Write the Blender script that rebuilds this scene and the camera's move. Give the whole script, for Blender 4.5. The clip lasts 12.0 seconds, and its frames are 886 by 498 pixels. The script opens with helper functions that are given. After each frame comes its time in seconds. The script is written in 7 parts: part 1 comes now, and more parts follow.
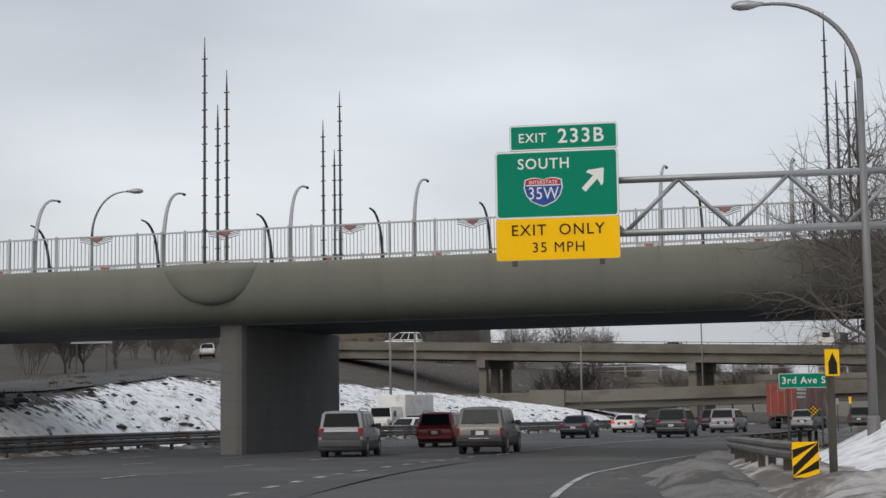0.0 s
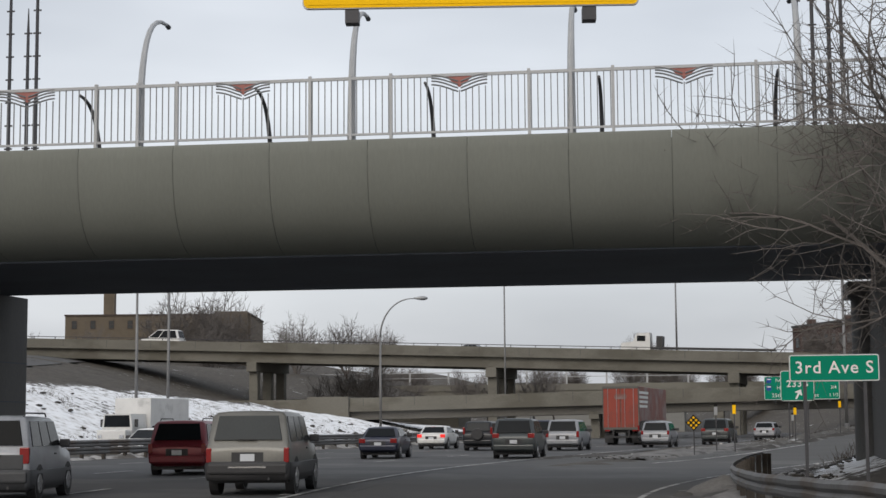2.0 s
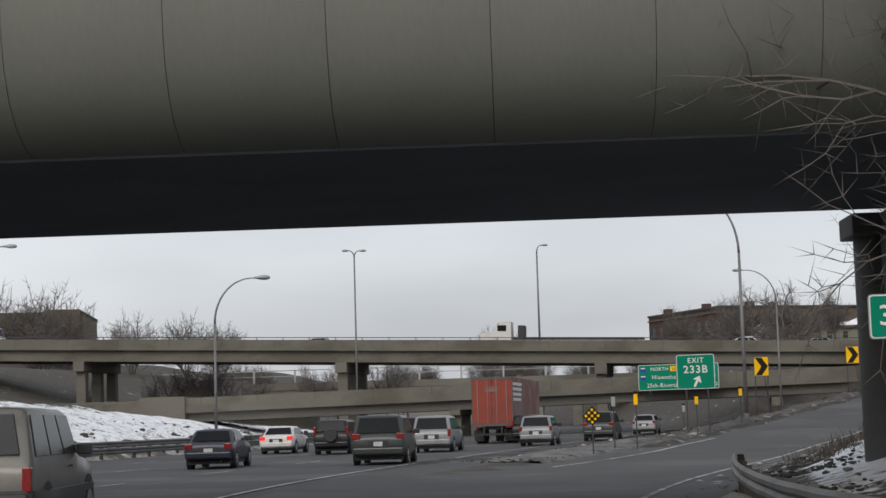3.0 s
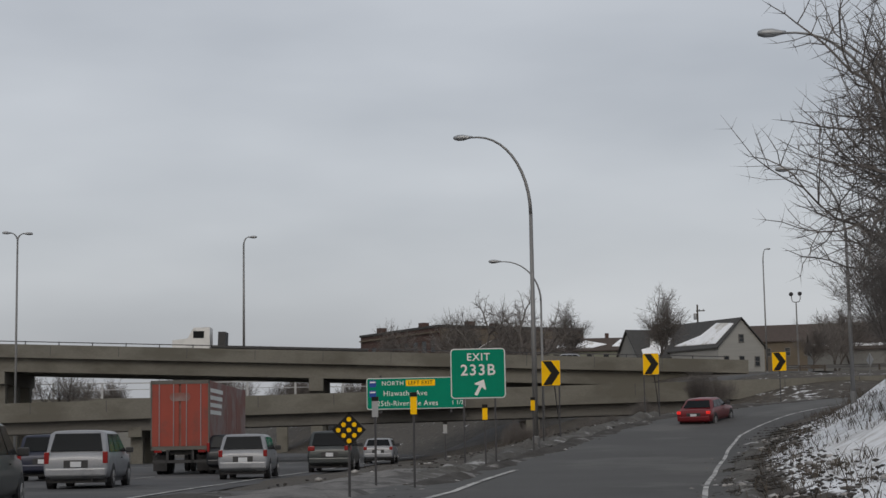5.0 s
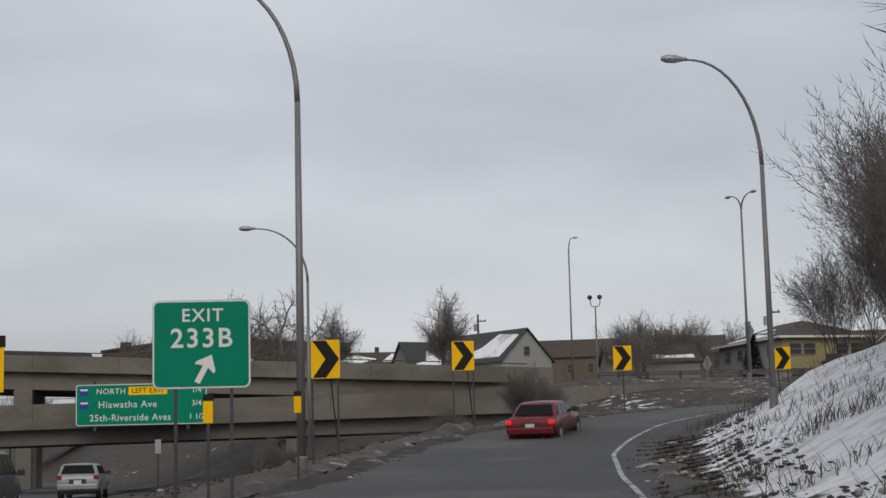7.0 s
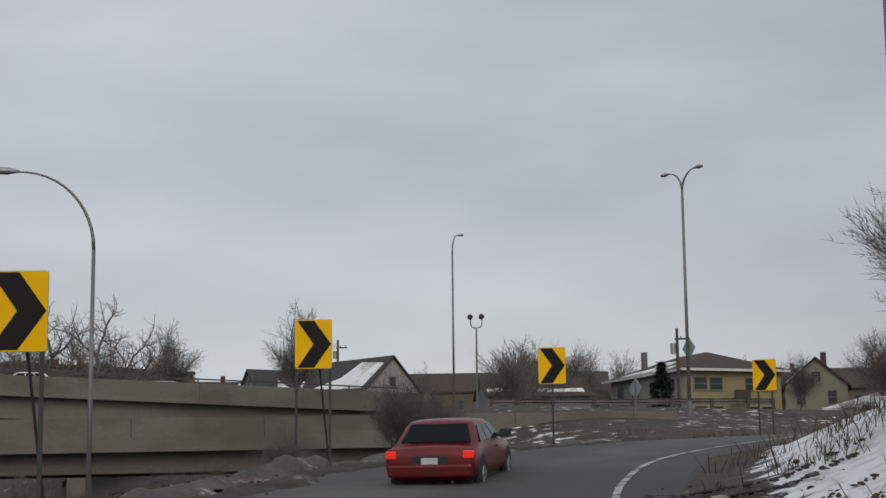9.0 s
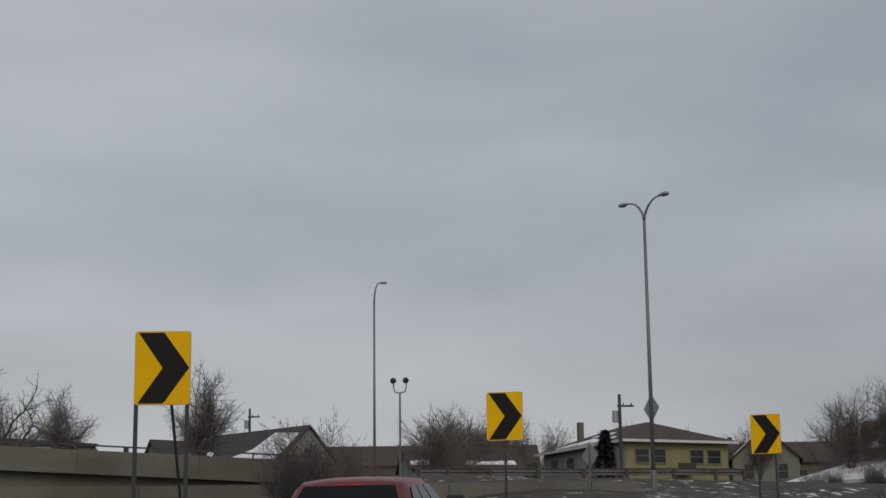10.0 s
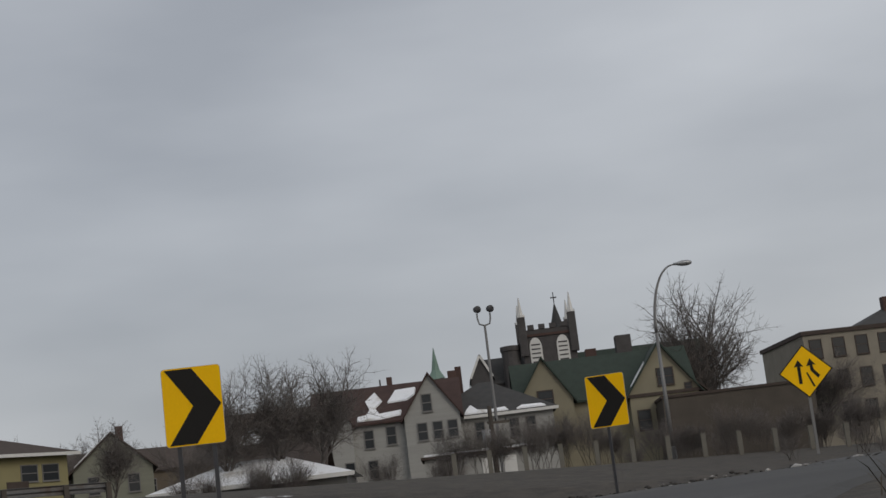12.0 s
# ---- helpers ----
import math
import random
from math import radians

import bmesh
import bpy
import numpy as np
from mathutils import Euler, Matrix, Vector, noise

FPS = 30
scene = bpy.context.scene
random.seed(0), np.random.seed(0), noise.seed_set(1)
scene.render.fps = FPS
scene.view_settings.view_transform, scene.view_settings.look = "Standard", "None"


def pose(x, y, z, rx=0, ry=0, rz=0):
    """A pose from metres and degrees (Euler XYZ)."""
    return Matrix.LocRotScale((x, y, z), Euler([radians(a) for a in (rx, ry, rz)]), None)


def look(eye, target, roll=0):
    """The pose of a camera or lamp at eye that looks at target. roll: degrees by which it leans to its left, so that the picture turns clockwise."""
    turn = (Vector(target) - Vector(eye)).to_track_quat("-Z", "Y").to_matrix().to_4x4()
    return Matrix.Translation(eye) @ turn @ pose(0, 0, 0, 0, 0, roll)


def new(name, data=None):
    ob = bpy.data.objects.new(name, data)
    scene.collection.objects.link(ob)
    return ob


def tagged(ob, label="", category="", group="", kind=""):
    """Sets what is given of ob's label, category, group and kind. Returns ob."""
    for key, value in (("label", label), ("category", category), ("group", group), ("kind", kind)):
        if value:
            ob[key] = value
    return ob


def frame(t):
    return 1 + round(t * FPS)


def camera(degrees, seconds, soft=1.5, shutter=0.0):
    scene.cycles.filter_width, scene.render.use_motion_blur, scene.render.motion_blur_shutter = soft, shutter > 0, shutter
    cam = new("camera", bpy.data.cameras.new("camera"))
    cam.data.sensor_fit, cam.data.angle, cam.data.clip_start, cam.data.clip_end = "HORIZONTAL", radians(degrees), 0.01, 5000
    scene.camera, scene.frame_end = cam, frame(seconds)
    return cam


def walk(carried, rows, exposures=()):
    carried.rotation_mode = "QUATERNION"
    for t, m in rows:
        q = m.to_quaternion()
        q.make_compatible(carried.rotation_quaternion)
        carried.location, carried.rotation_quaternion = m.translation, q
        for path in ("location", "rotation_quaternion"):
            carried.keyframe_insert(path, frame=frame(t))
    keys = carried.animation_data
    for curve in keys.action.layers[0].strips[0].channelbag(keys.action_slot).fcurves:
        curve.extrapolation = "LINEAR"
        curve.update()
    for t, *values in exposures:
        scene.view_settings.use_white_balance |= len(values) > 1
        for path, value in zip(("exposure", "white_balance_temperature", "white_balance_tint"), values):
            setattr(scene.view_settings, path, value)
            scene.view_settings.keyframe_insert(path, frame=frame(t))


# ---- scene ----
cam = camera(30.76, 12.0)
# seconds, eye, pitch, roll, heading
PATH = [
    (0, 0.000, -0.000, 1.356, 5.887, -0.839, 9.581),
    (0.5, -1.441, 6.870, 1.372, 6.219, -0.462, 8.241),
    (1, -2.570, 13.871, 1.392, 6.601, -0.401, 5.737),
    (1.5, -3.470, 20.718, 1.379, 6.615, -0.583, 3.800),
    (2, -4.069, 27.796, 1.349, 6.188, -0.430, 1.496),
    (2.5, -4.481, 34.555, 1.290, 5.977, -1.232, -1.023),
    (3, -4.458, 41.925, 1.313, 6.055, -1.665, -4.043),
    (4.8, -2.000, 67.394, 0.948, 6.829, -0.804, -13.892),
    (5, -1.384, 70.001, 0.983, 6.836, -0.973, -14.700),
    (5.5, 0.374, 76.802, 1.019, 6.417, -1.546, -18.816),
    (6, 2.174, 82.857, 1.015, 6.384, -1.735, -20.006),
    (6.5, 4.247, 88.827, 0.909, 6.494, -1.478, -22.005),
    (7, 6.459, 94.807, 0.892, 7.584, -1.390, -23.214),
    (7.5, 8.839, 100.520, 0.929, 7.923, -1.453, -25.161),
    (9.3, 18.314, 120.682, 1.405, 9.677, -0.372, -29.165),
    (9.5, 19.496, 122.917, 1.481, 11.292, -0.531, -29.939),
    (10, 22.540, 128.223, 1.719, 11.671, -0.664, -31.035),
    (10.5, 25.853, 133.520, 2.033, 12.365, -1.356, -35.671),
    (11, 29.234, 138.138, 2.309, 12.352, -3.468, -40.570),
    (11.5, 33.108, 142.661, 2.796, 10.941, -5.316, -48.239),
    (12, 37.625, 146.983, 3.326, 10.521, -6.899, -55.220),
]
walk(cam, [(t, pose(x, y, z, 0, 0, h) @ pose(0, 0, 0, 90 + p) @ pose(0, 0, 0, 0, 0, r)) for t, x, y, z, p, r, h in PATH],
     [(0, 0.10), (1.4, 0.13), (2.0, 0.20), (2.6, 0.20), (3.2, 0.10), (5.0, -0.29), (6.1, -0.28), (6.6, -0.22), (7.1, -0.12), (7.6, -0.08), (9.4, -0.36), (10.0, -0.55), (10.5, -0.61), (11.0, -0.65), (11.5, -0.63), (12.0, -0.45)])

# ---- light: a closed grey cloud cover ----
world = bpy.data.worlds.new("overcast")
scene.world = world
world.use_nodes = True
wt = world.node_tree
wt.nodes.clear()


def wnode(kind, **kw):
    n = wt.nodes.new(kind)
    for k, v in kw.items():
        n.inputs[k].default_value = v
    return n


w_out, w_bg = wnode("ShaderNodeOutputWorld"), wnode("ShaderNodeBackground")
w_sky = wt.nodes.new("ShaderNodeTexSky")
w_sky.sky_type, w_sky.sun_disc, w_sky.sun_elevation, w_sky.sun_rotation = "NISHITA", False, radians(32), radians(200)
w_sky.air_density, w_sky.dust_density = 1.0, 6.0
w_tc, w_map = wnode("ShaderNodeTexCoord"), wnode("ShaderNodeMapping")
w_map.inputs["Scale"].default_value = (1.0, 1.0, 3.4)
w_noise, w_fine = wnode("ShaderNodeTexNoise", Scale=2.0, Detail=4.0, Roughness=0.45), wnode("ShaderNodeTexNoise", Scale=4.2, Detail=4.0, Roughness=0.5)
w_add = wt.nodes.new("ShaderNodeMath")
w_add.operation = "MULTIPLY_ADD"
w_add.inputs[1].default_value = 0.30
w_ramp = wnode("ShaderNodeValToRGB")
w_ramp.color_ramp.elements[0].position, w_ramp.color_ramp.elements[1].position = 0.42, 0.88
w_ramp.color_ramp.elements[0].color, w_ramp.color_ramp.elements[1].color = (0.425, 0.443, 0.475, 1), (0.70, 0.72, 0.75, 1)
w_skyk = wnode("ShaderNodeMix")
w_skyk.data_type = "RGBA"
w_skyk.inputs["Factor"].default_value = 0.97
wt.links.new(w_tc.outputs["Generated"], w_map.inputs["Vector"])
wt.links.new(w_map.outputs["Vector"], w_noise.inputs["Vector"])
wt.links.new(w_map.outputs["Vector"], w_fine.inputs["Vector"])
wt.links.new(w_fine.outputs[0], w_add.inputs[0])
wt.links.new(w_noise.outputs[0], w_add.inputs[2])
wt.links.new(w_add.outputs[0], w_ramp.inputs["Fac"])
wt.links.new(w_sky.outputs[0], w_skyk.inputs[6])
wt.links.new(w_ramp.outputs[0], w_skyk.inputs[7])
wt.links.new(w_skyk.outputs[2], w_bg.inputs["Color"])
w_bg.inputs["Strength"].default_value = 1.0
wt.links.new(w_bg.outputs[0], w_out.inputs["Surface"])
sun = new("sun", bpy.data.lights.new("sun", "SUN"))
sun.data.energy, sun.data.angle, sun.data.color = 0.6, radians(25), (1.0, 0.97, 0.92)
sun.matrix_world = look((0, 0, 60), (18, 50, 20))


# ---- materials ----
def mat(name, color, rough=0.7, metal=0.0, vary=0.25, scale=1.5, fine=25.0, bump=0.15, second=None, second_amount=0.5, streak=None, island=False, coat=0.0):
    """A procedural surface: base colour broken up by a coarse and a fine noise, an optional second colour in patches, fine relief."""
    m = bpy.data.materials.new(name)
    m.use_nodes = True
    t = m.node_tree
    b = t.nodes["Principled BSDF"]
    geo = t.nodes.new("ShaderNodeTexCoord")
    mp = t.nodes.new("ShaderNodeMapping")
    if streak:
        mp.inputs["Scale"].default_value = streak
    t.links.new(geo.outputs["Object"], mp.inputs["Vector"])
    n1, n2 = t.nodes.new("ShaderNodeTexNoise"), t.nodes.new("ShaderNodeTexNoise")
    n1.inputs["Scale"].default_value, n1.inputs["Detail"].default_value = scale, 6
    n2.inputs["Scale"].default_value, n2.inputs["Detail"].default_value = fine, 4
    for n in (n1, n2):
        t.links.new(mp.outputs["Vector"], n.inputs["Vector"])
    info = t.nodes.new("ShaderNodeObjectInfo")
    ramp = t.nodes.new("ShaderNodeValToRGB")
    ramp.color_ramp.elements[0].position, ramp.color_ramp.elements[1].position = 0.3, 0.72
    lo = [c * (1 - vary) for c in color]
    hi = [min(1, c * (1 + vary)) for c in color]
    ramp.color_ramp.elements[0].color, ramp.color_ramp.elements[1].color = (*lo, 1), (*hi, 1)
    mixv = t.nodes.new("ShaderNodeMath")
    mixv.operation = "MULTIPLY_ADD"
    mixv.inputs[1].default_value = 0.4
    mixv.inputs[2].default_value = 0.0
    sub = t.nodes.new("ShaderNodeMath")
    sub.operation = "MULTIPLY"
    sub.inputs[1].default_value = 0.6
    t.links.new(n1.outputs[0], sub.inputs[0])
    t.links.new(n2.outputs[0], mixv.inputs[0])
    t.links.new(sub.outputs[0], mixv.inputs[2])
    t.links.new(mixv.outputs[0], ramp.inputs["Fac"])
    color_out = ramp.outputs[0]
    if second:
        r2 = t.nodes.new("ShaderNodeValToRGB")
        r2.color_ramp.elements[0].position, r2.color_ramp.elements[1].position = 0.62 - second_amount * 0.3, 0.70 - second_amount * 0.25
        n3 = t.nodes.new("ShaderNodeTexNoise")
        n3.inputs["Scale"].default_value, n3.inputs["Detail"].default_value, n3.inputs["Roughness"].default_value = scale * 0.6, 8, 0.65
        t.links.new(mp.outputs["Vector"], n3.inputs["Vector"])
        t.links.new(n3.outputs[0], r2.inputs["Fac"])
        mx = t.nodes.new("ShaderNodeMix")
        mx.data_type = "RGBA"
        t.links.new(r2.outputs[0], mx.inputs["Factor"])
        t.links.new(color_out, mx.inputs[6])
        mx.inputs[7].default_value = (*second, 1)
        color_out = mx.outputs[2]
    hs = t.nodes.new("ShaderNodeHueSaturation")
    mr = t.nodes.new("ShaderNodeMapRange")
    mr.inputs["To Min"].default_value, mr.inputs["To Max"].default_value = (0.86, 1.12) if island else (0.97, 1.03)
    t.links.new(info.outputs["Random"], mr.inputs["Value"])
    t.links.new(mr.outputs[0], hs.inputs["Value"])
    t.links.new(color_out, hs.inputs["Color"])
    t.links.new(hs.outputs[0], b.inputs["Base Color"])
    b.inputs["Roughness"].default_value, b.inputs["Metallic"].default_value = rough, metal
    b.inputs["Coat Weight"].default_value = coat
    if bump:
        bp = t.nodes.new("ShaderNodeBump")
        bp.inputs["Strength"].default_value, bp.inputs["Distance"].default_value = bump, 0.02
        t.links.new(mixv.outputs[0], bp.inputs["Height"])
        t.links.new(bp.outputs[0], b.inputs["Normal"])
    return m


def glow(name, color, strength):
    m = mat(name, color, 0.3, vary=0.05, bump=0)
    b = m.node_tree.nodes["Principled BSDF"]
    b.inputs["Emission Color"].default_value, b.inputs["Emission Strength"].default_value = (*color, 1), strength
    return m


ASPHALT = mat("asphalt", (0.044, 0.044, 0.046), 0.85, vary=0.3, scale=0.25, fine=40, bump=0.25, second=(0.078, 0.077, 0.075), second_amount=0.35)
RAMP_ASPHALT = mat("worn asphalt", (0.055, 0.054, 0.053), 0.85, vary=0.3, scale=0.2, fine=40, bump=0.25, second=(0.085, 0.083, 0.08), second_amount=0.3)
PAINT = mat("road paint", (0.42, 0.42, 0.41), 0.75, vary=0.3, scale=2.2, second=(0.12, 0.12, 0.12), second_amount=0.45)
CONCRETE = mat("concrete", (0.20, 0.19, 0.16), 0.85, vary=0.16, scale=0.5, fine=18, bump=0.2, streak=(1, 1, 0.35), second=(0.15, 0.142, 0.12), second_amount=0.35)
FASCIA = mat("fascia concrete", (0.160, 0.167, 0.146), 0.8, vary=0.12, scale=0.35, fine=14, bump=0.12, streak=(1.4, 1, 0.3), second=(0.15, 0.152, 0.13), second_amount=0.3)
# darker than the open concrete: shade under the overpass is put into this grey
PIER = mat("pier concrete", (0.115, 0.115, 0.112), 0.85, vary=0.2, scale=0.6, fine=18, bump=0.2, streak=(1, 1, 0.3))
OLD_CONCRETE = mat("stained concrete", (0.148, 0.141, 0.12), 0.85, vary=0.2, scale=0.25, fine=9, bump=0.2, streak=(0.6, 0.6, 1.2), second=(0.105, 0.098, 0.08), second_amount=0.45)
GIRDER = mat("weathered girder", (0.11, 0.105, 0.095), 0.8, vary=0.25, scale=0.3, fine=8, streak=(0.5, 0.5, 1.5))
STEEL = mat("galvanised steel", (0.34, 0.35, 0.36), 0.5, 0.6, vary=0.12, scale=0.8, fine=5, bump=0)
DARK_STEEL = mat("dark steel", (0.05, 0.05, 0.055), 0.5, 0.3, vary=0.2, scale=2)
POLE = mat("weathered aluminium pole", (0.19, 0.19, 0.19), 0.55, 0.4, vary=0.08, scale=0.5, fine=3, bump=0)
PICKET_PAINT = mat("grey picket paint", (0.17, 0.175, 0.18), 0.5, 0.2, vary=0.15, scale=2)
RAIL_PAINT = mat("pale railing paint", (0.36, 0.37, 0.38), 0.5, 0.2, vary=0.12, scale=2)
RUST_RED = mat("dull red panel", (0.33, 0.12, 0.10), 0.6, vary=0.15)
GUARD = mat("guardrail steel", (0.15, 0.15, 0.15), 0.55, 0.5, vary=0.25, scale=1.0, fine=12, second=(0.11, 0.09, 0.075), second_amount=0.4)
WOOD_POST = mat("grey timber", (0.07, 0.06, 0.05), 0.9, vary=0.3, scale=4, streak=(1, 1, 0.2))
SIGN_GREEN = mat("green sign sheeting", (0.0, 0.21, 0.125), 0.6, vary=0.08, scale=0.8, fine=6, bump=0.02)
SIGN_WHITE = mat("white sign sheeting", (0.72, 0.73, 0.72), 0.45, vary=0.05, bump=0)
SIGN_YELLOW = mat("yellow sign sheeting", (0.95, 0.54, 0.004), 0.6, vary=0.06, scale=0.9, bump=0.02)
SIGN_BLACK = mat("black legend", (0.018, 0.017, 0.016), 0.5, vary=0.1, bump=0)
SIGN_BLUE = mat("blue shield", (0.03, 0.075, 0.30), 0.45, vary=0.06, bump=0)
SIGN_RED = mat("red shield band", (0.42, 0.03, 0.04), 0.45, vary=0.06, bump=0)
SIGN_BACK = mat("sign back aluminium", (0.33, 0.34, 0.35), 0.5, 0.5, vary=0.1)
SNOW = mat("old snow", (0.78, 0.80, 0.83), 0.6, vary=0.1, scale=0.8, fine=8, bump=0.5, second=(0.5, 0.49, 0.47), second_amount=0.3)
DIRTY_SNOW = mat("dirty snow", (0.42, 0.41, 0.40), 0.75, vary=0.3, scale=0.9, fine=9, bump=0.6, second=(0.13, 0.12, 0.11), second_amount=0.6)


for m_ in (SIGN_GREEN, SIGN_YELLOW, SIGN_BLUE, SIGN_BLACK, SIGN_RED):
    m_.node_tree.nodes["Principled BSDF"].inputs["Specular IOR Level"].default_value = 0.12


# ---- mesh helpers ----
def part(name, bm, material, parent=None, label="", smooth=False):
    me = bpy.data.meshes.new(name)
    bm.to_mesh(me)
    bm.free()
    me.materials.append(material)
    if smooth:
        for p in me.polygons:
            p.use_smooth = True
    ob = new(name, me)
    if parent:
        ob.parent = parent
    if label:
        ob["label"] = label
    return ob


def share(name, mesh, parent, m):
    ob = new(name, mesh)
    ob.parent = parent
    ob.matrix_basis = m
    return ob


def thing(name, label, category, group="", kind="", at=None):
    ob = new(name)
    ob.empty_display_size = 0.2
    if at is not None:
        ob.matrix_world = at
    return tagged(ob, label, category, group, kind)


def box(bm, x0, x1, y0, y1, z0, z1, bevel=0.0, m=None):
    r = bmesh.ops.create_cube(bm, size=1)
    vs = r["verts"]
    bmesh.ops.scale(bm, vec=(x1 - x0, y1 - y0, z1 - z0), verts=vs)
    bmesh.ops.translate(bm, vec=((x0 + x1) / 2, (y0 + y1) / 2, (z0 + z1) / 2), verts=vs)
    if bevel:
        es = list({e for v in vs for e in v.link_edges})
        out = bmesh.ops.bevel(bm, geom=es, offset=bevel, segments=2, affect="EDGES", profile=0.6)
        vs = list({v for f in out["faces"] for v in f.verts} | {v for v in vs if v.is_valid})
    if m is not None:
        bmesh.ops.transform(bm, matrix=m, verts=vs)
    return bm


def boxes(*specs, bevel=0.0):
    bm = bmesh.new()
    for s in specs:
        box(bm, *s, bevel=bevel)
    return bm


def tube(bm, pts, radii, n=8, cap=True):
    """A round bar along a line of points, with a radius at each."""
    pts = [Vector(p) for p in pts]
    if not hasattr(radii, "__len__"):
        radii = [radii] * len(pts)
    rings = []
    side = None
    for i, p in enumerate(pts):
        d = (pts[min(i + 1, len(pts) - 1)] - pts[max(i - 1, 0)]).normalized()
        if side is None:
            side = d.orthogonal().normalized()
        side = (side - d * side.dot(d)).normalized()
        up = d.cross(side)
        rings.append([bm.verts.new(p + (side * math.cos(2 * math.pi * k / n) + up * math.sin(2 * math.pi * k / n)) * radii[i]) for k in range(n)])
    for a, b in zip(rings, rings[1:]):
        for k in range(n):
            bm.faces.new((a[k], a[(k + 1) % n], b[(k + 1) % n], b[k]))
    if cap:
        bm.faces.new(rings[0][::-1])
        bm.faces.new(rings[-1])
    return bm


def prism(bm, poly, y0, y1):
    """A polygon of (x, z) carried from y0 to y1."""
    a = [bm.verts.new((x, y0, z)) for x, z in poly]
    b = [bm.verts.new((x, y1, z)) for x, z in poly]
    bm.faces.new(a[::-1])
    bm.faces.new(b)
    for i in range(len(poly)):
        j = (i + 1) % len(poly)
        bm.faces.new((a[i], a[j], b[j], b[i]))
    bmesh.ops.recalc_face_normals(bm, faces=bm.faces)
    return bm


def extrude_profile(bm, poly, x0, x1):
    """A polygon of (y, z) carried along x."""
    a = [bm.verts.new((x0, y, z)) for y, z in poly]
    b = [bm.verts.new((x1, y, z)) for y, z in poly]
    bm.faces.new(a)
    bm.faces.new(b[::-1])
    for i in range(len(poly)):
        j = (i + 1) % len(poly)
        bm.faces.new((a[i], b[i], b[j], a[j]))
    bmesh.ops.recalc_face_normals(bm, faces=bm.faces)
    return bm


def lettering(name, text, size, material, parent, m, label="", squeeze=1.0, bold=0.003, depth=0.004, align="CENTER", spacing=1.05):
    """Words set as a thin raised mesh; they stand in the local x-z plane and face -y."""
    cu = bpy.data.curves.new(name, "FONT")
    cu.body, cu.size, cu.align_x, cu.align_y, cu.offset, cu.extrude = text, size / 0.70, align, "CENTER", bold * size, depth
    cu.space_character = spacing
    cu.resolution_u = 3
    tmp = bpy.data.objects.new(name, cu)
    scene.collection.objects.link(tmp)
    me = bpy.data.meshes.new_from_object(tmp.evaluated_get(bpy.context.evaluated_depsgraph_get()))
    bpy.data.objects.remove(tmp)
    me.transform(Matrix.Diagonal((squeeze, 1, 1, 1)))
    me.materials.clear()
    me.materials.append(material)
    ob = new(name, me)
    ob.parent = parent
    ob.matrix_basis = m @ pose(0, 0, 0, 90)
    if label:
        ob["label"] = label
    return ob


def rounded(w, h, r, n=5):
    """An outline of (x, z) with rounded corners, centred."""
    out = []
    for cx, cz, a0 in ((w / 2 - r, h / 2 - r, 0), (-w / 2 + r, h / 2 - r, 90), (-w / 2 + r, -h / 2 + r, 180), (w / 2 - r, -h / 2 + r, 270)):
        for k in range(n + 1):
            a = radians(a0 + 90 * k / n)
            out.append((cx + r * math.cos(a), cz + r * math.sin(a)))
    return out


def plate(w, h, r, y0, y1):
    return prism(bmesh.new(), rounded(w, h, r), y0, y1)


# ---- the lie of the land ----
RAMP = [(0.6, -60, 0), (0, 0, 0), (-1.4, 7, 0), (-3.3, 20.7, 0), (-4.3, 34.6, -0.05), (-4.2, 42, -0.1), (-3.4, 55, -0.25), (-1.8, 67.4, -0.33), (0.6, 76.8, -0.33), (4.4, 88.8, -0.4),
        (8.9, 100.5, -0.38), (13.2, 110.9, -0.2), (18.0, 121.0, 0.05), (22.1, 128.6, 0.42), (25.3, 133.9, 0.76), (28.4, 138.9, 1.15), (32.0, 143.9, 1.65), (36.2, 148.5, 2.2),
        (42.2, 152.9, 2.75), (48.8, 156.0, 3.25), (57, 158.0, 3.65), (66, 158.8, 4.0), (78, 158.4, 4.4), (95, 157, 5.0), (120, 154, 5.7), (180, 144, 6.6)]
MAIN = [(-9.5, -60), (-9.8, 0), (-12.0, 40), (-11.6, 63), (-8.7, 85), (-1.5, 111.5), (9, 145), (22, 187), (39, 240), (75, 350), (110, 460)]


def smooth_line(pts, step=1.5):
    """A Catmull-Rom curve through the points, evenly stepped."""
    P = [np.array(p, float) for p in pts]
    out = []
    for i in range(len(P) - 1):
        a, b, c, d = P[max(i - 1, 0)], P[i], P[i + 1], P[min(i + 2, len(P) - 1)]
        n = max(2, int(np.linalg.norm(c - b) / step))
        for k in range(n):
            t = k / n
            out.append(0.5 * (2 * b + (c - a) * t + (2 * a - 5 * b + 4 * c - d) * t * t + (3 * b - 3 * c + d - a) * t ** 3))
    out.append(P[-1])
    return np.array(out)


RC = smooth_line(RAMP)
MC = smooth_line(MAIN, 3.0)


def side_of(C, x, y):
    """For arrays x, y: index of the nearest point of the line C, and the signed distance (right positive)."""
    d2 = (x[..., None] - C[:, 0]) ** 2 + (y[..., None] - C[:, 1]) ** 2
    i = d2.argmin(-1)
    tang = np.gradient(C[:, :2], axis=0)
    tang /= np.linalg.norm(tang, axis=1, keepdims=True)
    d = (x - C[i, 0]) * tang[i, 1] - (y - C[i, 1]) * tang[i, 0]
    return i, d


def step01(a, b, v):
    t = np.clip((v - a) / (b - a), 0, 1)
    return t * t * (3 - 2 * t)


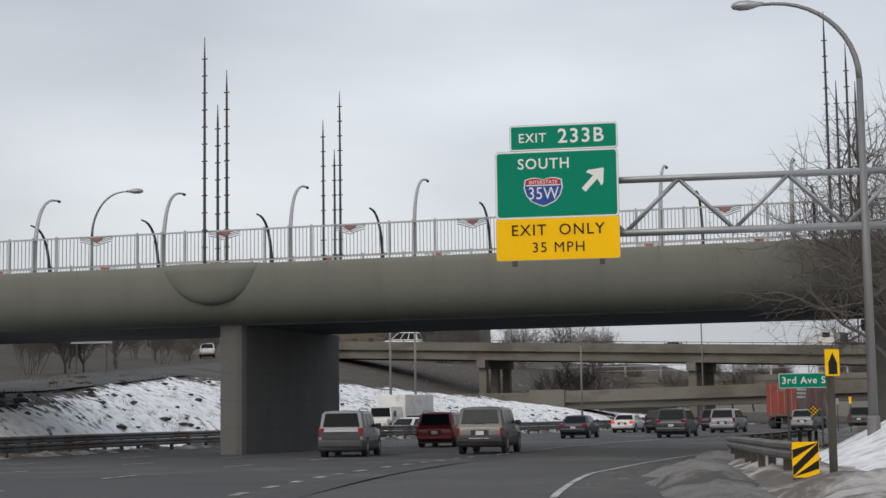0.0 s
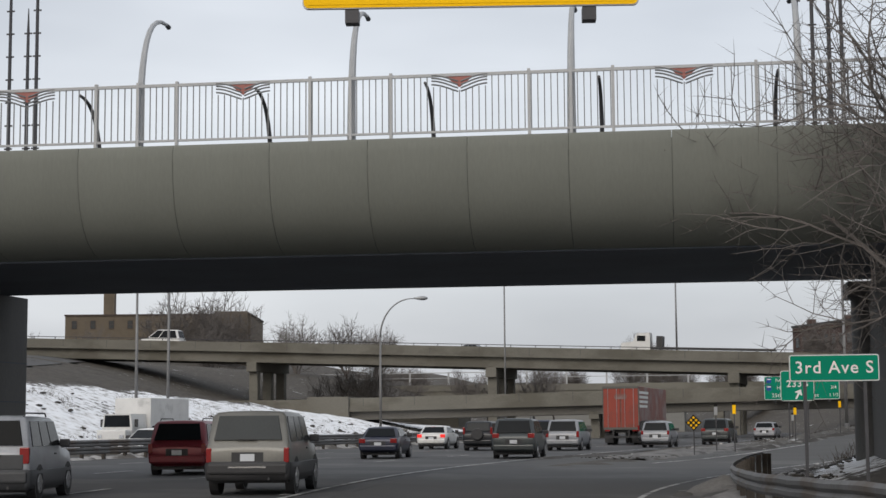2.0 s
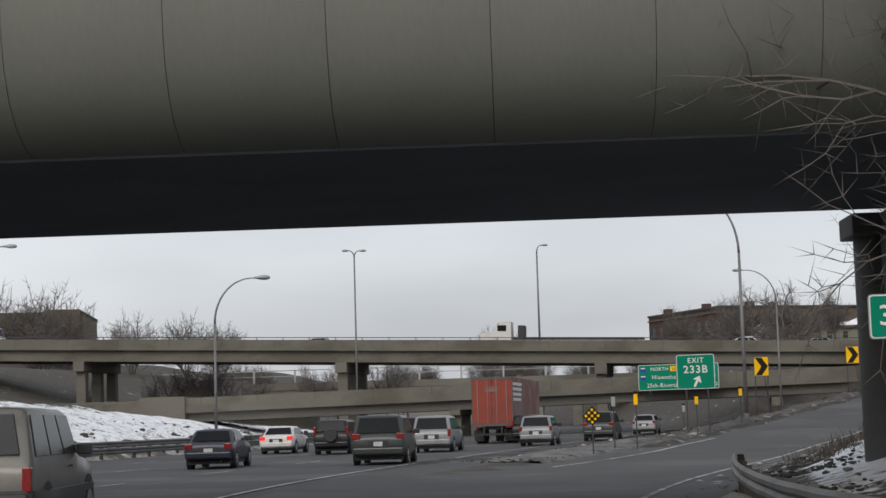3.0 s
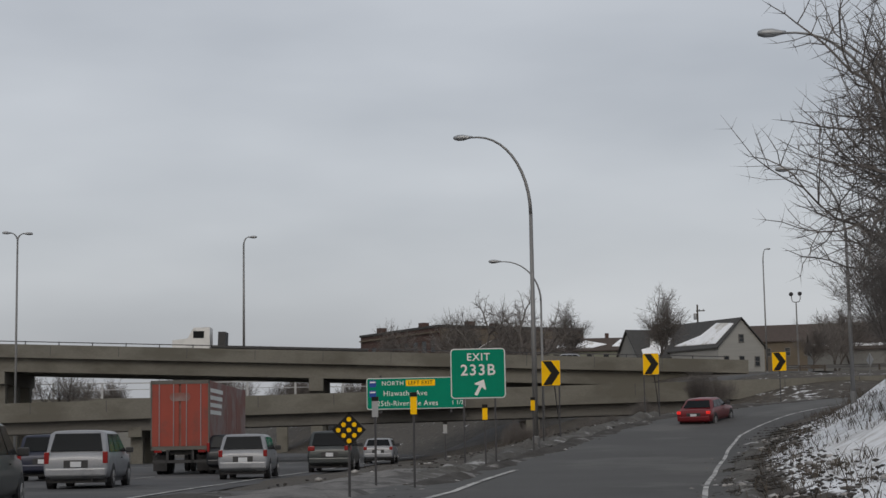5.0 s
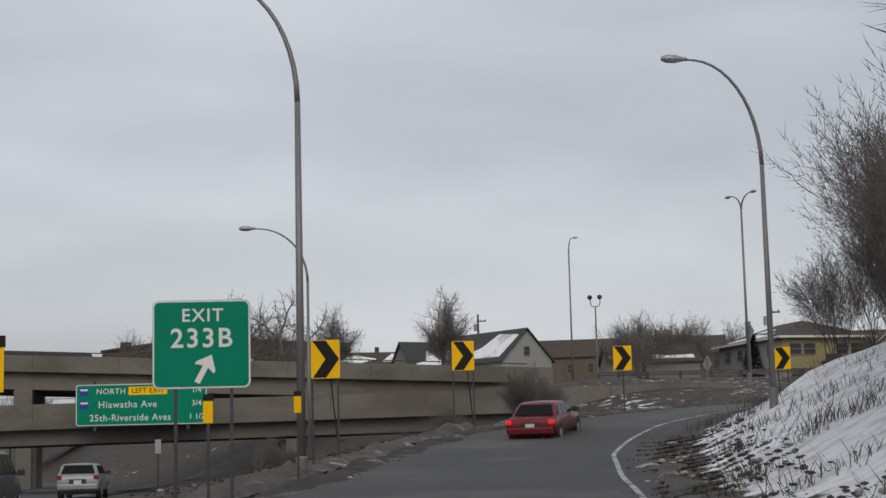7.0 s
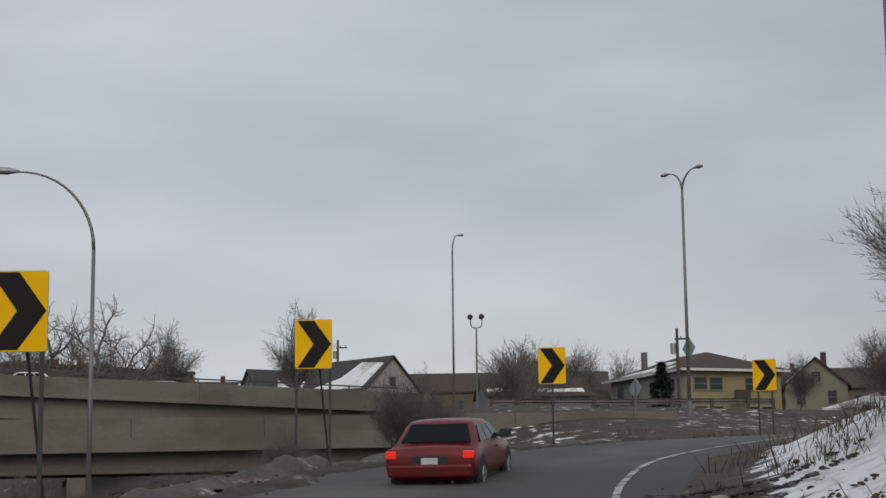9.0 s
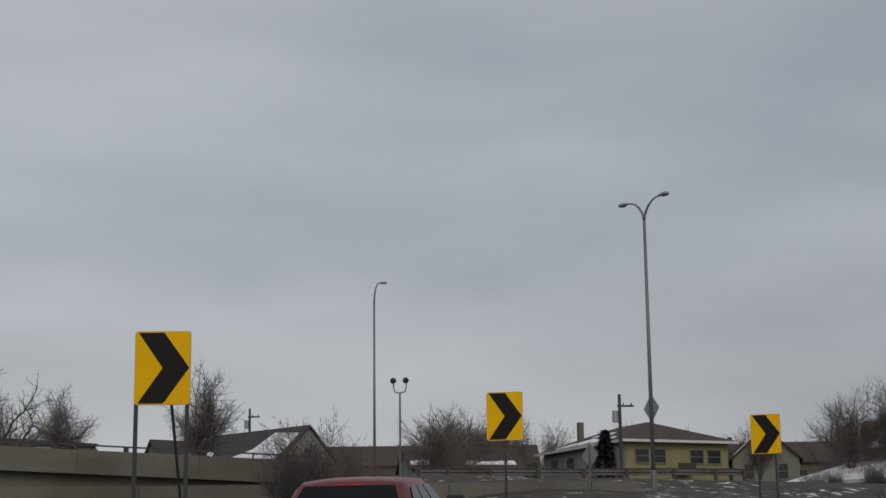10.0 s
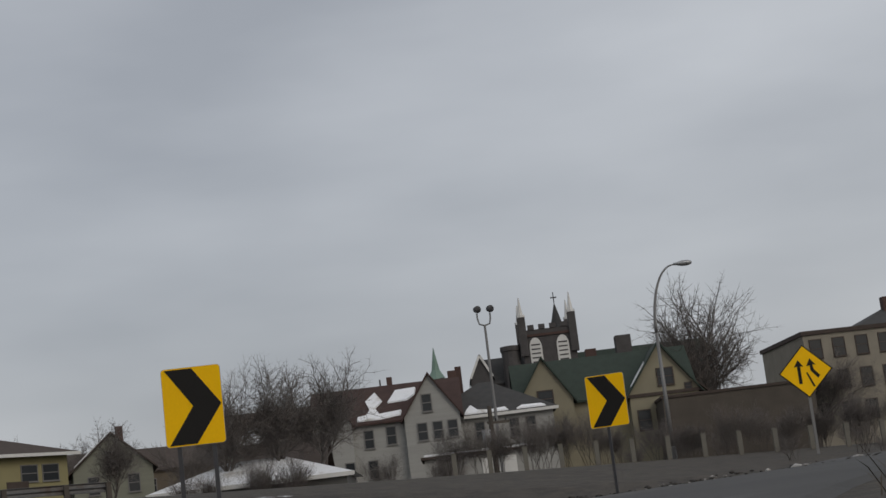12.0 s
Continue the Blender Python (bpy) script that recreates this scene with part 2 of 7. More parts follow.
def left_shelf(y):
    """The slope beyond the freeway: where it begins, its width, its crest, and the distance and height of the side road behind it."""
    t = [20, 60, 80, 115, 147, 178, 200, 232]
    return (np.interp(y, t, [20, 20, 20.5, 25, 26, 27, 27, 27]), np.interp(y, t, [3, 3.4, 5.5, 15, 19, 20, 20, 20]), np.interp(y, t, [0.9, 1.7, 2.8, 4.7, 4.7, 3.6, 2.4, 1.0]),
            np.interp(y, t, [27.5, 28, 30.5, 46, 62, 77, 88, 102]), np.interp(y, t, [1.0, 1.8, 2.9, 4.9, 6.4, 8.0, 9.2, 10.6]))


def land(x, y):
    """Height of the ground and the share of snow on it, for arrays of places."""
    x, y = np.asarray(x, float), np.asarray(y, float)
    ir, dr = side_of(RC, x, y)
    im, dm = side_of(MC, x, y)
    zr = RC[ir, 2]
    low = -0.22 * step01(30, 65, y)
    # freeway cutting: flat floor, side slope on the left, street level beyond
    foot, wide, crest, side, top = left_shelf(y)
    cut = low + (crest - low) * step01(0, 1, (-dm - foot) / wide) + (top - crest) * step01(0, 1, (-dm - foot - wide) / (side - 3.9 - foot - wide)) + 5.0 * step01(0, 26, -dm - side - 4.5)
    right_main = step01(26, 60, dm)
    z = cut + (8.0 - cut) * right_main * (y > 0)
    # the exit ramp and what lies outside of its curve
    north = step01(34, 58, x) * step01(120, 150, y)
    out_up = zr + (6.3 - zr) * step01(7.0, 30, -dr) + 3.0 * step01(30, 110, -dr)
    out_down = low + (zr - low) * (1 - step01(6, 15, -dr))
    outer = out_down + (out_up - out_down) * north
    near_left = np.where(dr < 0, outer, zr)
    use_ramp_left = (dr < 0) & ((y > 100) & (dr > -16) | (north > 0.01))
    z = np.where(use_ramp_left, np.maximum(near_left, np.where(north > 0.01, near_left, z)), z)
    # the bank on the inner side
    late = step01(66, 82, y)
    late = late * (1 - 0.9 * step01(39, 50, x))
    bank = zr + late * (0.16 * np.clip(dr - 3.4, 0, 1.6) + 0.44 * np.clip(dr - 5.0, 0, 1.2) + 0.50 * np.clip(dr - 6.2, 0, 8.5)) + (1 - late) * (y < 100) * (0.05 * np.clip(dr - 3.4, 0, 3.4) + 0.5 * np.clip(dr - 6.8, 0, 13))
    bank = np.minimum(bank, np.maximum(7.2, zr + 1.0))
    bank_far = bank
    z = np.where(dr > 0, bank_far, z)
    z = np.where((dr > -5.2 - 5.0 * step01(72, 86, x)) & (dr < 3.5), zr, z)
    return z


def land1(x, y):
    return float(land(np.array([x]), np.array([y]))[0])


def cover(x, y):
    """Where snow lies (0..1)."""
    ir, dr = side_of(RC, x, y)
    im, dm = side_of(MC, x, y)
    s = np.zeros_like(x)
    s = np.maximum(s, step01(3.9, 5.6, dr) * (1 - step01(19, 30, dr)) * 0.71 * step01(60, 78, y) * (1 - step01(46, 60, x)))
    s = np.maximum(s, step01(4.4, 7, dr) * 0.8 * (y < 62))
    foot, wide = left_shelf(y)[:2]
    s = np.maximum(s, step01(0, 0.1, (-dm - foot) / wide) * (1 - step01(0.7, 1.15, (-dm - foot) / wide)) * 0.57 * (y < 215))
    s = np.maximum(s, 0.31 * step01(38, 46, x) * step01(9, 15, -dr) * (1 - step01(26, 36, -dr)) * (y > 130) * (x < 75))
    s = np.maximum(s, 0.25 * (y > 215))
    return s


# ---- ground ----
def ground_material():
    m = bpy.data.materials.new("winter verge")
    m.use_nodes = True
    t = m.node_tree
    b = t.nodes["Principled BSDF"]
    tc, at = t.nodes.new("ShaderNodeTexCoord"), t.nodes.new("ShaderNodeAttribute")
    at.attribute_name = "snow"
    n1, n2, n3 = (t.nodes.new("ShaderNodeTexNoise") for _ in range(3))
    for n, s, d in ((n1, 0.22, 8), (n2, 1.6, 8), (n3, 14, 5)):
        n.inputs["Scale"].default_value, n.inputs["Detail"].default_value, n.inputs["Roughness"].default_value = s, d, 0.62
        t.links.new(tc.outputs["Object"], n.inputs["Vector"])
    grass = t.nodes.new("ShaderNodeValToRGB")
    grass.color_ramp.elements[0].position, grass.color_ramp.elements[1].position = 0.32, 0.7
    grass.color_ramp.elements[0].color, grass.color_ramp.elements[1].color = (0.025, 0.021, 0.017, 1), (0.078, 0.065, 0.05, 1)
    t.links.new(n2.outputs[0], grass.inputs["Fac"])
    snowc = t.nodes.new("ShaderNodeValToRGB")
    snowc.color_ramp.elements[0].position, snowc.color_ramp.elements[1].position = 0.3, 0.55
    snowc.color_ramp.elements[0].color, snowc.color_ramp.elements[1].color = (0.45, 0.44, 0.43, 1), (0.80, 0.82, 0.85, 1)
    t.links.new(n2.outputs[0], snowc.inputs["Fac"])
    add = t.nodes.new("ShaderNodeMath")
    add.operation = "ADD"
    mul = t.nodes.new("ShaderNodeMath")
    mul.operation = "MULTIPLY_ADD"
    mul.inputs[1].default_value, mul.inputs[2].default_value = 0.55, -0.28
    mul2 = t.nodes.new("ShaderNodeMath")
    mul2.operation = "MULTIPLY_ADD"
    mul2.inputs[1].default_value = 0.9
    sub = t.nodes.new("ShaderNodeMath")
    sub.operation = "SUBTRACT"
    sub.inputs[1].default_value = 0.45
    t.links.new(n2.outputs[0], sub.inputs[0])
    t.links.new(n1.outputs[0], mul.inputs[0])
    t.links.new(sub.outputs[0], mul2.inputs[0])
    t.links.new(mul.outputs[0], mul2.inputs[2])
    t.links.new(at.outputs["Fac"], add.inputs[0])
    t.links.new(mul2.outputs[0], add.inputs[1])
    edge = t.nodes.new("ShaderNodeMapRange")
    edge.inputs["From Min"].default_value, edge.inputs["From Max"].default_value = 0.44, 0.54
    t.links.new(add.outputs[0], edge.inputs["Value"])
    mx = t.nodes.new("ShaderNodeMix")
    mx.data_type = "RGBA"
    t.links.new(edge.outputs[0], mx.inputs["Factor"])
    t.links.new(grass.outputs[0], mx.inputs[6])
    t.links.new(snowc.outputs[0], mx.inputs[7])
    t.links.new(mx.outputs[2], b.inputs["Base Color"])
    b.inputs["Roughness"].default_value = 0.85
    bp = t.nodes.new("ShaderNodeBump")
    bp.inputs["Strength"].default_value, bp.inputs["Distance"].default_value = 0.7, 0.12
    h = t.nodes.new("ShaderNodeMath")
    h.operation = "MULTIPLY_ADD"
    h.inputs[1].default_value = 0.35
    t.links.new(n3.outputs[0], h.inputs[0])
    t.links.new(n2.outputs[0], h.inputs[2])
    t.links.new(h.outputs[0], bp.inputs["Height"])
    t.links.new(bp.outputs[0], b.inputs["Normal"])
    return m


def build_ground():
    xs = np.concatenate([[-4000, -1500, -700, -350, -220, -160], np.arange(-130, -40, 4.0), np.arange(-40, 110, 1.5), np.arange(110, 200, 5.0), [220, 260, 330, 500, 900, 1800, 4000]])
    ys = np.concatenate([[-3000, -900, -300, -120], np.arange(-70, 20, 6.0), np.arange(20, 215, 1.5), np.arange(215, 330, 5.0), [350, 400, 480, 600, 800, 1200, 2200, 4500]])
    X, Y = np.meshgrid(xs, ys, indexing="ij")
    Z = land(X, Y)
    S = cover(X, Y)
    ir, dr = side_of(RC, X, Y)
    im, dm = side_of(MC, X, Y)
    rough = np.zeros_like(Z)
    for i in range(X.shape[0]):
        for j in range(X.shape[1]):
            if -60 < X[i, j] < 120 and 0 < Y[i, j] < 230:
                rough[i, j] = 0.35 * noise.noise((X[i, j] * 0.33, Y[i, j] * 0.33, 0)) + 0.18 * noise.noise((X[i, j] * 0.9, Y[i, j] * 0.9, 4))
    free = step01(5.6, 9, np.abs(dr)) * step01(19, 24, np.where(dm < 0, -dm, np.where(dr < 0, 0, 40)))
    free = np.maximum(free, step01(5.6, 9, dr))
    ist, ds = side_of(STREET, X, Y)
    shelf = left_shelf(Y)
    free = free * step01(4.2, 8.0, np.abs(-dm - shelf[3])) * step01(4.0, 7.0, np.abs(ds)) * (1 - step01(60, 72, X) * (1 - step01(10.5, 13, np.abs(dr))))
    Z = Z - 0.25 * (1 - step01(2.6, 4.2, np.abs(ds)))
    Z = Z + rough * free - 0.06
    nx, ny = X.shape
    verts = np.stack([X, Y, Z], -1).reshape(-1, 3)
    idx = np.arange(nx * ny).reshape(nx, ny)
    faces = np.stack([idx[:-1, :-1], idx[1:, :-1], idx[1:, 1:], idx[:-1, 1:]], -1).reshape(-1, 4)
    me = bpy.data.meshes.new("ground")
    me.from_pydata(verts.tolist(), [], faces.tolist())
    attr = me.attributes.new("snow", "FLOAT", "POINT")
    attr.data.foreach_set("value", S.reshape(-1).astype(np.float32))
    me.materials.append(ground_material())
    for p in me.polygons:
        p.use_smooth = True
    return tagged(new("ground", me), "brown winter verge with dirty snow on the slopes", "ground", kind="structure")


STREET = smooth_line([(40, 222, 0), (44, 214, 0), (55, 193, 0), (60, 186.5, 0)])
build_ground()


def ribbon(C, left, right, lift, z=None, n=6, s0=0, s1=None, blend=False):
    """A strip along a centre line between two offsets, on the land."""
    tang = np.gradient(C[:, :2], axis=0)
    tang /= np.linalg.norm(tang, axis=1, keepdims=True)
    nor = np.stack([tang[:, 1], -tang[:, 0]], 1)
    s1 = len(C) if s1 is None else s1
    bm = bmesh.new()
    rows = []
    for i in range(s0, s1):
        l = left(i) if callable(left) else left
        r = right(i) if callable(right) else right
        row = []
        for k in range(n + 1):
            o = l + (r - l) * k / n
            x, y = C[i, :2] + nor[i] * o
            zz = (C[i, 2] if z is None else z(x, y)) + lift
            if blend and o < -3.7:
                f = min(1.0, (-3.7 - o) / max(0.3, -3.7 - l))
                zz += (low_z(x, y) - C[i, 2]) * f * (C[i, 1] < 116)
            row.append(bm.verts.new((x, y, zz)))
        if blend:
            # the worn edge of the pavement slopes down into the verge
            x, y = C[i, :2] + nor[i] * (r + 0.5 + 0.12 * math.sin(i * 1.7))
            row.append(bm.verts.new((x, y, C[i, 2] - 0.2)))
        rows.append(row)
    for a, b in zip(rows, rows[1:]):
        for k in range(len(a) - 1):
            bm.faces.new((a[k], a[k + 1], b[k + 1], b[k]))
    return bm


def low_z(x, y):
    return -0.22 * float(step01(30, 65, np.array(y)))


GAP = side_of(MC, RC[:, 0], RC[:, 1])[1]


def ramp_left(i):
    """The paved gore reaches over to the freeway until its nose."""
    y = RC[i, 1]
    nose = float(step01(108, 114, np.array(y)))
    wide = 4.6 * float(step01(72, 88, np.array(RC[i, 0])))
    return -(4.5 + wide) * nose - (1 - nose) * max(4.5, min(13.0, GAP[i] - 3.9))


tagged(part("road", ribbon(MC, -24.0, 4.2, 0.0, low_z, 8), ASPHALT), "grey asphalt freeway lanes stained by winter salt", "road", kind="structure")
def edge_off(i):
    """How far the edge line runs from the middle of the ramp."""
    return float(np.interp(RC[i, 1], [0, 26, 43, 58, 70, 83, 95, 105, 115, 125, 131, 137, 158], [1.0, 1.1, 1.55, 1.6, 1.8, 2.1, 2.6, 3.0, 3.3, 3.2, 2.8, 2.35, 2.35]))


tagged(part("ramp_road", ribbon(RC, ramp_left, lambda i: max(3.5, edge_off(i) + 0.75), 0.012, None, 12, blend=True), RAMP_ASPHALT), "grey asphalt exit ramp climbing round a curve", "road", kind="structure")


SIDE = MC[(MC[:, 1] > 25) & (MC[:, 1] < 236)]
SIDE_OFF = left_shelf(SIDE[:, 1])[3]
tagged(part("side_road", ribbon(SIDE, lambda i: -SIDE_OFF[i] - 3.4, lambda i: -SIDE_OFF[i] + 3.2, 0.03, land1, 5), RAMP_ASPHALT), "grey side road climbing along the shelf beyond the freeway", "road", kind="structure")
tagged(part("street", ribbon(STREET, -3.4, 3.4, -0.16, land1, 6), RAMP_ASPHALT), "grey asphalt street meeting the ramp", "road", kind="structure")


def line_index(C, y):
    return int(np.abs(C[:, 1] - y).argmin())


def stripe(name, C, off, width, y0, y1, z, dash=None, lift=0.016):
    """Painted lines along a road; dash: (length, gap)."""
    made = []
    i0, i1 = line_index(C, y0), line_index(C, y1)
    if dash is None:
        spans = [(i0, i1 + 1)]
    else:
        spans, i = [], i0
        while i < i1:
            spans.append((i, i + dash[0]))
            i += dash[0] + dash[1]
    for a, b in spans:
        bm = ribbon(C, (lambda i: off(i) - width / 2) if callable(off) else off - width / 2, (lambda i: off(i) + width / 2) if callable(off) else off + width / 2, lift, z, 1, a, min(b + 1, len(C)))
        made.append(bm)
    return made


def paint(name, label, bms, group=""):
    for bm in bms:
        tagged(part(name, bm, PAINT), label, "road marking", group, "structure")


MF = smooth_line(MAIN, 1.0)


def gore_off(i):
    return float(np.interp(RC[i, 1], [66, 88, 108, 118], [-4.9, -4.7, -3.1, -3.3]))


paint("lane_line", "worn white dashed lane line on asphalt", stripe("lane_line", MF, -2.3, 0.13, 6, 230, low_z, (3, 7), 0.02), "lane lines")
paint("lane_line", "worn white dashed lane line on asphalt", stripe("lane_line", MF, -7.4, 0.13, 0, 230, low_z, (3, 7), 0.02), "lane lines")
paint("lane_line", "worn white dashed lane line on asphalt", stripe("lane_line", MF, -12.4, 0.13, 2, 230, low_z, (3, 7), 0.02), "lane lines")
paint("exit_lane_dots", "short white dotted line beside the exit lane", stripe("exit_lane_dots", MF, 2.9, 0.2, 8, 66, low_z, (1, 2), 0.02), "exit lane dots")
paint("gore_line", "solid white line along the gore", stripe("gore_line", MF, 3.2, 0.16, 62, 260, low_z, None, 0.022))
paint("gore_line", "solid white line along the gore", stripe("gore_line", RC, gore_off, 0.18, 64, 118, None, None, 0.03))
paint("edge_line", "white edge line on the inside of the ramp", stripe("edge_line", RC, edge_off, 0.13, -20, 156, None, None, 0.024))


# ---- near overpass ----
K = pose(-4.4, 64.2, 0, 0, 0, -6.41)
DECK = 12.6
overpass = thing("overpass", "beige concrete overpass with a rounded edge beam and pale railing", "bridge", kind="structure", at=K)
# the bluish shade under the deck is put into this dark colour
SOFFIT = mat("shade-toned soffit concrete", (0.085, 0.098, 0.118), 0.9, vary=0.2, scale=0.4, fine=12, bump=0.1)
PROFILE = [(0.0, 7.85), (-0.03, 7.6), (-0.02, 7.2), (0.04, 6.85), (0.16, 6.45), (0.38, 6.05), (0.72, 5.72), (1.15, 5.5), (1.7, 5.38)]


def fascia_panel(width):
    bm = bmesh.new()
    rows = []
    for x in (0.0045, width - 0.0045):
        rows.append([bm.verts.new((x, y, z)) for y, z in PROFILE] + [bm.verts.new((x, y, z)) for y, z in ((2.2, 5.38), (2.2, 7.9), (0.32, 7.9), (0.03, 7.9))])
    n = len(rows[0])
    for k in range(n):
        bm.faces.new((rows[0][k], rows[1][k], rows[1][(k + 1) % n], rows[0][(k + 1) % n]))
    bmesh.ops.recalc_face_normals(bm, faces=bm.faces)
    me = bpy.data.meshes.new("fascia_panel")
    bm.to_mesh(me)
    bm.free()
    me.materials.append(FASCIA)
    for p in me.polygons:
        p.use_smooth = p.center.y < 1.6 and p.center.z < 7.87
    return me


PANEL = 2.32
panel_mesh = fascia_panel(PANEL)
U0, U1 = -76, 44
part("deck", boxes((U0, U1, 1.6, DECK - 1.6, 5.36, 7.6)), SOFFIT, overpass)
part("joint_filler", boxes((U0, U1, 0.45, 1.9, 6.3, 7.8)), PIER, overpass)
part("sidewalk", boxes((U0, U1, 0.35, 2.6, 7.6, 7.78), (U0, U1, DECK - 2.6, DECK - 0.35, 7.6, 7.78)), CONCRETE, overpass)
n_panel = int((U1 - U0) / PANEL)
for k in range(n_panel):
    share("fascia_panel", panel_mesh, overpass, pose(-0.05 + PANEL * (k - 33), 0, 0))
    share("fascia_panel", panel_mesh, overpass, pose(-0.05 + PANEL * (k - 32), DECK, 0, 0, 0, 180))
# round balcony under the masts
bm = bmesh.new()
rings = []
for k, (r, z) in enumerate(((2.35, 7.93), (2.3, 7.6), (2.05, 7.15), (1.65, 6.75), (1.1, 6.4), (0.3, 6.2))):
    rings.append([bm.verts.new((-17.0 + r * math.cos(a), 0.25 - 0.30 * r * math.sin(a), z)) for a in np.linspace(0, math.pi, 17)])
for a, b in zip(rings, rings[1:]):
    for i in range(16):
        bm.faces.new((a[i], a[i + 1], b[i + 1], b[i]))
bm.faces.new(rings[0])
bm.faces.new(rings[-1])
bmesh.ops.recalc_face_normals(bm, faces=bm.faces)
part("balcony", bm, FASCIA, overpass, "half-round concrete balcony under the masts", True)
# pier walls
pier = thing("bridge_pier", "grey concrete pier wall under the overpass", "pier", kind="structure", at=K)
PIER_PLAN = [(-17.3, 12.4), (-17.36, 1.9), (-17.25, 1.66), (-17.05, 1.58), (-16.45, 1.58), (-16.25, 1.66), (-16.14, 1.9), (-15.62, 12.4)]


def pier_slab(grow, z0, z1):
    bm = bmesh.new()
    cx, cy = -16.6, 7.0
    prism(bm, [(cx + (x - cx) * (1 + grow / 0.7), cy + (y - cy) * (1 + grow / 5.4)) for x, y in PIER_PLAN], z0, z1)
    for v in bm.verts:
        v.co = Vector((v.co.x, v.co.z, v.co.y))
    bmesh.ops.recalc_face_normals(bm, faces=bm.faces)
    return bm


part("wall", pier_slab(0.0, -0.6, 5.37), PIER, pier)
for z in (0.9, 2.1, 3.3):
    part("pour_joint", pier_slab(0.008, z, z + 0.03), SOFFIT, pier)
abutment = thing("bridge_abutment", "shaded concrete abutment wall of the overpass", "abutment", kind="structure", at=K)
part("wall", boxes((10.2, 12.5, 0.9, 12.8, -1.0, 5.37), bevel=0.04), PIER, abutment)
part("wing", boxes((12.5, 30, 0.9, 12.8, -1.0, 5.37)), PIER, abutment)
column = thing("bridge_column", "round grey concrete column at the end of the overpass", "column", kind="structure", at=K @ pose(10.3, 12.3, 0))
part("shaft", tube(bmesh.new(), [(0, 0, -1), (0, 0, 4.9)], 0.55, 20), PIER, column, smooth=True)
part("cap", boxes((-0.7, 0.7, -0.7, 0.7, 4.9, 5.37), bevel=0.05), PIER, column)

# railings: one bay is 5.15 m, with a post at each end, a rib and a fan ornament in the middle
BAY = 5.14


def railing_meshes():
    rails = boxes((0, BAY, -0.03, 0.03, 9.34, 9.41), (0, BAY, -0.025, 0.025, 8.02, 8.07))
    pickets = {}
    for k in range(1, 34):
        x = BAY * k / 34
        if abs(x - BAY / 2) < 0.62:
            top = 9.02 if abs(x - BAY / 2) < 0.3 else 9.1
        else:
            top = 9.36
        pickets.setdefault(top, []).append(x)
    post = bmesh.new()
    for x in (0.0,):
        box(post, x - 0.035, x + 0.035, -0.04, 0.04, 7.88, 9.46)
    arcs = []
    for i in range(4):
        for side in (-1, 1):
            pts = []
            for k in range(7):
                a = k / 6
                pts.append((BAY / 2 + side * (0.03 + 0.62 * a ** 0.9), -0.02, 8.98 + 0.08 * i * (1 - a * 0.2) + 0.2 * math.sin(a * 1.5) * (1 if i else 0.9)))
            arcs.append(tube(bmesh.new(), pts, 0.02, 5))
    tri = prism(bmesh.new(), [(BAY / 2 - 0.33, 9.34), (BAY / 2 + 0.33, 9.34), (BAY / 2, 9.08)], -0.015, 0.015)
    rib = bmesh.new()
    pts = [(0, 0.14 + 1.95 * (k / 11) ** 2.4, 7.9 + 3.5 * math.sin(math.pi / 2 * (k / 11) ** 0.94)) for k in range(12)]
    tube(rib, pts, [0.105 - 0.06 * k / 11 for k in range(12)], 8)
    tip = tube(bmesh.new(), [pts[-1], (0, pts[-1][1] + 0.22, pts[-1][2] - 0.02)], [0.05, 0.065], 8)
    # far ribs are coloured dark to stand in for their backlit undersides
    far_rib = bmesh.new()
    tube(far_rib, pts, [0.085 - 0.04 * k / 11 for k in range(12)], 8)
    out = {}
    for name, bm, m in (("rail", rails, RAIL_PAINT), ("posts", post, RAIL_PAINT), ("red_wedge", tri, RUST_RED), ("rib", rib, RAIL_PAINT), ("rib_tip", tip, DARK_STEEL), ("far_rib", far_rib, DARK_STEEL)):
        me = bpy.data.meshes.new(name)
        bm.to_mesh(me)
        bm.free()
        me.materials.append(m)
        out[name] = me
    out["pickets"] = []
    out["arcs"] = []
    for bm in arcs:
        me = bpy.data.meshes.new("fan_arc")
        bm.to_mesh(me)
        bm.free()
        me.materials.append(PICKET_PAINT)
        out["arcs"].append(me)
    for top, xs in pickets.items():
        bm = boxes((-0.011, 0.011, -0.011, 0.011, 8.05, top))
        me = bpy.data.meshes.new("picket")
        bm.to_mesh(me)
        bm.free()
        me.materials.append(PICKET_PAINT)
        out["pickets"].append((me, xs))
    return out


def bay_start(k):
    """Bays grow a little longer towards the far end of the bridge."""
    u = -7.95 + BAY * max(k, 0)
    for j in range(0, k, -1):
        u -= BAY + min(1.15, 0.38 * (1 - j))
    return u


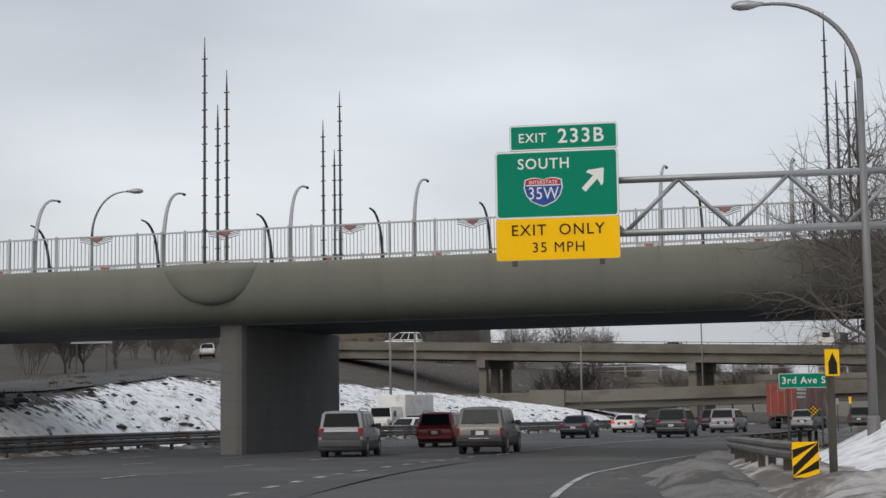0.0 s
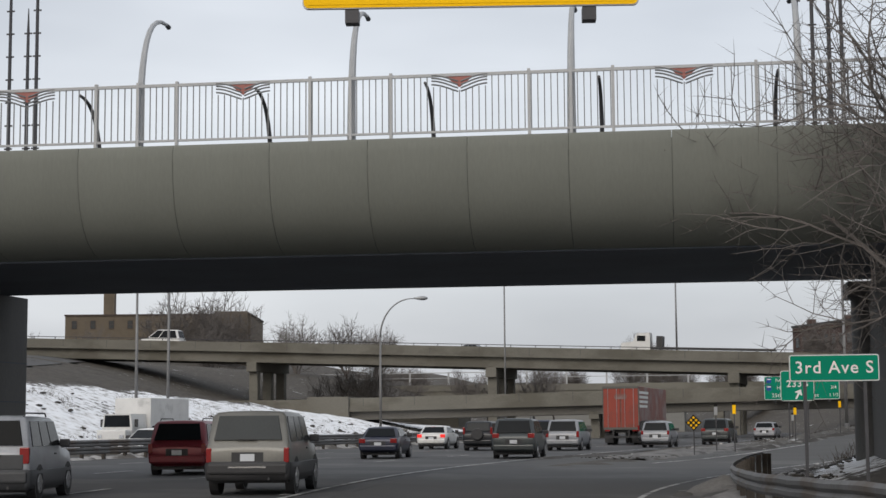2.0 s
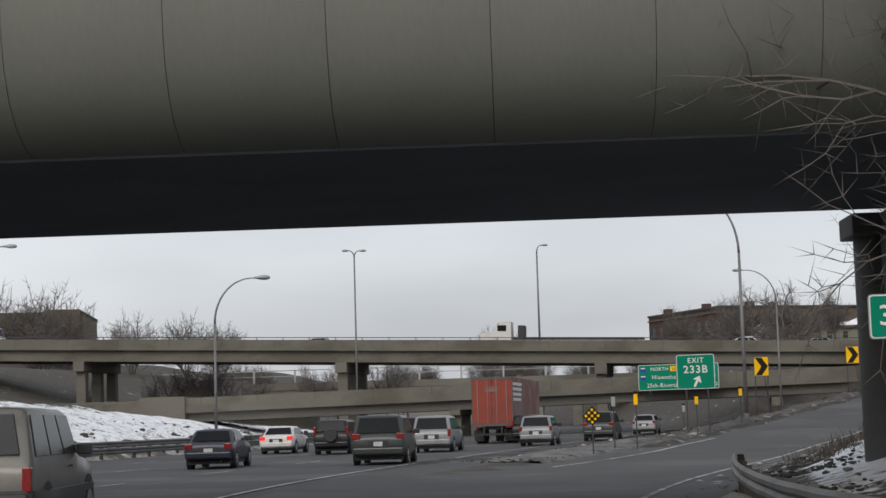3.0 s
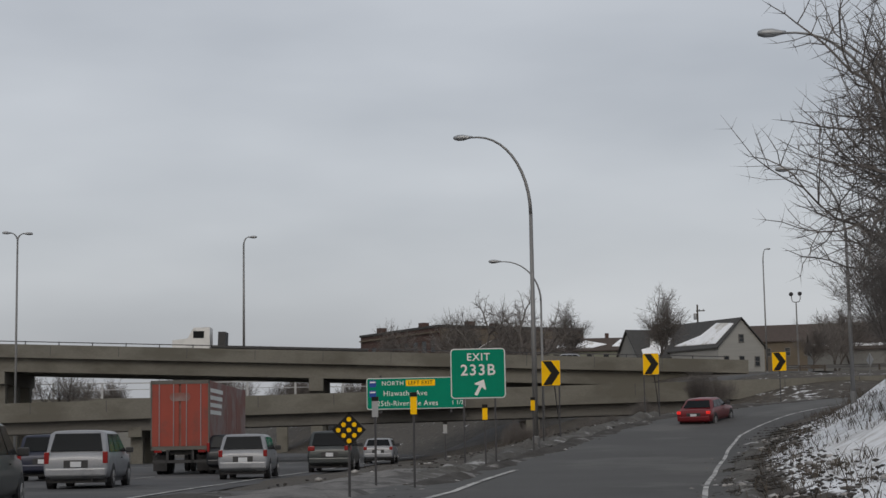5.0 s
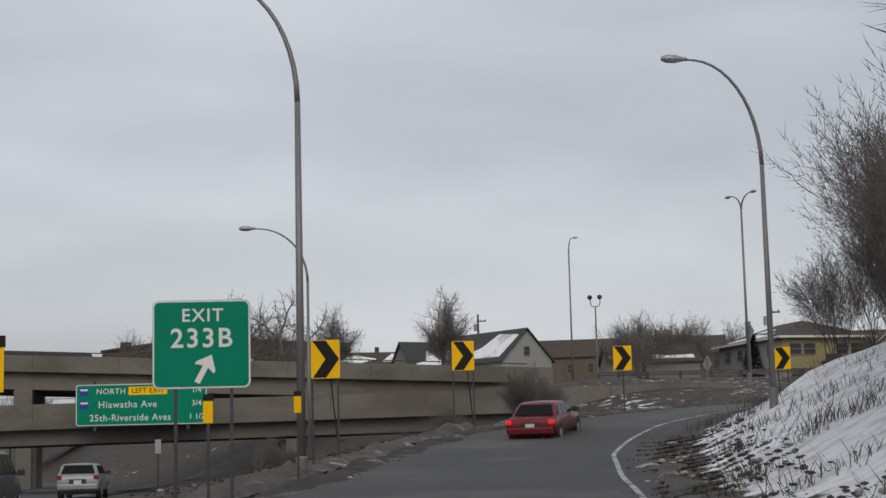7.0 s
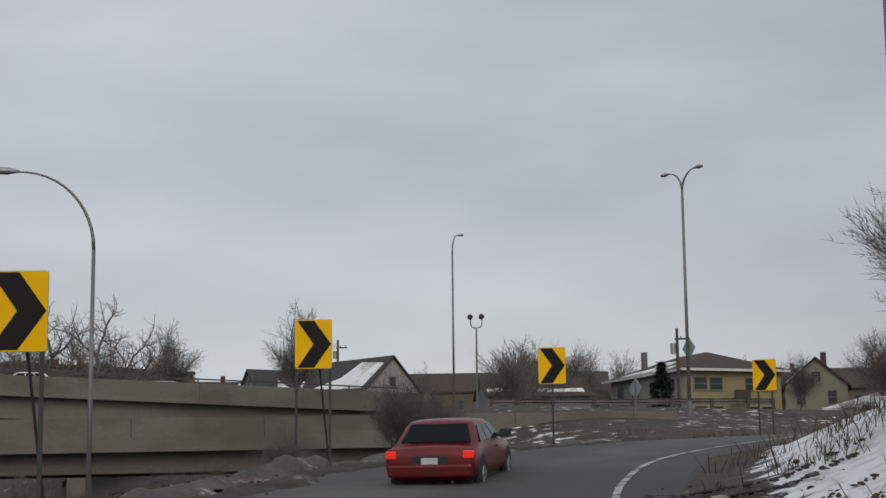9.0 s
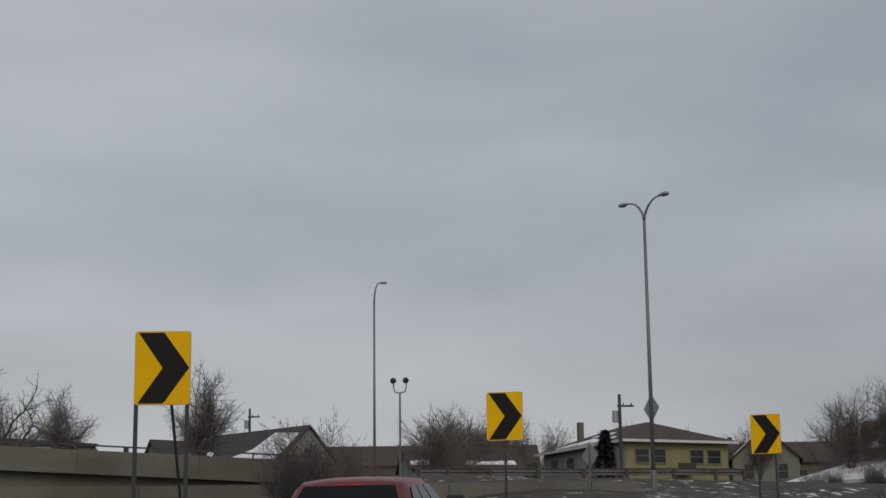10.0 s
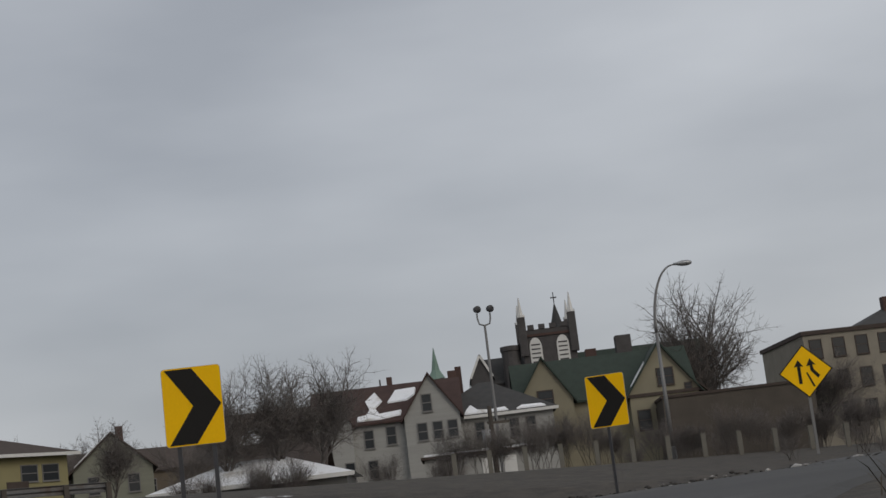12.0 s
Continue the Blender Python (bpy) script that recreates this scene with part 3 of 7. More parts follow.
rail_mesh = railing_meshes()
for side in (0, 1):
    for k in range(-11, 9):
        u = bay_start(k) if side == 0 else 0.25 + bay_start(k + 1)
        long = (bay_start(k + 1) - bay_start(k)) / BAY
        bay = thing("railing_bay", "pale steel picket railing with a fan ornament and curved rib" if side == 0 else "pale steel picket railing with a fan ornament and dark curved rib", "railing", "overpass railing", at=K @ (pose(u, 0.2, 0) if side == 0 else pose(u, DECK - 0.2, 0, 0, 0, 180)) @ Matrix.Diagonal((long, 1, 1, 1)))
        for name in ("rail", "red_wedge"):
            share(name, rail_mesh[name], bay, Matrix())
        rib = share("rib", rail_mesh["rib" if side == 0 else "far_rib"], bay, Matrix())
        if side == 0:
            share("rib_tip", rail_mesh["rib_tip"], rib, Matrix())
        for me in rail_mesh["arcs"]:
            share("fan_arc", me, bay, Matrix())
        for me, xs in rail_mesh["pickets"]:
            for x in xs:
                share("picket", me, bay, pose(x, 0, 0))
        for x in (0.0, 0.96, 4.18):
            share("post", rail_mesh["posts"], bay, pose(x, 0, 0))


PEG = bpy.data.meshes.new("peg")
peg_bm = boxes((-0.13, 0.13, -0.015, 0.015, 0, 0.05))
peg_bm.to_mesh(PEG)
peg_bm.free()
PEG.materials.append(DARK_STEEL)


def mast(u, v, top):
    th = thing("light_mast", "thin dark steel mast with short pegs on the overpass", "mast", "overpass masts", at=K @ pose(u, v, 7.9))
    h = top - 7.9
    part("shaft", tube(bmesh.new(), [(0, 0, 0), (0, 0, h * 0.55), (0, 0, h * 0.88), (0, 0, h)], [0.075, 0.06, 0.05, 0.015], 8), DARK_STEEL, th)
    for i in range(1, int(h / 0.75)):
        share("peg", PEG, th, pose(0, 0, i * 0.75))


for u, v, top in ((-17.3, 0.1, 17.9), (-16.95, 0.7, 15.0), (-16.35, 0.3, 16.4), (-16.35, 12.3, 16.3), (-15.75, 12.3, 14.75), (-15.45, 12.3, 17.7),
                  (8.45, 12.3, 19.8), (8.9, 12.3, 16.5), (9.38, 12.3, 18.2), (9.75, 12.3, 16.4)):
    mast(u, v, top)


# ---- signs ----
def arrow_poly(size):
    """An arrow pointing up, of (x, z), centred."""
    s = size
    return [(-0.09 * s, -0.5 * s), (0.09 * s, -0.5 * s), (0.09 * s, 0.08 * s), (0.34 * s, 0.0 * s), (0.34 * s, 0.1 * s), (0.0, 0.5 * s), (-0.34 * s, 0.1 * s), (-0.34 * s, 0.0), (-0.09 * s, 0.08 * s)]


def arrow(parent, x, z, size, tilt, y):
    bm = prism(bmesh.new(), arrow_poly(size), -0.004, 0.004)
    ob = part("arrow", bm, SIGN_WHITE, parent, "white arrow pointing up to the right")
    ob.matrix_basis = pose(x, y, z) @ pose(0, 0, 0, 0, tilt, 0)
    return ob


def bordered(parent, name, w, h, r, x, z, face, border, edge=0.05, y=0.0):
    """A panel with a border line: back plate, border sheet, face sheet."""
    a = part(name, plate(w, h, r, y, y + 0.04), SIGN_BACK, parent)
    a.matrix_basis = pose(x, 0, z)
    b = part("border", plate(w - 0.02, h - 0.02, r, y - 0.004, y), border, a)
    c = part("face", plate(w - 0.02 - 2 * edge, h - 0.02 - 2 * edge, max(0.02, r - edge), y - 0.009, y - 0.003), face, a)
    return a


def gantry_sign():
    th = thing("gantry_sign", "green exit sign with a yellow exit-only panel on a steel truss", "road sign", at=pose(-4.19, 43.72, 5.53))
    w, hy, hg = 3.4, 1.16, 1.87
    top = bordered(th, "plaque", 2.98, 0.72, 0.08, 0.21, hy + hg + 0.37, SIGN_GREEN, SIGN_WHITE, 0.035)
    main = bordered(th, "panel", w, hg + 0.02, 0.12, 0, hy + hg / 2, SIGN_GREEN, SIGN_WHITE, 0.045)
    yel = bordered(th, "panel", w, hy, 0.06, 0, hy / 2, SIGN_YELLOW, SIGN_YELLOW, 0.03, -0.012)
    y = -0.016
    lettering("legend", "EXIT", 0.25, SIGN_WHITE, top, pose(-0.86, y, -0.02), spacing=1.15, squeeze=0.95, bold=0.014)
    lettering("legend", "233B", 0.39, SIGN_WHITE, top, pose(0.48, y, 0.0), spacing=1.15, squeeze=1.0, bold=0.018)
    lettering("legend", "SOUTH", 0.29, SIGN_WHITE, main, pose(-0.35, y, 0.56), spacing=1.12, squeeze=0.98, bold=0.014)
    lettering("legend", "EXIT  ONLY", 0.30, SIGN_BLACK, yel, pose(0.0, -0.028, 0.24), spacing=1.15, bold=0.006)
    lettering("legend", "35 MPH", 0.28, SIGN_BLACK, yel, pose(0.02, -0.028, -0.24), spacing=1.15, bold=0.0)
    arrow(main, 1.02, 0.1, 0.82, 43, y)
    shield(main, -0.37, -0.2, 1.02, 0.80, y, "35W")
    for x in (-1.2, 1.2):
        part("bracket", boxes((x - 0.05, x + 0.05, 0.045, 0.16, -0.12, 3.1), (x - 0.07, x + 0.07, 0.0, 0.16, -0.14, -0.002)), DARK_STEEL, th)


def shield(parent, x, z, w, h, y, text):
    def outline(k):
        pts = []
        for i in range(9):
            a = i / 8
            pts.append((-0.5 + a, 0.42 + 0.07 * abs(math.sin(2 * math.pi * a))))
        right = [(0.5, 0.42), (0.53, 0.15), (0.47, -0.12), (0.33, -0.34), (0.12, -0.47), (0, -0.52)]
        left = [(-px, pz) for px, pz in right[::-1]][1:]
        return [(px * w * k, pz * h * k) for px, pz in pts[:-1] + right + left[:-1]]
    a = part("route_shield", prism(bmesh.new(), outline(1.0), y, y + 0.006), SIGN_WHITE, parent, "blue and red route shield")
    a.matrix_basis = pose(x, 0, z)
    part("field", prism(bmesh.new(), outline(0.94), y - 0.004, y + 0.001), SIGN_BLUE, a)
    part("band", prism(bmesh.new(), [(-0.45 * w, 0.395 * h), (-0.35 * w, 0.44 * h), (-0.25 * w, 0.458 * h), (-0.1 * w, 0.44 * h), (0, 0.40 * h), (0.1 * w, 0.44 * h), (0.25 * w, 0.458 * h), (0.35 * w, 0.44 * h), (0.45 * w, 0.395 * h), (0.465 * w, 0.23 * h), (-0.465 * w, 0.23 * h)], y - 0.007, y - 0.003), SIGN_RED, a)
    part("band_edge", boxes((-0.465 * w, 0.465 * w, y - 0.008, y - 0.003, 0.2 * h, 0.235 * h)), SIGN_WHITE, a)
    lettering("legend", "INTERSTATE", 0.10 * h / 0.8, SIGN_WHITE, a, pose(0, y - 0.009, 0.315 * h), squeeze=0.95, bold=0.0)
    lettering("legend", text, 0.42 * h, SIGN_WHITE, a, pose(0, y - 0.006, -0.08 * h), squeeze=0.85, bold=0.0)


gantry_sign()

truss = thing("sign_truss", "grey steel cantilever truss carrying the exit sign", "sign gantry", at=pose(0, 44.02, 0))
for yy in (0.0, 0.3):
    part("chord", tube(bmesh.new(), [(-5.7, yy, 7.72), (5.0, yy, 7.72)], 0.075, 10), STEEL, truss, smooth=True)
    part("chord", tube(bmesh.new(), [(-5.7, yy, 6.25), (5.0, yy, 6.25)], 0.085, 10), STEEL, truss, smooth=True)
    for k in range(7):
        x = -5.3 + 1.47 * k
        a, b = ((x, yy, 7.7), (x + 1.47, yy, 6.27)) if k % 2 == 1 else ((x, yy, 6.27), (x + 1.47, yy, 7.7))
        part("brace", tube(bmesh.new(), [a, b], 0.045, 8), STEEL, truss, smooth=True)
for k in range(8):
    x = -5.3 + 1.47 * k
    part("strut", tube(bmesh.new(), [(x, 0, 7.7), (x, 0.3, 7.7)], 0.03, 6), STEEL, truss)
    part("strut", tube(bmesh.new(), [(x, 0, 6.27), (x, 0.3, 6.27)], 0.03, 6), STEEL, truss)
part("post", tube(bmesh.new(), [(5.0, 0.375, -0.5), (5.0, 0.375, 8.1)], [0.26, 0.22], 16), STEEL, truss, smooth=True)
part("base_plate", boxes((4.55, 5.45, -0.08, 0.83, -0.1, 0.55), bevel=0.03), CONCRETE, truss)


def u_posts(th, xs, h, y=0.04, m=None):
    for x in xs:
        part("post", boxes((x - 0.035, x + 0.035, y, y + 0.05, -0.6, h)), m or DARK_STEEL, th)


def exit_sign():
    g = land1(15.1, 128.1)
    th = thing("exit_sign", "green exit number sign with a white arrow on posts", "road sign", at=pose(15.11, 128.03, g) @ pose(0, 0, 0, 0, 0, -20))
    w, h, zc = 2.06, 1.87, 3.51 - g
    p = bordered(th, "panel", w, h, 0.14, 0, zc, SIGN_GREEN, SIGN_WHITE, 0.03)
    y = -0.016
    lettering("legend", "EXIT", 0.27, SIGN_WHITE, p, pose(0.02, y, 0.6), spacing=1.15, bold=0.016)
    lettering("legend", "233B", 0.40, SIGN_WHITE, p, pose(0.0, y, 0.11), spacing=1.15, bold=0.02)
    arrow(p, 0.06, -0.52, 0.66, 28, y)
    u_posts(th, (-0.55, 0.62), zc + h / 2 - 0.1)


exit_sign()


def guide_sign():
    th = thing("guide_sign", "long green guide sign with a yellow left-exit tab", "road sign", at=pose(25.95, 182.6, 0) @ pose(0, 0, 0, 0, 0, -20))
    w, h = 7.1, 2.25
    p = bordered(th, "panel", w, h, 0.15, 0, 4.5, SIGN_GREEN, SIGN_WHITE, 0.04)
    y = -0.016
    lettering("legend", "NORTH", 0.30, SIGN_WHITE, p, pose(-1.65, y, 0.72), spacing=1.1)
    tab = part("tab", plate(2.1, 0.44, 0.05, y - 0.002, y + 0.01), SIGN_YELLOW, p)
    tab.matrix_basis = pose(0.35, 0, 0.74)
    lettering("legend", "LEFT EXIT", 0.27, SIGN_BLACK, tab, pose(0, y - 0.006, 0), spacing=1.05)
    lettering("legend", "Hiawatha Ave", 0.36, SIGN_WHITE, p, pose(-0.75, y, 0.0), spacing=1.1)
    lettering("legend", "25th-Riverside Aves", 0.36, SIGN_WHITE, p, pose(-0.6, y, -0.72), spacing=1.1, squeeze=0.95)
    for z, s in ((0.72, "1/4"), (0, "3/4"), (-0.72, "1 1/2")):
        lettering("legend", s, 0.3, SIGN_WHITE, p, pose(3.0, y, z), spacing=1.0)
    for z in (0.72, 0.0):
        q = part("route_shield", plate(0.5, 0.5, 0.12, y - 0.002, y + 0.01), SIGN_BLUE, p, "small blue route shield")
        q.matrix_basis = pose(-3.1, 0, z)
        part("band", boxes((-0.2, 0.2, y - 0.005, y, 0.06, 0.16)), SIGN_WHITE, q)
    part("frame", boxes((-2.6, -2.45, 0.04, 0.2, 3.1, 5.8), (2.45, 2.6, 0.04, 0.2, 3.1, 5.8), (-2.6, -2.45, 0.04, 1.2, 5.5, 5.6), (2.45, 2.6, 0.04, 1.2, 5.5, 5.6)), DARK_STEEL, th)


guide_sign()


def chevron(x, y, z, turn, w=0.86, h=1.14, posts=(-0.4, 0.38), lean=False):
    g = land1(x, y)
    th = thing("chevron_sign", "yellow curve chevron sign with a black arrowhead on steel posts", "road sign", "ramp chevrons", at=pose(x, y, g) @ pose(0, 0, 0, 0, 0, turn))
    zc = z - g
    p = part("panel", plate(w, h, 0.05, 0, 0.02), SIGN_BACK, th)
    p.matrix_basis = pose(0, 0, zc)
    part("face", plate(w - 0.01, h - 0.01, 0.05, -0.004, 0.001), SIGN_YELLOW, p)
    a = [(-0.40, 0.585), (0.02, 0.585), (0.435, 0.0), (0.02, -0.585), (-0.40, -0.585), (0.0, 0.0)]
    part("arrowhead", prism(bmesh.new(), [(q * w / 0.914, r * h / 1.22) for q, r in a], -0.008, -0.003), SIGN_BLACK, p)
    for q in posts:
        part("post", boxes((q - 0.03, q + 0.03, 0.022, 0.07, -0.5, zc + h / 2 - 0.05)), DARK_STEEL, th)
    if lean:
        part("brace", tube(bmesh.new(), [(0.1, 0.05, zc - 0.2), (0.3, 1.1, -0.3)], 0.025, 6), DARK_STEEL, th)


chevron(21.9, 139.8, 4.02, -26, posts=(-0.4, 0.36), lean=True)
chevron(31.5, 151.5, 4.98, -30, lean=True)
chevron(43.3, 160.0, 5.52, -40, posts=(0.0,))
chevron(54.5, 163.4, 5.79, -52, posts=(-0.25, 0.25))
chevron(68.2, 164.4, 6.08, -72, posts=(-0.05,))


def avenue_sign():
    g = land1(3.2, 61.5)
    th = thing("street_name_sign", "small green street name sign on two posts", "road sign", at=pose(3.15, 61.5, g) @ pose(0, 0, 0, 0, 0, -8))
    zc = 2.44 - g
    p = bordered(th, "panel", 1.83, 0.56, 0.05, 0, zc, SIGN_GREEN, SIGN_WHITE, 0.015)
    lettering("legend", "3rd Ave S", 0.25, SIGN_WHITE, p, pose(0.0, -0.016, 0.0), spacing=1.12, bold=0.012)
    u_posts(th, (-0.6, 0.62), zc + 0.25)


avenue_sign()


# ---- street lamps ----
def cobra_lamp(x, y, top, reach, turn, radius=0.11, ground=None, arms=1, rise=2.2, head=1.0):
    """A tapered pole whose top bends over into an arm with a cobra head. turn: heading of the arm."""
    g = land1(x, y) if ground is None else ground
    th = thing("street_lamp", "tall grey metal street lamp with a curved arm" if arms == 1 else "tall grey metal street lamp with two curved arms", "street lamp", "street lamps", at=pose(x, y, g))
    h = top - g
    base_h = h - rise
    part("pole", tube(bmesh.new(), [(0, 0, -0.3), (0, 0, base_h)], [radius, radius * 0.66], 12), POLE, th, smooth=True)
    part("base", tube(bmesh.new(), [(0, 0, -0.3), (0, 0, 0.45), (0, 0, 0.5)], [radius * 1.35, radius * 1.3, radius], 12), POLE, th)
    for k in range(arms):
        a = radians(turn + 180 * k)
        dx, dy = math.sin(a), math.cos(a)
        pts = []
        for i in range(13):
            q = i / 12
            if arms == 2:
                pts.append((dx * reach * q ** 1.6, dy * reach * q ** 1.6, base_h + rise * math.sin(math.pi / 2 * q)))
                continue
            pts.append((dx * reach * (1 - math.cos(math.pi / 2 * q)), dy * reach * (1 - math.cos(math.pi / 2 * q)), base_h + rise * math.sin(math.pi / 2 * min(1, q * 1.06))))
        arm = part("arm", tube(bmesh.new(), pts, [radius * 0.66 - radius * 0.36 * i / 12 for i in range(13)], 10), POLE, th, smooth=True)
        ex, ey, ez = pts[-1]
        shell = bmesh.new()
        secs = [(a_ * head, b_ * head, c_ * head) for a_, b_, c_ in ((-0.1, 0.05, 0.05), (0.05, 0.09, 0.07), (0.3, 0.16, 0.13), (0.55, 0.17, 0.13), (0.72, 0.11, 0.08), (0.76, 0.02, 0.02))]
        rings = []
        for s, wv, hv in secs:
            ring = []
            for j in range(10):
                b = 2 * math.pi * j / 10
                lx, lz = wv * math.cos(b), hv * math.sin(b)
                ring.append(shell.verts.new((ex + dx * s + dy * lx, ey + dy * s - dx * lx, ez + 0.02 + lz)))
            rings.append(ring)
        for a1, b1 in zip(rings, rings[1:]):
            for j in range(10):
                shell.faces.new((a1[j], a1[(j + 1) % 10], b1[(j + 1) % 10], b1[j]))
        shell.faces.new(rings[0])
        shell.faces.new(rings[-1])
        bmesh.ops.recalc_face_normals(shell, faces=shell.faces)
        part("lamp_head", shell, STEEL, th, smooth=True)
    return th


cobra_lamp(19.7, 135.4, 14.15, 2.6, -62, 0.12, rise=3.5)
cobra_lamp(35.2, 136.4, 13.2, 2.4, -78, 0.105, rise=3.3)
cobra_lamp(32.2, 172.4, 12.95, 2.7, -75, 0.10, rise=2.7)
cobra_lamp(23.3, 112.1, 13.0, 2.9, -70, 0.10, rise=3.3)
cobra_lamp(3.9, 42.7, 12.15, 2.5, -82, 0.13)
cobra_lamp(-10.6, 127.5, 9.1, 2.2, 85, 0.09, ground=-0.2, rise=2.4)
cobra_lamp(18.6, 219.9, 20.4, 0.5, 100, 0.13, ground=8.0, rise=0.8)
cobra_lamp(-1.9, 212.0, 19.4, 0.55, 80, 0.12, ground=0, arms=2, rise=0.6)
cobra_lamp(65.8, 207.8, 18.45, 0.3, 125, 0.085, ground=6.5, rise=1.2, head=0.6)
cobra_lamp(64.2, 180.9, 17.5, 0.95, 174, 0.095, ground=5.6, arms=2, rise=0.9, head=0.75)
cobra_lamp(102.1, 180.7, 14.75, 1.3, 143, 0.11, rise=3.0)
cobra_lamp(-28.5, 140.0, 12.5, 2.2, 85, 0.12, rise=1.8)
cobra_lamp(-26.3, 140.2, 12.5, 2.2, 85, 0.12, rise=1.8)
cobra_lamp(-30.3, 75.2, 12.6, 1.8, 83, 0.1, ground=7.7, rise=2.2)


# ---- far bridges ----
def along(A, d, u, v=0.0):
    return (A[0] + d[0] * u - d[1] * v, A[1] + d[1] * u + d[0] * v)


UD = -13.65
upper = thing("high_bridge", "long weathered concrete bridge carrying a street over the freeway", "bridge", kind="structure", at=pose(-4, 220, 10.42) @ pose(0, 0, 0, 0, 2.15, UD))
part("parapet", boxes((-76, 68, -0.3, 0.05, -0.95, 0.0)), OLD_CONCRETE, upper)
part("parapet", boxes((-76, 68, 11.6, 11.95, -0.95, 0.0)), OLD_CONCRETE, upper)
part("slab", boxes((-76, 68, -0.45, 12.1, -1.2, -0.95)), OLD_CONCRETE, upper)
for v in (0.15, 2.9, 5.7, 8.4, 11.0):
    part("girder", boxes((-76, 68, v, v + 0.5, -2.45, -1.2)), OLD_CONCRETE, upper)
part("end_block", boxes((-80, -72, -0.5, 12.2, -9.0, -1.2)), OLD_CONCRETE, upper)
part("end_block", boxes((60, 68.2, -0.5, 12.2, -6.5, -2.45)), OLD_CONCRETE, upper)
for u in np.arange(-75, 66, 3.0):
    part("rail_post", boxes((u - 0.04, u + 0.04, -0.15, -0.07, 0.0, 0.32)), DARK_STEEL, upper)
part("rail", boxes((-76, 66, -0.15, -0.07, 0.22, 0.3)), DARK_STEEL, upper)
for u in np.arange(-74, 66, 6.1):
    part("expansion_joint", boxes((u - 0.02, u + 0.02, -0.305, -0.29, -0.94, -0.01)), DARK_STEEL, upper)


def high_pier(u, zt):
    x, y = along((-4, 220), (math.cos(radians(UD)), math.sin(radians(UD))), u)
    th = thing("bridge_pier", "concrete pier of the high bridge", "pier", "high bridge piers", "structure", at=pose(x, y, 0, 0, 0, UD))
    part("cap", boxes((-0.65, 0.65, 0.0, 11.6, zt - 1.15, zt), bevel=0.04), OLD_CONCRETE, th)
    for v in (1.2, 5.8, 10.4):
        part("column", boxes((-0.55, 0.55, v - 0.5, v + 0.5, -1, zt - 1.15), bevel=0.04), OLD_CONCRETE, th)


for u in (-64, -30, 0.5, 29):
    high_pier(u, 10.42 - 2.45 - 0.0376 * u)

lower = thing("low_bridge", "curving concrete flyover below the high bridge", "bridge", kind="structure", at=pose(26, 184.8, 4.75) @ pose(0, 0, 0, 0, -0.9, UD))
part("parapet", boxes((-46, 35, -0.25, 0.05, -0.85, 0.0)), OLD_CONCRETE, lower)
part("parapet", boxes((-46, 35, 8.2, 8.5, -0.85, 0.0)), OLD_CONCRETE, lower)
part("slab", boxes((-46, 35, -0.35, 8.6, -1.4, -0.85)), OLD_CONCRETE, lower)
for v in (0.3, 2.6, 4.9, 7.2):
    part("girder", boxes((-46, 35, v, v + 0.45, -2.25, -1.4)), GIRDER, lower)
for u in np.arange(-44, 35, 5.5):
    part("expansion_joint", boxes((u - 0.02, u + 0.02, -0.255, -0.24, -0.84, -0.01)), DARK_STEEL, lower)
abut = thing("bridge_abutment", "concrete abutment of the flyover", "abutment", kind="structure", at=pose(26, 184.8, 0, 0, 0, UD))
part("wall", boxes((-50, -45.5, -0.6, 9, -1, 4.2)), OLD_CONCRETE, abut)
part("wing_wall", boxes((-90, -50, 4.0, 5.0, -1, 4.0)), OLD_CONCRETE, abut)
part("wall", boxes((30, 35.5, 0.2, 9, -1, 3.6)), OLD_CONCRETE, abut)
for u in (-20, 9):
    x, y = along((26, 184.8), (math.cos(radians(UD)), math.sin(radians(UD))), u)
    th = thing("bridge_pier", "concrete pier of the flyover", "pier", "flyover piers", "structure", at=pose(x, y, 0, 0, 0, UD))
    part("cap", boxes((-0.5, 0.5, 0.3, 8.0, 1.7, 2.5), bevel=0.04), OLD_CONCRETE, th)
    for v in (1.5, 6.5):
        part("column", boxes((-0.45, 0.45, v - 0.45, v + 0.45, -1, 1.7), bevel=0.04), OLD_CONCRETE, th)


def distant_bridge():
    """A long low bridge far behind the other two, with an open railing."""
    ax, ay, bx, by = -58.0, 322.0, 22.0, 308.0
    L = math.hypot(bx - ax, by - ay)
    th = thing("distant_bridge", "far low bridge with a pale open railing", "bridge", kind="structure", at=pose(ax, ay, 7.0, 0, 0, math.degrees(math.atan2(by - ay, bx - ax))))
    part("deck", boxes((-30, L + 110, 0, 9, -1.6, 0.0)), OLD_CONCRETE, th)
    part("parapet", boxes((-30, L + 110, -0.2, 0.1, 0.0, 1.1)), OLD_CONCRETE, th)
    part("rail", boxes((-30, L + 110, -0.1, 0.0, 3.2, 3.35), (-30, L + 110, -0.1, 0.0, 2.3, 2.4)), STEEL, th)
    for u in np.arange(-29, L + 109, 7.0):
        part("rail_post", boxes((u - 0.15, u + 0.15, -0.15, 0.05, 1.1, 3.4)), STEEL, th)
    for u in (-10, 25, 60, 95, 130, 165):
        part("pier", boxes((u - 0.8, u + 0.8, 1, 8, -9, -1.6)), OLD_CONCRETE, th)


distant_bridge()


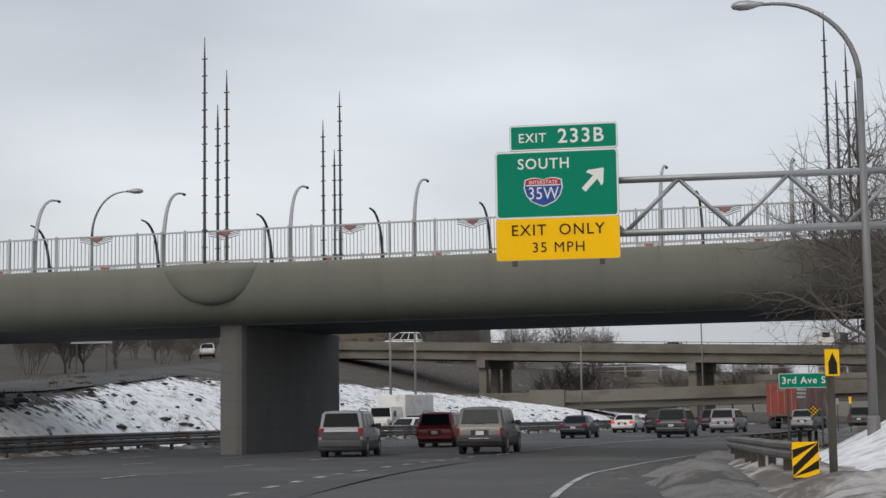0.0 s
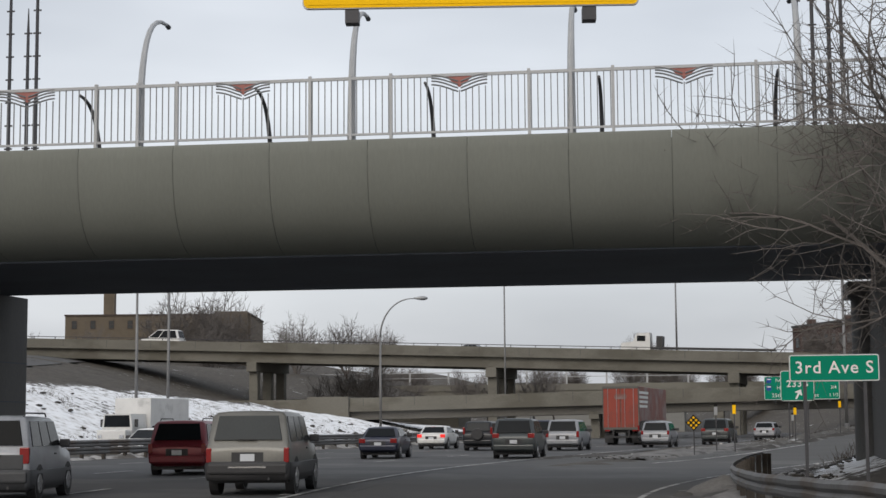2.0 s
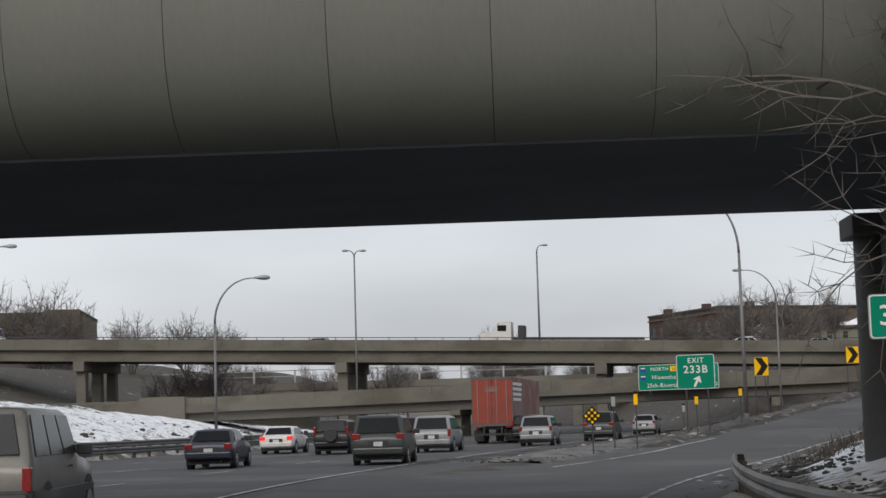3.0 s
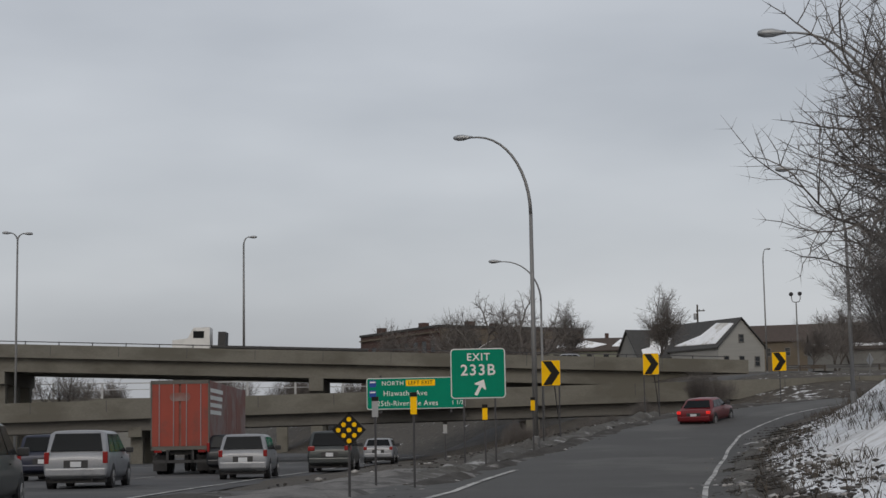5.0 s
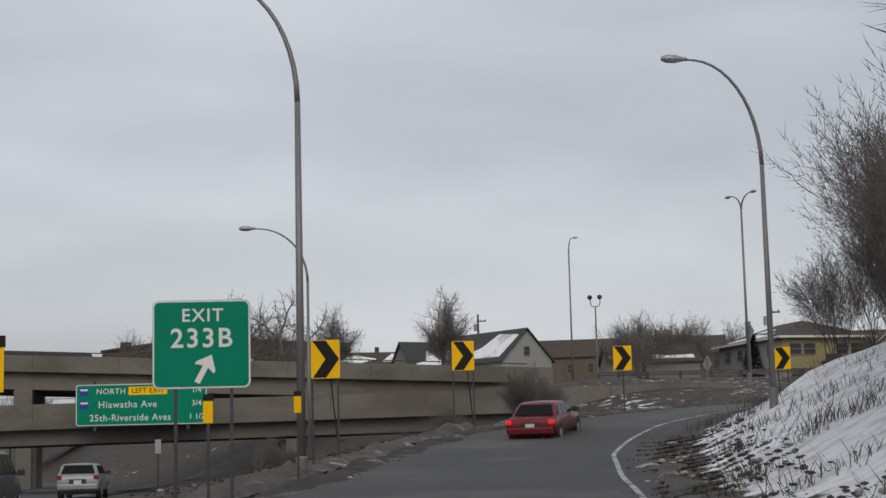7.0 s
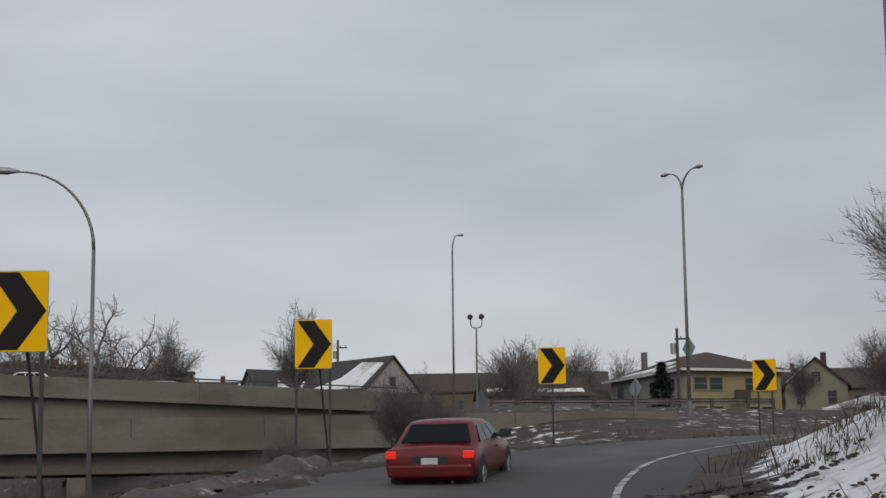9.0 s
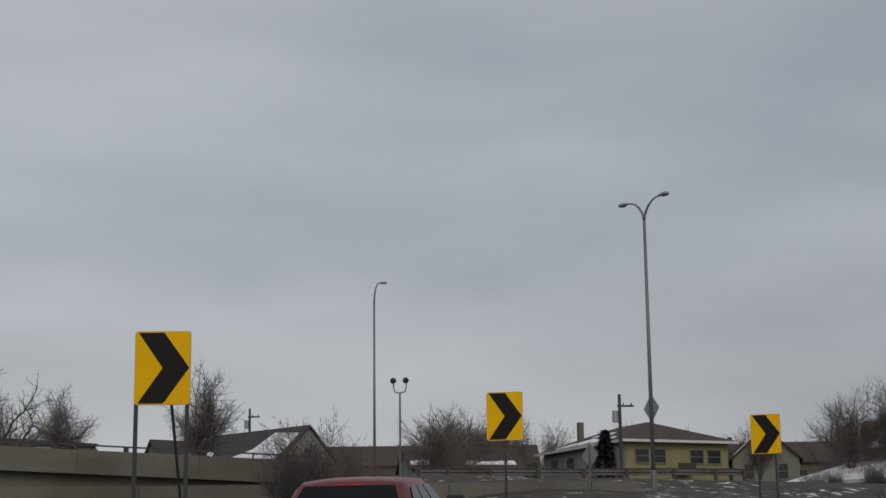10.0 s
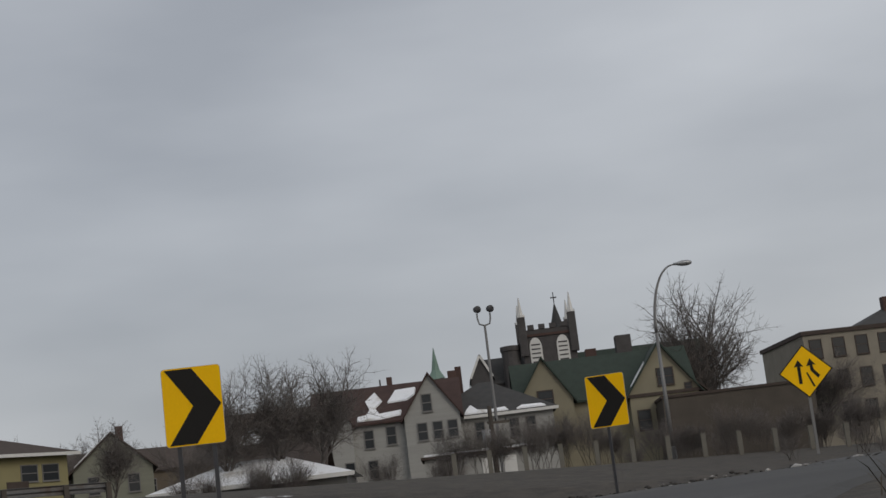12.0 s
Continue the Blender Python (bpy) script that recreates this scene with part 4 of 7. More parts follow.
# ---- vehicles ----
GLASS = mat("dark car glass", (0.010, 0.012, 0.014), 0.12, vary=0.1, bump=0)
# reflected sky is put into the paler grey of this glass
GLASS_PALE = mat("grey car glass", (0.055, 0.062, 0.066), 0.12, vary=0.1, bump=0)
RUBBER = mat("tyre rubber", (0.02, 0.02, 0.02), 0.85, vary=0.2)
RIM = mat("wheel metal", (0.35, 0.35, 0.36), 0.35, 0.8, vary=0.15)
TRIM = mat("dark plastic trim", (0.03, 0.03, 0.032), 0.6, vary=0.2, scale=3)
LAMP_RED = mat("red lamp lens", (0.22, 0.012, 0.012), 0.2, vary=0.1, bump=0)
LAMP_WHITE = glow("lit headlamp", (0.95, 0.96, 1.0), 4.0)
LAMP_LIT = glow("lit brake lamp", (0.85, 0.025, 0.02), 0.45)
PLATE = mat("number plate", (0.55, 0.57, 0.60), 0.5, vary=0.1, bump=0)
CHROME = mat("chrome", (0.6, 0.6, 0.6), 0.2, 1.0, vary=0.05, bump=0)


for m_ in (GLASS, GLASS_PALE):
    m_.node_tree.nodes["Principled BSDF"].inputs["Specular IOR Level"].default_value = 0.10


def paintwork(name, color, metal=0.3):
    return mat(name, color, 0.38, metal, vary=0.12, scale=1.2, fine=20, bump=0.02, second=[c * 0.75 + 0.005 for c in color], second_amount=0.25, coat=0.15)


CLAD = mat("grey plastic cladding", (0.05, 0.052, 0.056), 0.6, vary=0.15, scale=3)
SILVER = paintwork("silver paint", (0.25, 0.26, 0.28), 0.15)
CHAMPAGNE = paintwork("champagne paint", (0.155, 0.152, 0.138), 0.15)
MAROON = paintwork("maroon paint", (0.16, 0.015, 0.025))
DARK_GREEN = paintwork("dark green paint", (0.018, 0.032, 0.030))
BLACK_BLUE = paintwork("black paint", (0.012, 0.014, 0.018))
GREY_GREEN = paintwork("grey green paint", (0.045, 0.052, 0.054))
WHITE_CAR = paintwork("white paint", (0.62, 0.62, 0.61), 0.0)
RED_CAR = paintwork("red paint", (0.15, 0.010, 0.014))
NAVY = paintwork("dark blue paint", (0.02, 0.024, 0.045))
ORANGE_BOX = mat("orange trailer panel", (0.27, 0.042, 0.024), 0.6, vary=0.12, scale=0.8, second=(0.18, 0.045, 0.032), second_amount=0.35)
BOX_SIDE = mat("faded trailer side", (0.20, 0.075, 0.058), 0.65, vary=0.15, scale=0.6, second=(0.22, 0.16, 0.15), second_amount=0.5)


def quad_panel(pts, out, thick=0.012):
    """A thin panel on four points, pushed out along its normal."""
    bm = bmesh.new()
    p = [Vector(q) for q in pts]
    n = (p[1] - p[0]).cross(p[3] - p[0]).normalized()
    if n.dot(Vector(out)) < 0:
        n = -n
    a = [bm.verts.new(q + n * 0.004) for q in p]
    c = sum(p, Vector()) / 4
    b = [bm.verts.new(q + (c - q).normalized() * 0.01 + n * (0.004 + thick)) for q in p]
    bm.faces.new(b)
    for i in range(4):
        j = (i + 1) % 4
        bm.faces.new((a[i], a[j], b[j], b[i]))
    bmesh.ops.recalc_face_normals(bm, faces=bm.faces)
    return bm


def inset(pts, u0, u1, v0, v1):
    """Part of a four-cornered face: pts are low-left, low-right, top-right, top-left."""
    p = [Vector(q) for q in pts]
    def at(u, v):
        lo, hi = p[0].lerp(p[1], u), p[3].lerp(p[2], u)
        return lo.lerp(hi, v)
    return [at(u0, v0), at(u1, v0), at(u1, v1), at(u0, v1)]


def wheel(parent, x, y, r, side):
    w = part("wheel", tube(bmesh.new(), [(-0.11, 0, 0), (-0.09, 0, 0), (0.09, 0, 0), (0.11, 0, 0)], [r * 0.9, r, r, r * 0.9], 20), RUBBER, parent, "black tyre")
    w.matrix_basis = pose(x, y, r)
    bm = tube(bmesh.new(), [(side * 0.085, 0, 0), (side * 0.118, 0, 0)], [r * 0.62, r * 0.58], 16)
    part("rim", bm, RIM, w)
    bm = bmesh.new()
    for k in range(5):
        box(bm, side * 0.116 - 0.006, side * 0.116 + 0.012, -0.035, 0.035, 0.05, r * 0.55, m=Matrix.Rotation(2 * math.pi * k / 5, 4, "X"))
    part("spokes", bm, RIM, w)


def car(label, category, name, at, paint_mat, L, W, H, belt, roof, hood_z, shape, glass=None, lit=False, lower=None, rack=False, spare=False, group="traffic", lamp=(0.5, 0.85, 0.15), tail_in=0.06, ground=0.26, r=0.34, bed=False):
    """shape: y of (rear of roof, front of roof, foot of the rear glass, foot of the windscreen) as shares of the length from the tail."""
    th = thing(name, label, category, group, at=at)
    h, hw = L / 2, W / 2
    yr, yf, yrb, yfb = (-h + s * L for s in shape)
    yrb = max(yrb, -h + 0.09)
    yr = max(yr, yrb + 0.12)
    deck = belt - (0.03 if shape[2] > 0.08 else 0.0)

    def ring(y, zb, zt, k):
        """Half a cross-section from the sill to the middle of the top."""
        cabin = max(0.0, min(1.0, (zt - belt) / max(0.1, H - belt)))
        top_w = hw * k * (0.93 + (roof - 0.93) * cabin)
        side_top = min(belt, zt - 0.03)
        return [(0.0, y, zb), (0.78 * hw * k, y, zb), (0.955 * hw * k, y, zb + 0.09), (0.995 * hw * k, y, zb + 0.36 * (side_top - zb)), (hw * k, y, zb + 0.62 * (side_top - zb)),
                (0.965 * hw * k, y, side_top), (top_w, y, side_top + max(0.01, (zt - 0.09 - side_top) if cabin > 0 else 0.01)), (top_w * 0.9, y, zt - 0.025), (top_w * 0.5, y, zt), (0.0, y, zt + 0.008)]

    stations = [(-h, ground + 0.16, deck - 0.16, 0.90), (-h + 0.03, ground + 0.10, deck - 0.05, 0.96), (-h + 0.08, ground + 0.05, deck, 0.985)]
    if yrb > -h + 0.2:
        stations += [(yrb - 0.02, ground, deck + 0.01, 1.0)]
    stations += [(yr - 0.03, ground, H - 0.045, 1.0), (yr + 0.12, ground, H - 0.01, 1.0), ((yr + yf) / 2, ground, H, 1.0), (yf - 0.08, ground, H - 0.02, 1.0), (yf + 0.08, ground, H - 0.07, 1.0),
                 (yfb, ground, hood_z + 0.04, 1.0), (yfb + 0.4 * (h - yfb), ground, hood_z, 0.99), (h - 0.3, ground + 0.02, hood_z - 0.08, 0.95), (h - 0.1, ground + 0.06, hood_z - 0.18, 0.88), (h, ground + 0.14, hood_z - 0.34, 0.76)]
    bm = bmesh.new()
    rings = []
    for y, zb, zt, k in stations:
        half = ring(y, zb, zt, k)
        full = half + [(-x, yy, z) for x, yy, z in half[-2:0:-1]]
        rings.append([bm.verts.new(p) for p in full])
    n = len(rings[0])
    for a, b in zip(rings, rings[1:]):
        for i in range(n):
            bm.faces.new((a[i], a[(i + 1) % n], b[(i + 1) % n], b[i]))
    bm.faces.new(rings[0])
    bm.faces.new(rings[-1])
    bmesh.ops.recalc_face_normals(bm, faces=bm.faces)
    part("body", bm, paint_mat, th, smooth=True)
    if lower:
        cl = bmesh.new()
        rr = []
        for y, k in ((-h - 0.02, 0.88), (-h + 0.02, 0.965), (-h + 0.12, 1.0), (h - 0.5, 1.0)):
            rr.append([cl.verts.new((s * hw * k * q, y, z)) for s, q, z in ((-1, 0.97, ground - 0.02), (-1, 1.008, ground + 0.1), (-1, 1.012, ground + 0.36), (-1, 0.98, ground + 0.40), (1, 0.98, ground + 0.40), (1, 1.012, ground + 0.36), (1, 1.008, ground + 0.1), (1, 0.97, ground - 0.02))])
        for a, b in zip(rr, rr[1:]):
            for i in range(8):
                cl.faces.new((a[i], a[(i + 1) % 8], b[(i + 1) % 8], b[i]))
        cl.faces.new(rr[0])
        cl.faces.new(rr[-1])
        bmesh.ops.recalc_face_normals(cl, faces=cl.faces)
        part("cladding", cl, lower, th, "dark lower cladding", True)
    g = glass or GLASS
    zr = deck if yrb > -h + 0.2 else deck
    rear = [(-0.90 * hw, (yrb if yrb > -h + 0.2 else -h + 0.08) - 0.006, zr + 0.02), (0.90 * hw, (yrb if yrb > -h + 0.2 else -h + 0.08) - 0.006, zr + 0.02), (roof * hw * 0.9, yr - 0.04, H - 0.06), (-roof * hw * 0.9, yr - 0.04, H - 0.06)]
    part("rear_window", quad_panel(inset(rear, 0.05, 0.95, 0.10, 0.92), (0, -1, 0.3), 0.02), g, th)
    front = [(0.9 * hw, yfb, hood_z + 0.05), (-0.9 * hw, yfb, hood_z + 0.05), (-roof * hw * 0.9, yf + 0.08, H - 0.08), (roof * hw * 0.9, yf + 0.08, H - 0.08)]
    part("windscreen", quad_panel(inset(front, 0.05, 0.95, 0.06, 0.94), (0, 1, 0.3), 0.02), g, th)
    for s in (1, -1):
        lo, hi = (0.965 * hw + 0.002) * s, (roof * hw + 0.002) * s
        span = [yrb + 0.16 if yrb <= -h + 0.2 else yrb + 0.1, yfb - 0.25]
        top = [yr + 0.14, yf - 0.02]
        face = [(lo, span[0], belt + 0.01), (lo, span[1], belt + 0.01), (hi, top[1], H - 0.1), (hi, top[0], H - 0.1)]
        cuts = ((0.02, 0.32), (0.35, 0.64), (0.67, 0.99)) if not bed else ((0.1, 0.95),)
        for u0, u1 in cuts:
            part("side_window", quad_panel(inset(face, u0, u1, 0.06, 0.96), (s, 0, 0.2)), g, th)
        part("mirror", boxes((min(s * (hw - 0.03), s * (hw + 0.2)), max(s * (hw - 0.03), s * (hw + 0.2)), yfb - 0.36, yfb - 0.26, belt + 0.02, belt + 0.19), bevel=0.03), TRIM, th)
        z0, z1, wl = lamp
        part("tail_lamp", boxes((min(s * (0.965 * hw - wl), s * 0.965 * hw), max(s * (0.965 * hw - wl), s * 0.965 * hw), -h - 0.012, -h + 0.12, z0, z1), bevel=0.02), LAMP_LIT if lit else LAMP_RED, th, "lit red brake lamp" if lit else "")
        for yy in (-h + L * 0.19, h - L * 0.18):
            wheel(th, s * (hw - 0.10), yy, r, s)
            part("wheel_arch", tube(bmesh.new(), [(s * (hw - 0.2), yy, r + 0.02), (s * (hw + 0.002), yy, r + 0.02)], r * 1.16, 18), TRIM, th)
        part("headlamp", boxes((min(s * (hw - 0.45), s * (hw - 0.16)), max(s * (hw - 0.45), s * (hw - 0.16)), h - 0.16, h - 0.06, hood_z - 0.32, hood_z - 0.2), bevel=0.02), CHROME, th)
        part("door_handle", boxes((min(s * hw, s * (hw + 0.02)), max(s * hw, s * (hw + 0.02)), 0.0, 0.16, belt - 0.14, belt - 0.11)), TRIM, th)
    if lit:
        part("high_brake_lamp", boxes((-0.14, 0.14, yr - 0.06, yr + 0.04, H - 0.10, H - 0.06)), LAMP_LIT, th)
    part("rear_bumper", boxes((-hw * 0.93, hw * 0.93, -h - 0.07, -h + 0.12, ground + 0.12, ground + 0.36), bevel=0.05), lower or paint_mat, th)
    part("number_plate", boxes((-0.16, 0.16, -h - 0.02, -h + 0.02, belt - 0.38, belt - 0.22)), PLATE, th)
    part("plate_recess", boxes((-0.36, 0.36, -h - 0.006, -h + 0.03, belt - 0.42, belt - 0.18), bevel=0.01), TRIM, th)
    part("underside", boxes((-hw + 0.12, hw - 0.12, -h + 0.25, h - 0.3, ground - 0.08, ground + 0.1)), TRIM, th)
    part("exhaust", tube(bmesh.new(), [(hw * 0.5, -h - 0.05, ground + 0.02), (hw * 0.5, -h + 0.4, ground + 0.02)], 0.03, 8), TRIM, th)
    if rack:
        for s in (-1, 1):
            part("roof_rail", tube(bmesh.new(), [(s * roof * hw * 0.85, yr + 0.2, H - 0.03), (s * roof * hw * 0.85, yr + 0.3, H + 0.05), (s * roof * hw * 0.85, yf - 0.3, H + 0.05), (s * roof * hw * 0.85, yf - 0.2, H - 0.03)], 0.018, 6), TRIM, th)
    if spare:
        part("spare_wheel", tube(bmesh.new(), [(0, -h - 0.24, 0.95), (0, -h - 0.22, 0.95), (0, -h - 0.02, 0.95)], [0.3, 0.34, 0.34], 20), TRIM, th)
    return th


def on_road(x, y, bearing, z=None):
    return pose(x, y, land1(x, y) if z is None else z, 0, 0, -bearing)


def ahead(x, y, bearing, L):
    """The centre of a car whose tail stands at x, y."""
    return x + math.sin(radians(bearing)) * L / 2, y + math.cos(radians(bearing)) * L / 2


def park(x, y, bearing, L, z):
    cx, cy = ahead(x, y, bearing, L)
    return pose(cx, cy, z, 0, 0, -bearing)


BOXY = (0.05, 0.60, 0.0, 0.72)
VAN = (0.085, 0.54, 0.02, 0.80)
SUV = (0.08, 0.58, 0.015, 0.72)
SEDAN = (0.24, 0.55, 0.13, 0.72)
boxy = car("silver and grey boxy utility car in a freeway lane", "car", "boxy_car", park(-14.5, 61.4, -2, 4.3, -0.2), SILVER, 4.3, 1.82, 1.79, 1.08, 0.84, 1.05, BOXY, lower=CLAD, lamp=(0.78, 1.12, 0.2), rack=True)
part("tailgate", boxes((-0.76, 0.76, -2.175, -2.10, 0.66, 0.97), bevel=0.02), CLAD, boxy, "dark grey tailgate panel")
part("tailgate_handle", boxes((-0.3, 0.3, -2.195, -2.17, 0.93, 0.96)), TRIM, boxy)
champ = car("champagne off-road car in a freeway lane", "car", "off_road_car", park(-9.4, 63.8, 2, 4.8, -0.2), CHAMPAGNE, 4.8, 1.93, 1.87, 1.13, 0.84, 1.1, BOXY, glass=GLASS_PALE, lower=TRIM, lamp=(0.72, 1.05, 0.12), ground=0.34, r=0.38)
part("chrome_strip", boxes((-0.42, 0.42, -2.475, -2.45, 0.60, 0.635)), CHROME, champ, "bright strip over the bumper")
part("wiper", boxes((-0.25, 0.2, -2.36, -2.33, 1.22, 1.24)), TRIM, champ)
car("maroon minivan in a freeway lane", "car", "minivan", park(-13.9, 79.0, 3, 4.7, -0.22), MAROON, 4.7, 1.92, 1.74, 1.02, 0.84, 1.0, VAN, lamp=(0.7, 1.0, 0.14), rack=True)
car("grey-green minivan with red tail lamps", "car", "minivan", park(-2.9, 99.5, 8, 5.0, -0.22), GREY_GREEN, 5.0, 1.95, 1.78, 1.05, 0.84, 1.0, VAN, lamp=(0.92, 1.12, 0.30), rack=True)
car("white saloon car braking in a freeway lane", "car", "saloon_car", park(-7.5, 127.5, 10, 4.8, -0.22), WHITE_CAR, 4.8, 1.82, 1.45, 0.98, 0.78, 0.92, SEDAN, lit=True, lamp=(0.72, 0.92, 0.3))
car("black compact off-road car with a spare wheel on its tail", "car", "off_road_car", park(-4.6, 121.5, 10, 4.5, -0.22), BLACK_BLUE, 4.5, 1.80, 1.70, 1.05, 0.84, 1.02, SUV, lamp=(0.95, 1.35, 0.12), spare=True)
car("silver minivan in a freeway lane", "car", "minivan", park(0.2, 119.5, 12, 4.9, -0.22), SILVER, 4.9, 1.95, 1.75, 1.03, 0.84, 1.0, VAN, lamp=(0.75, 1.1, 0.15))
car("silver estate car in a freeway lane", "car", "estate_car", park(6.3, 128.0, 14, 4.6, -0.22), SILVER, 4.6, 1.80, 1.62, 1.0, 0.82, 0.98, SUV, lamp=(0.8, 1.05, 0.14))
car("dark compact off-road car on the freeway", "car", "off_road_car", park(7.2, 140.0, 16, 4.5, -0.22), BLACK_BLUE, 4.5, 1.80, 1.70, 1.05, 0.84, 1.02, SUV, lamp=(0.95, 1.35, 0.12), lit=False)
car("grey minivan on the freeway", "car", "minivan", park(11.5, 139.0, 16, 5.0, -0.22), GREY_GREEN, 5.0, 1.95, 1.78, 1.05, 0.84, 1.0, VAN, lamp=(0.92, 1.12, 0.30))
car("silver saloon car on the freeway", "car", "saloon_car", park(19.2, 164.5, 17, 4.6, -0.22), SILVER, 4.6, 1.80, 1.5, 1.0, 0.80, 0.95, SUV, lamp=(0.8, 1.0, 0.2))
car("dark blue saloon car in a freeway lane", "car", "saloon_car", park(-9.0, 101.0, 6, 4.7, -0.22), NAVY, 4.7, 1.8, 1.45, 0.97, 0.78, 0.92, SEDAN, lamp=(0.72, 0.92, 0.3))
car("dark blue minivan in a freeway lane", "car", "minivan", park(-0.6, 133.0, 13, 4.9, -0.22), NAVY, 4.9, 1.95, 1.75, 1.03, 0.84, 1.0, VAN, lamp=(0.75, 1.1, 0.15))
# on the ramp
car("dark green minivan on the upper ramp", "car", "minivan", park(81.0, 158.6, 92, 4.8, 4.5) @ pose(0, 0, 0, 2), DARK_GREEN, 4.8, 1.94, 1.76, 1.03, 0.84, 1.0, VAN, lamp=(0.72, 1.02, 0.13), rack=True)
car("red saloon car braking on the ramp", "car", "saloon_car", park(30.9, 144.6, 40, 4.6, 1.62) @ pose(0, 0, 0, 5), RED_CAR, 4.6, 1.76, 1.42, 0.96, 0.76, 0.9, SEDAN, lit=True, lamp=(0.73, 0.87, 0.2))
car("white coupe on the ramp", "car", "saloon_car", park(102, 157.0, 95, 4.6, 5.25) @ pose(0, 0, 0, 2), WHITE_CAR, 4.6, 1.78, 1.40, 0.95, 0.76, 0.9, SEDAN, lamp=(0.74, 0.9, 0.3))


def pickup(at):
    th = car("dark blue pickup truck braking on the ramp", "pickup truck", "pickup_truck", at, NAVY, 5.6, 1.98, 1.80, 1.08, 0.80, 1.1, (0.44, 0.58, 0.40, 0.68), lit=True, lamp=(0.80, 1.08, 0.12), ground=0.36, r=0.38, bed=True)
    part("bed_floor", boxes((-0.82, 0.82, -2.6, -0.7, 1.075, 1.09)), TRIM, th)
    part("step_bumper", boxes((-0.97, 0.97, -2.98, -2.78, 0.46, 0.66), bevel=0.03), CHROME, th)


pickup(park(90, 158.0, 94, 5.6, 4.82) @ pose(0, 0, 0, 2))


def box_truck(at):
    th = thing("semi_trailer", "orange box trailer with white bars on its faded side", "trailer", "traffic", at=at)
    L, W, z0, z1 = 14.0, 2.55, 1.12, 4.05
    part("box_body", boxes((-W / 2, W / 2, 0.05, L, z0, z1), bevel=0.03), BOX_SIDE, th)
    for s in (-1, 1):
        part("rear_door", boxes((s * W / 4 - W / 4 + 0.05, s * W / 4 + W / 4 - 0.05, -0.02, 0.05, z0 + 0.1, z1 - 0.12), bevel=0.015), ORANGE_BOX, th, "orange rear door")
        for u in (0.28, 0.9):
            part("lock_bar", tube(bmesh.new(), [(s * u, -0.045, z0 + 0.1), (s * u, -0.045, z1 - 0.15)], 0.02, 6), STEEL, th)
    part("door_frame", boxes((-W / 2, W / 2, -0.04, 0.06, z1 - 0.14, z1 + 0.02), (-W / 2, -W / 2 + 0.06, -0.04, 0.06, z0, z1), (W / 2 - 0.06, W / 2, -0.04, 0.06, z0, z1), (-W / 2, W / 2, -0.04, 0.06, z0 - 0.06, z0 + 0.1)), GIRDER, th)
    mark = part("emblem", plate(0.9, 0.36, 0.17, -0.045, -0.02), BOX_SIDE, th, "faded oval emblem on the door")
    mark.matrix_basis = pose(0, 0, 3.35)
    for k in range(4):
        part("side_bar", boxes((W / 2, W / 2 + 0.008, 0.3, 4.6 - 0.2 * k, 3.55 - 0.32 * k, 3.73 - 0.32 * k)), SIGN_WHITE, th, "white painted bar")
    for k in range(3):
        part("side_lettering_bar", boxes((W / 2, W / 2 + 0.008, 6.0 + 2.0 * k, 7.3 + 2.0 * k, 1.9, 3.6)), BOX_SIDE, th)
    part("frame", boxes((-0.5, 0.5, 0.3, L - 0.5, 0.85, 1.12)), TRIM, th)
    part("under_ride_bar", boxes((-1.2, 1.2, 0.0, 0.1, 0.5, 0.62), (-0.6, -0.5, 0.0, 0.1, 0.5, 1.1), (0.5, 0.6, 0.0, 0.1, 0.5, 1.1)), TRIM, th)
    for yy in (1.3, 2.6, 9.6):
        for s in (-1, 1):
            wheel(th, s * 1.08, yy, 0.5, s)
            wheel(th, s * 0.8, yy, 0.5, s)
    for s in (-1, 1):
        part("mud_flap", boxes((s * 0.95 - 0.3, s * 0.95 + 0.3, 0.55, 0.57, 0.15, 0.85)), TRIM, th)
        part("tail_lamp", boxes((s * 0.95 - 0.16, s * 0.95 + 0.16, -0.06, 0.0, 0.95, 1.05)), LAMP_RED, th)
    return th


box_truck(pose(5.3, 141.0, -0.22, 0, 0, -14))


def oncoming(x, y, bearing, label, name, paint_mat, L, W, H, shape):
    th = car(label, "car", name, on_road(x, y, bearing), paint_mat, L, W, H, H * 0.62, 0.8, H * 0.58, shape, group="oncoming traffic")
    for s in (-1, 1):
        part("lit_headlamp", boxes((s * 0.62 - 0.13, s * 0.62 + 0.13, L / 2 - 0.02, L / 2 + 0.03, H * 0.40, H * 0.52), bevel=0.02), LAMP_WHITE, th, "lit white headlamp")


oncoming(-21.9, 113.5, 196, "white saloon car coming the other way with lit headlamps", "saloon_car", WHITE_CAR, 4.7, 1.8, 1.45, SEDAN)
oncoming(-22.6, 121.0, 196, "silver off-road car coming the other way", "off_road_car", SILVER, 4.6, 1.8, 1.68, SUV)
oncoming(-25.2, 100.0, 194, "grey saloon car coming the other way", "saloon_car", CHAMPAGNE, 4.7, 1.8, 1.5, SEDAN)


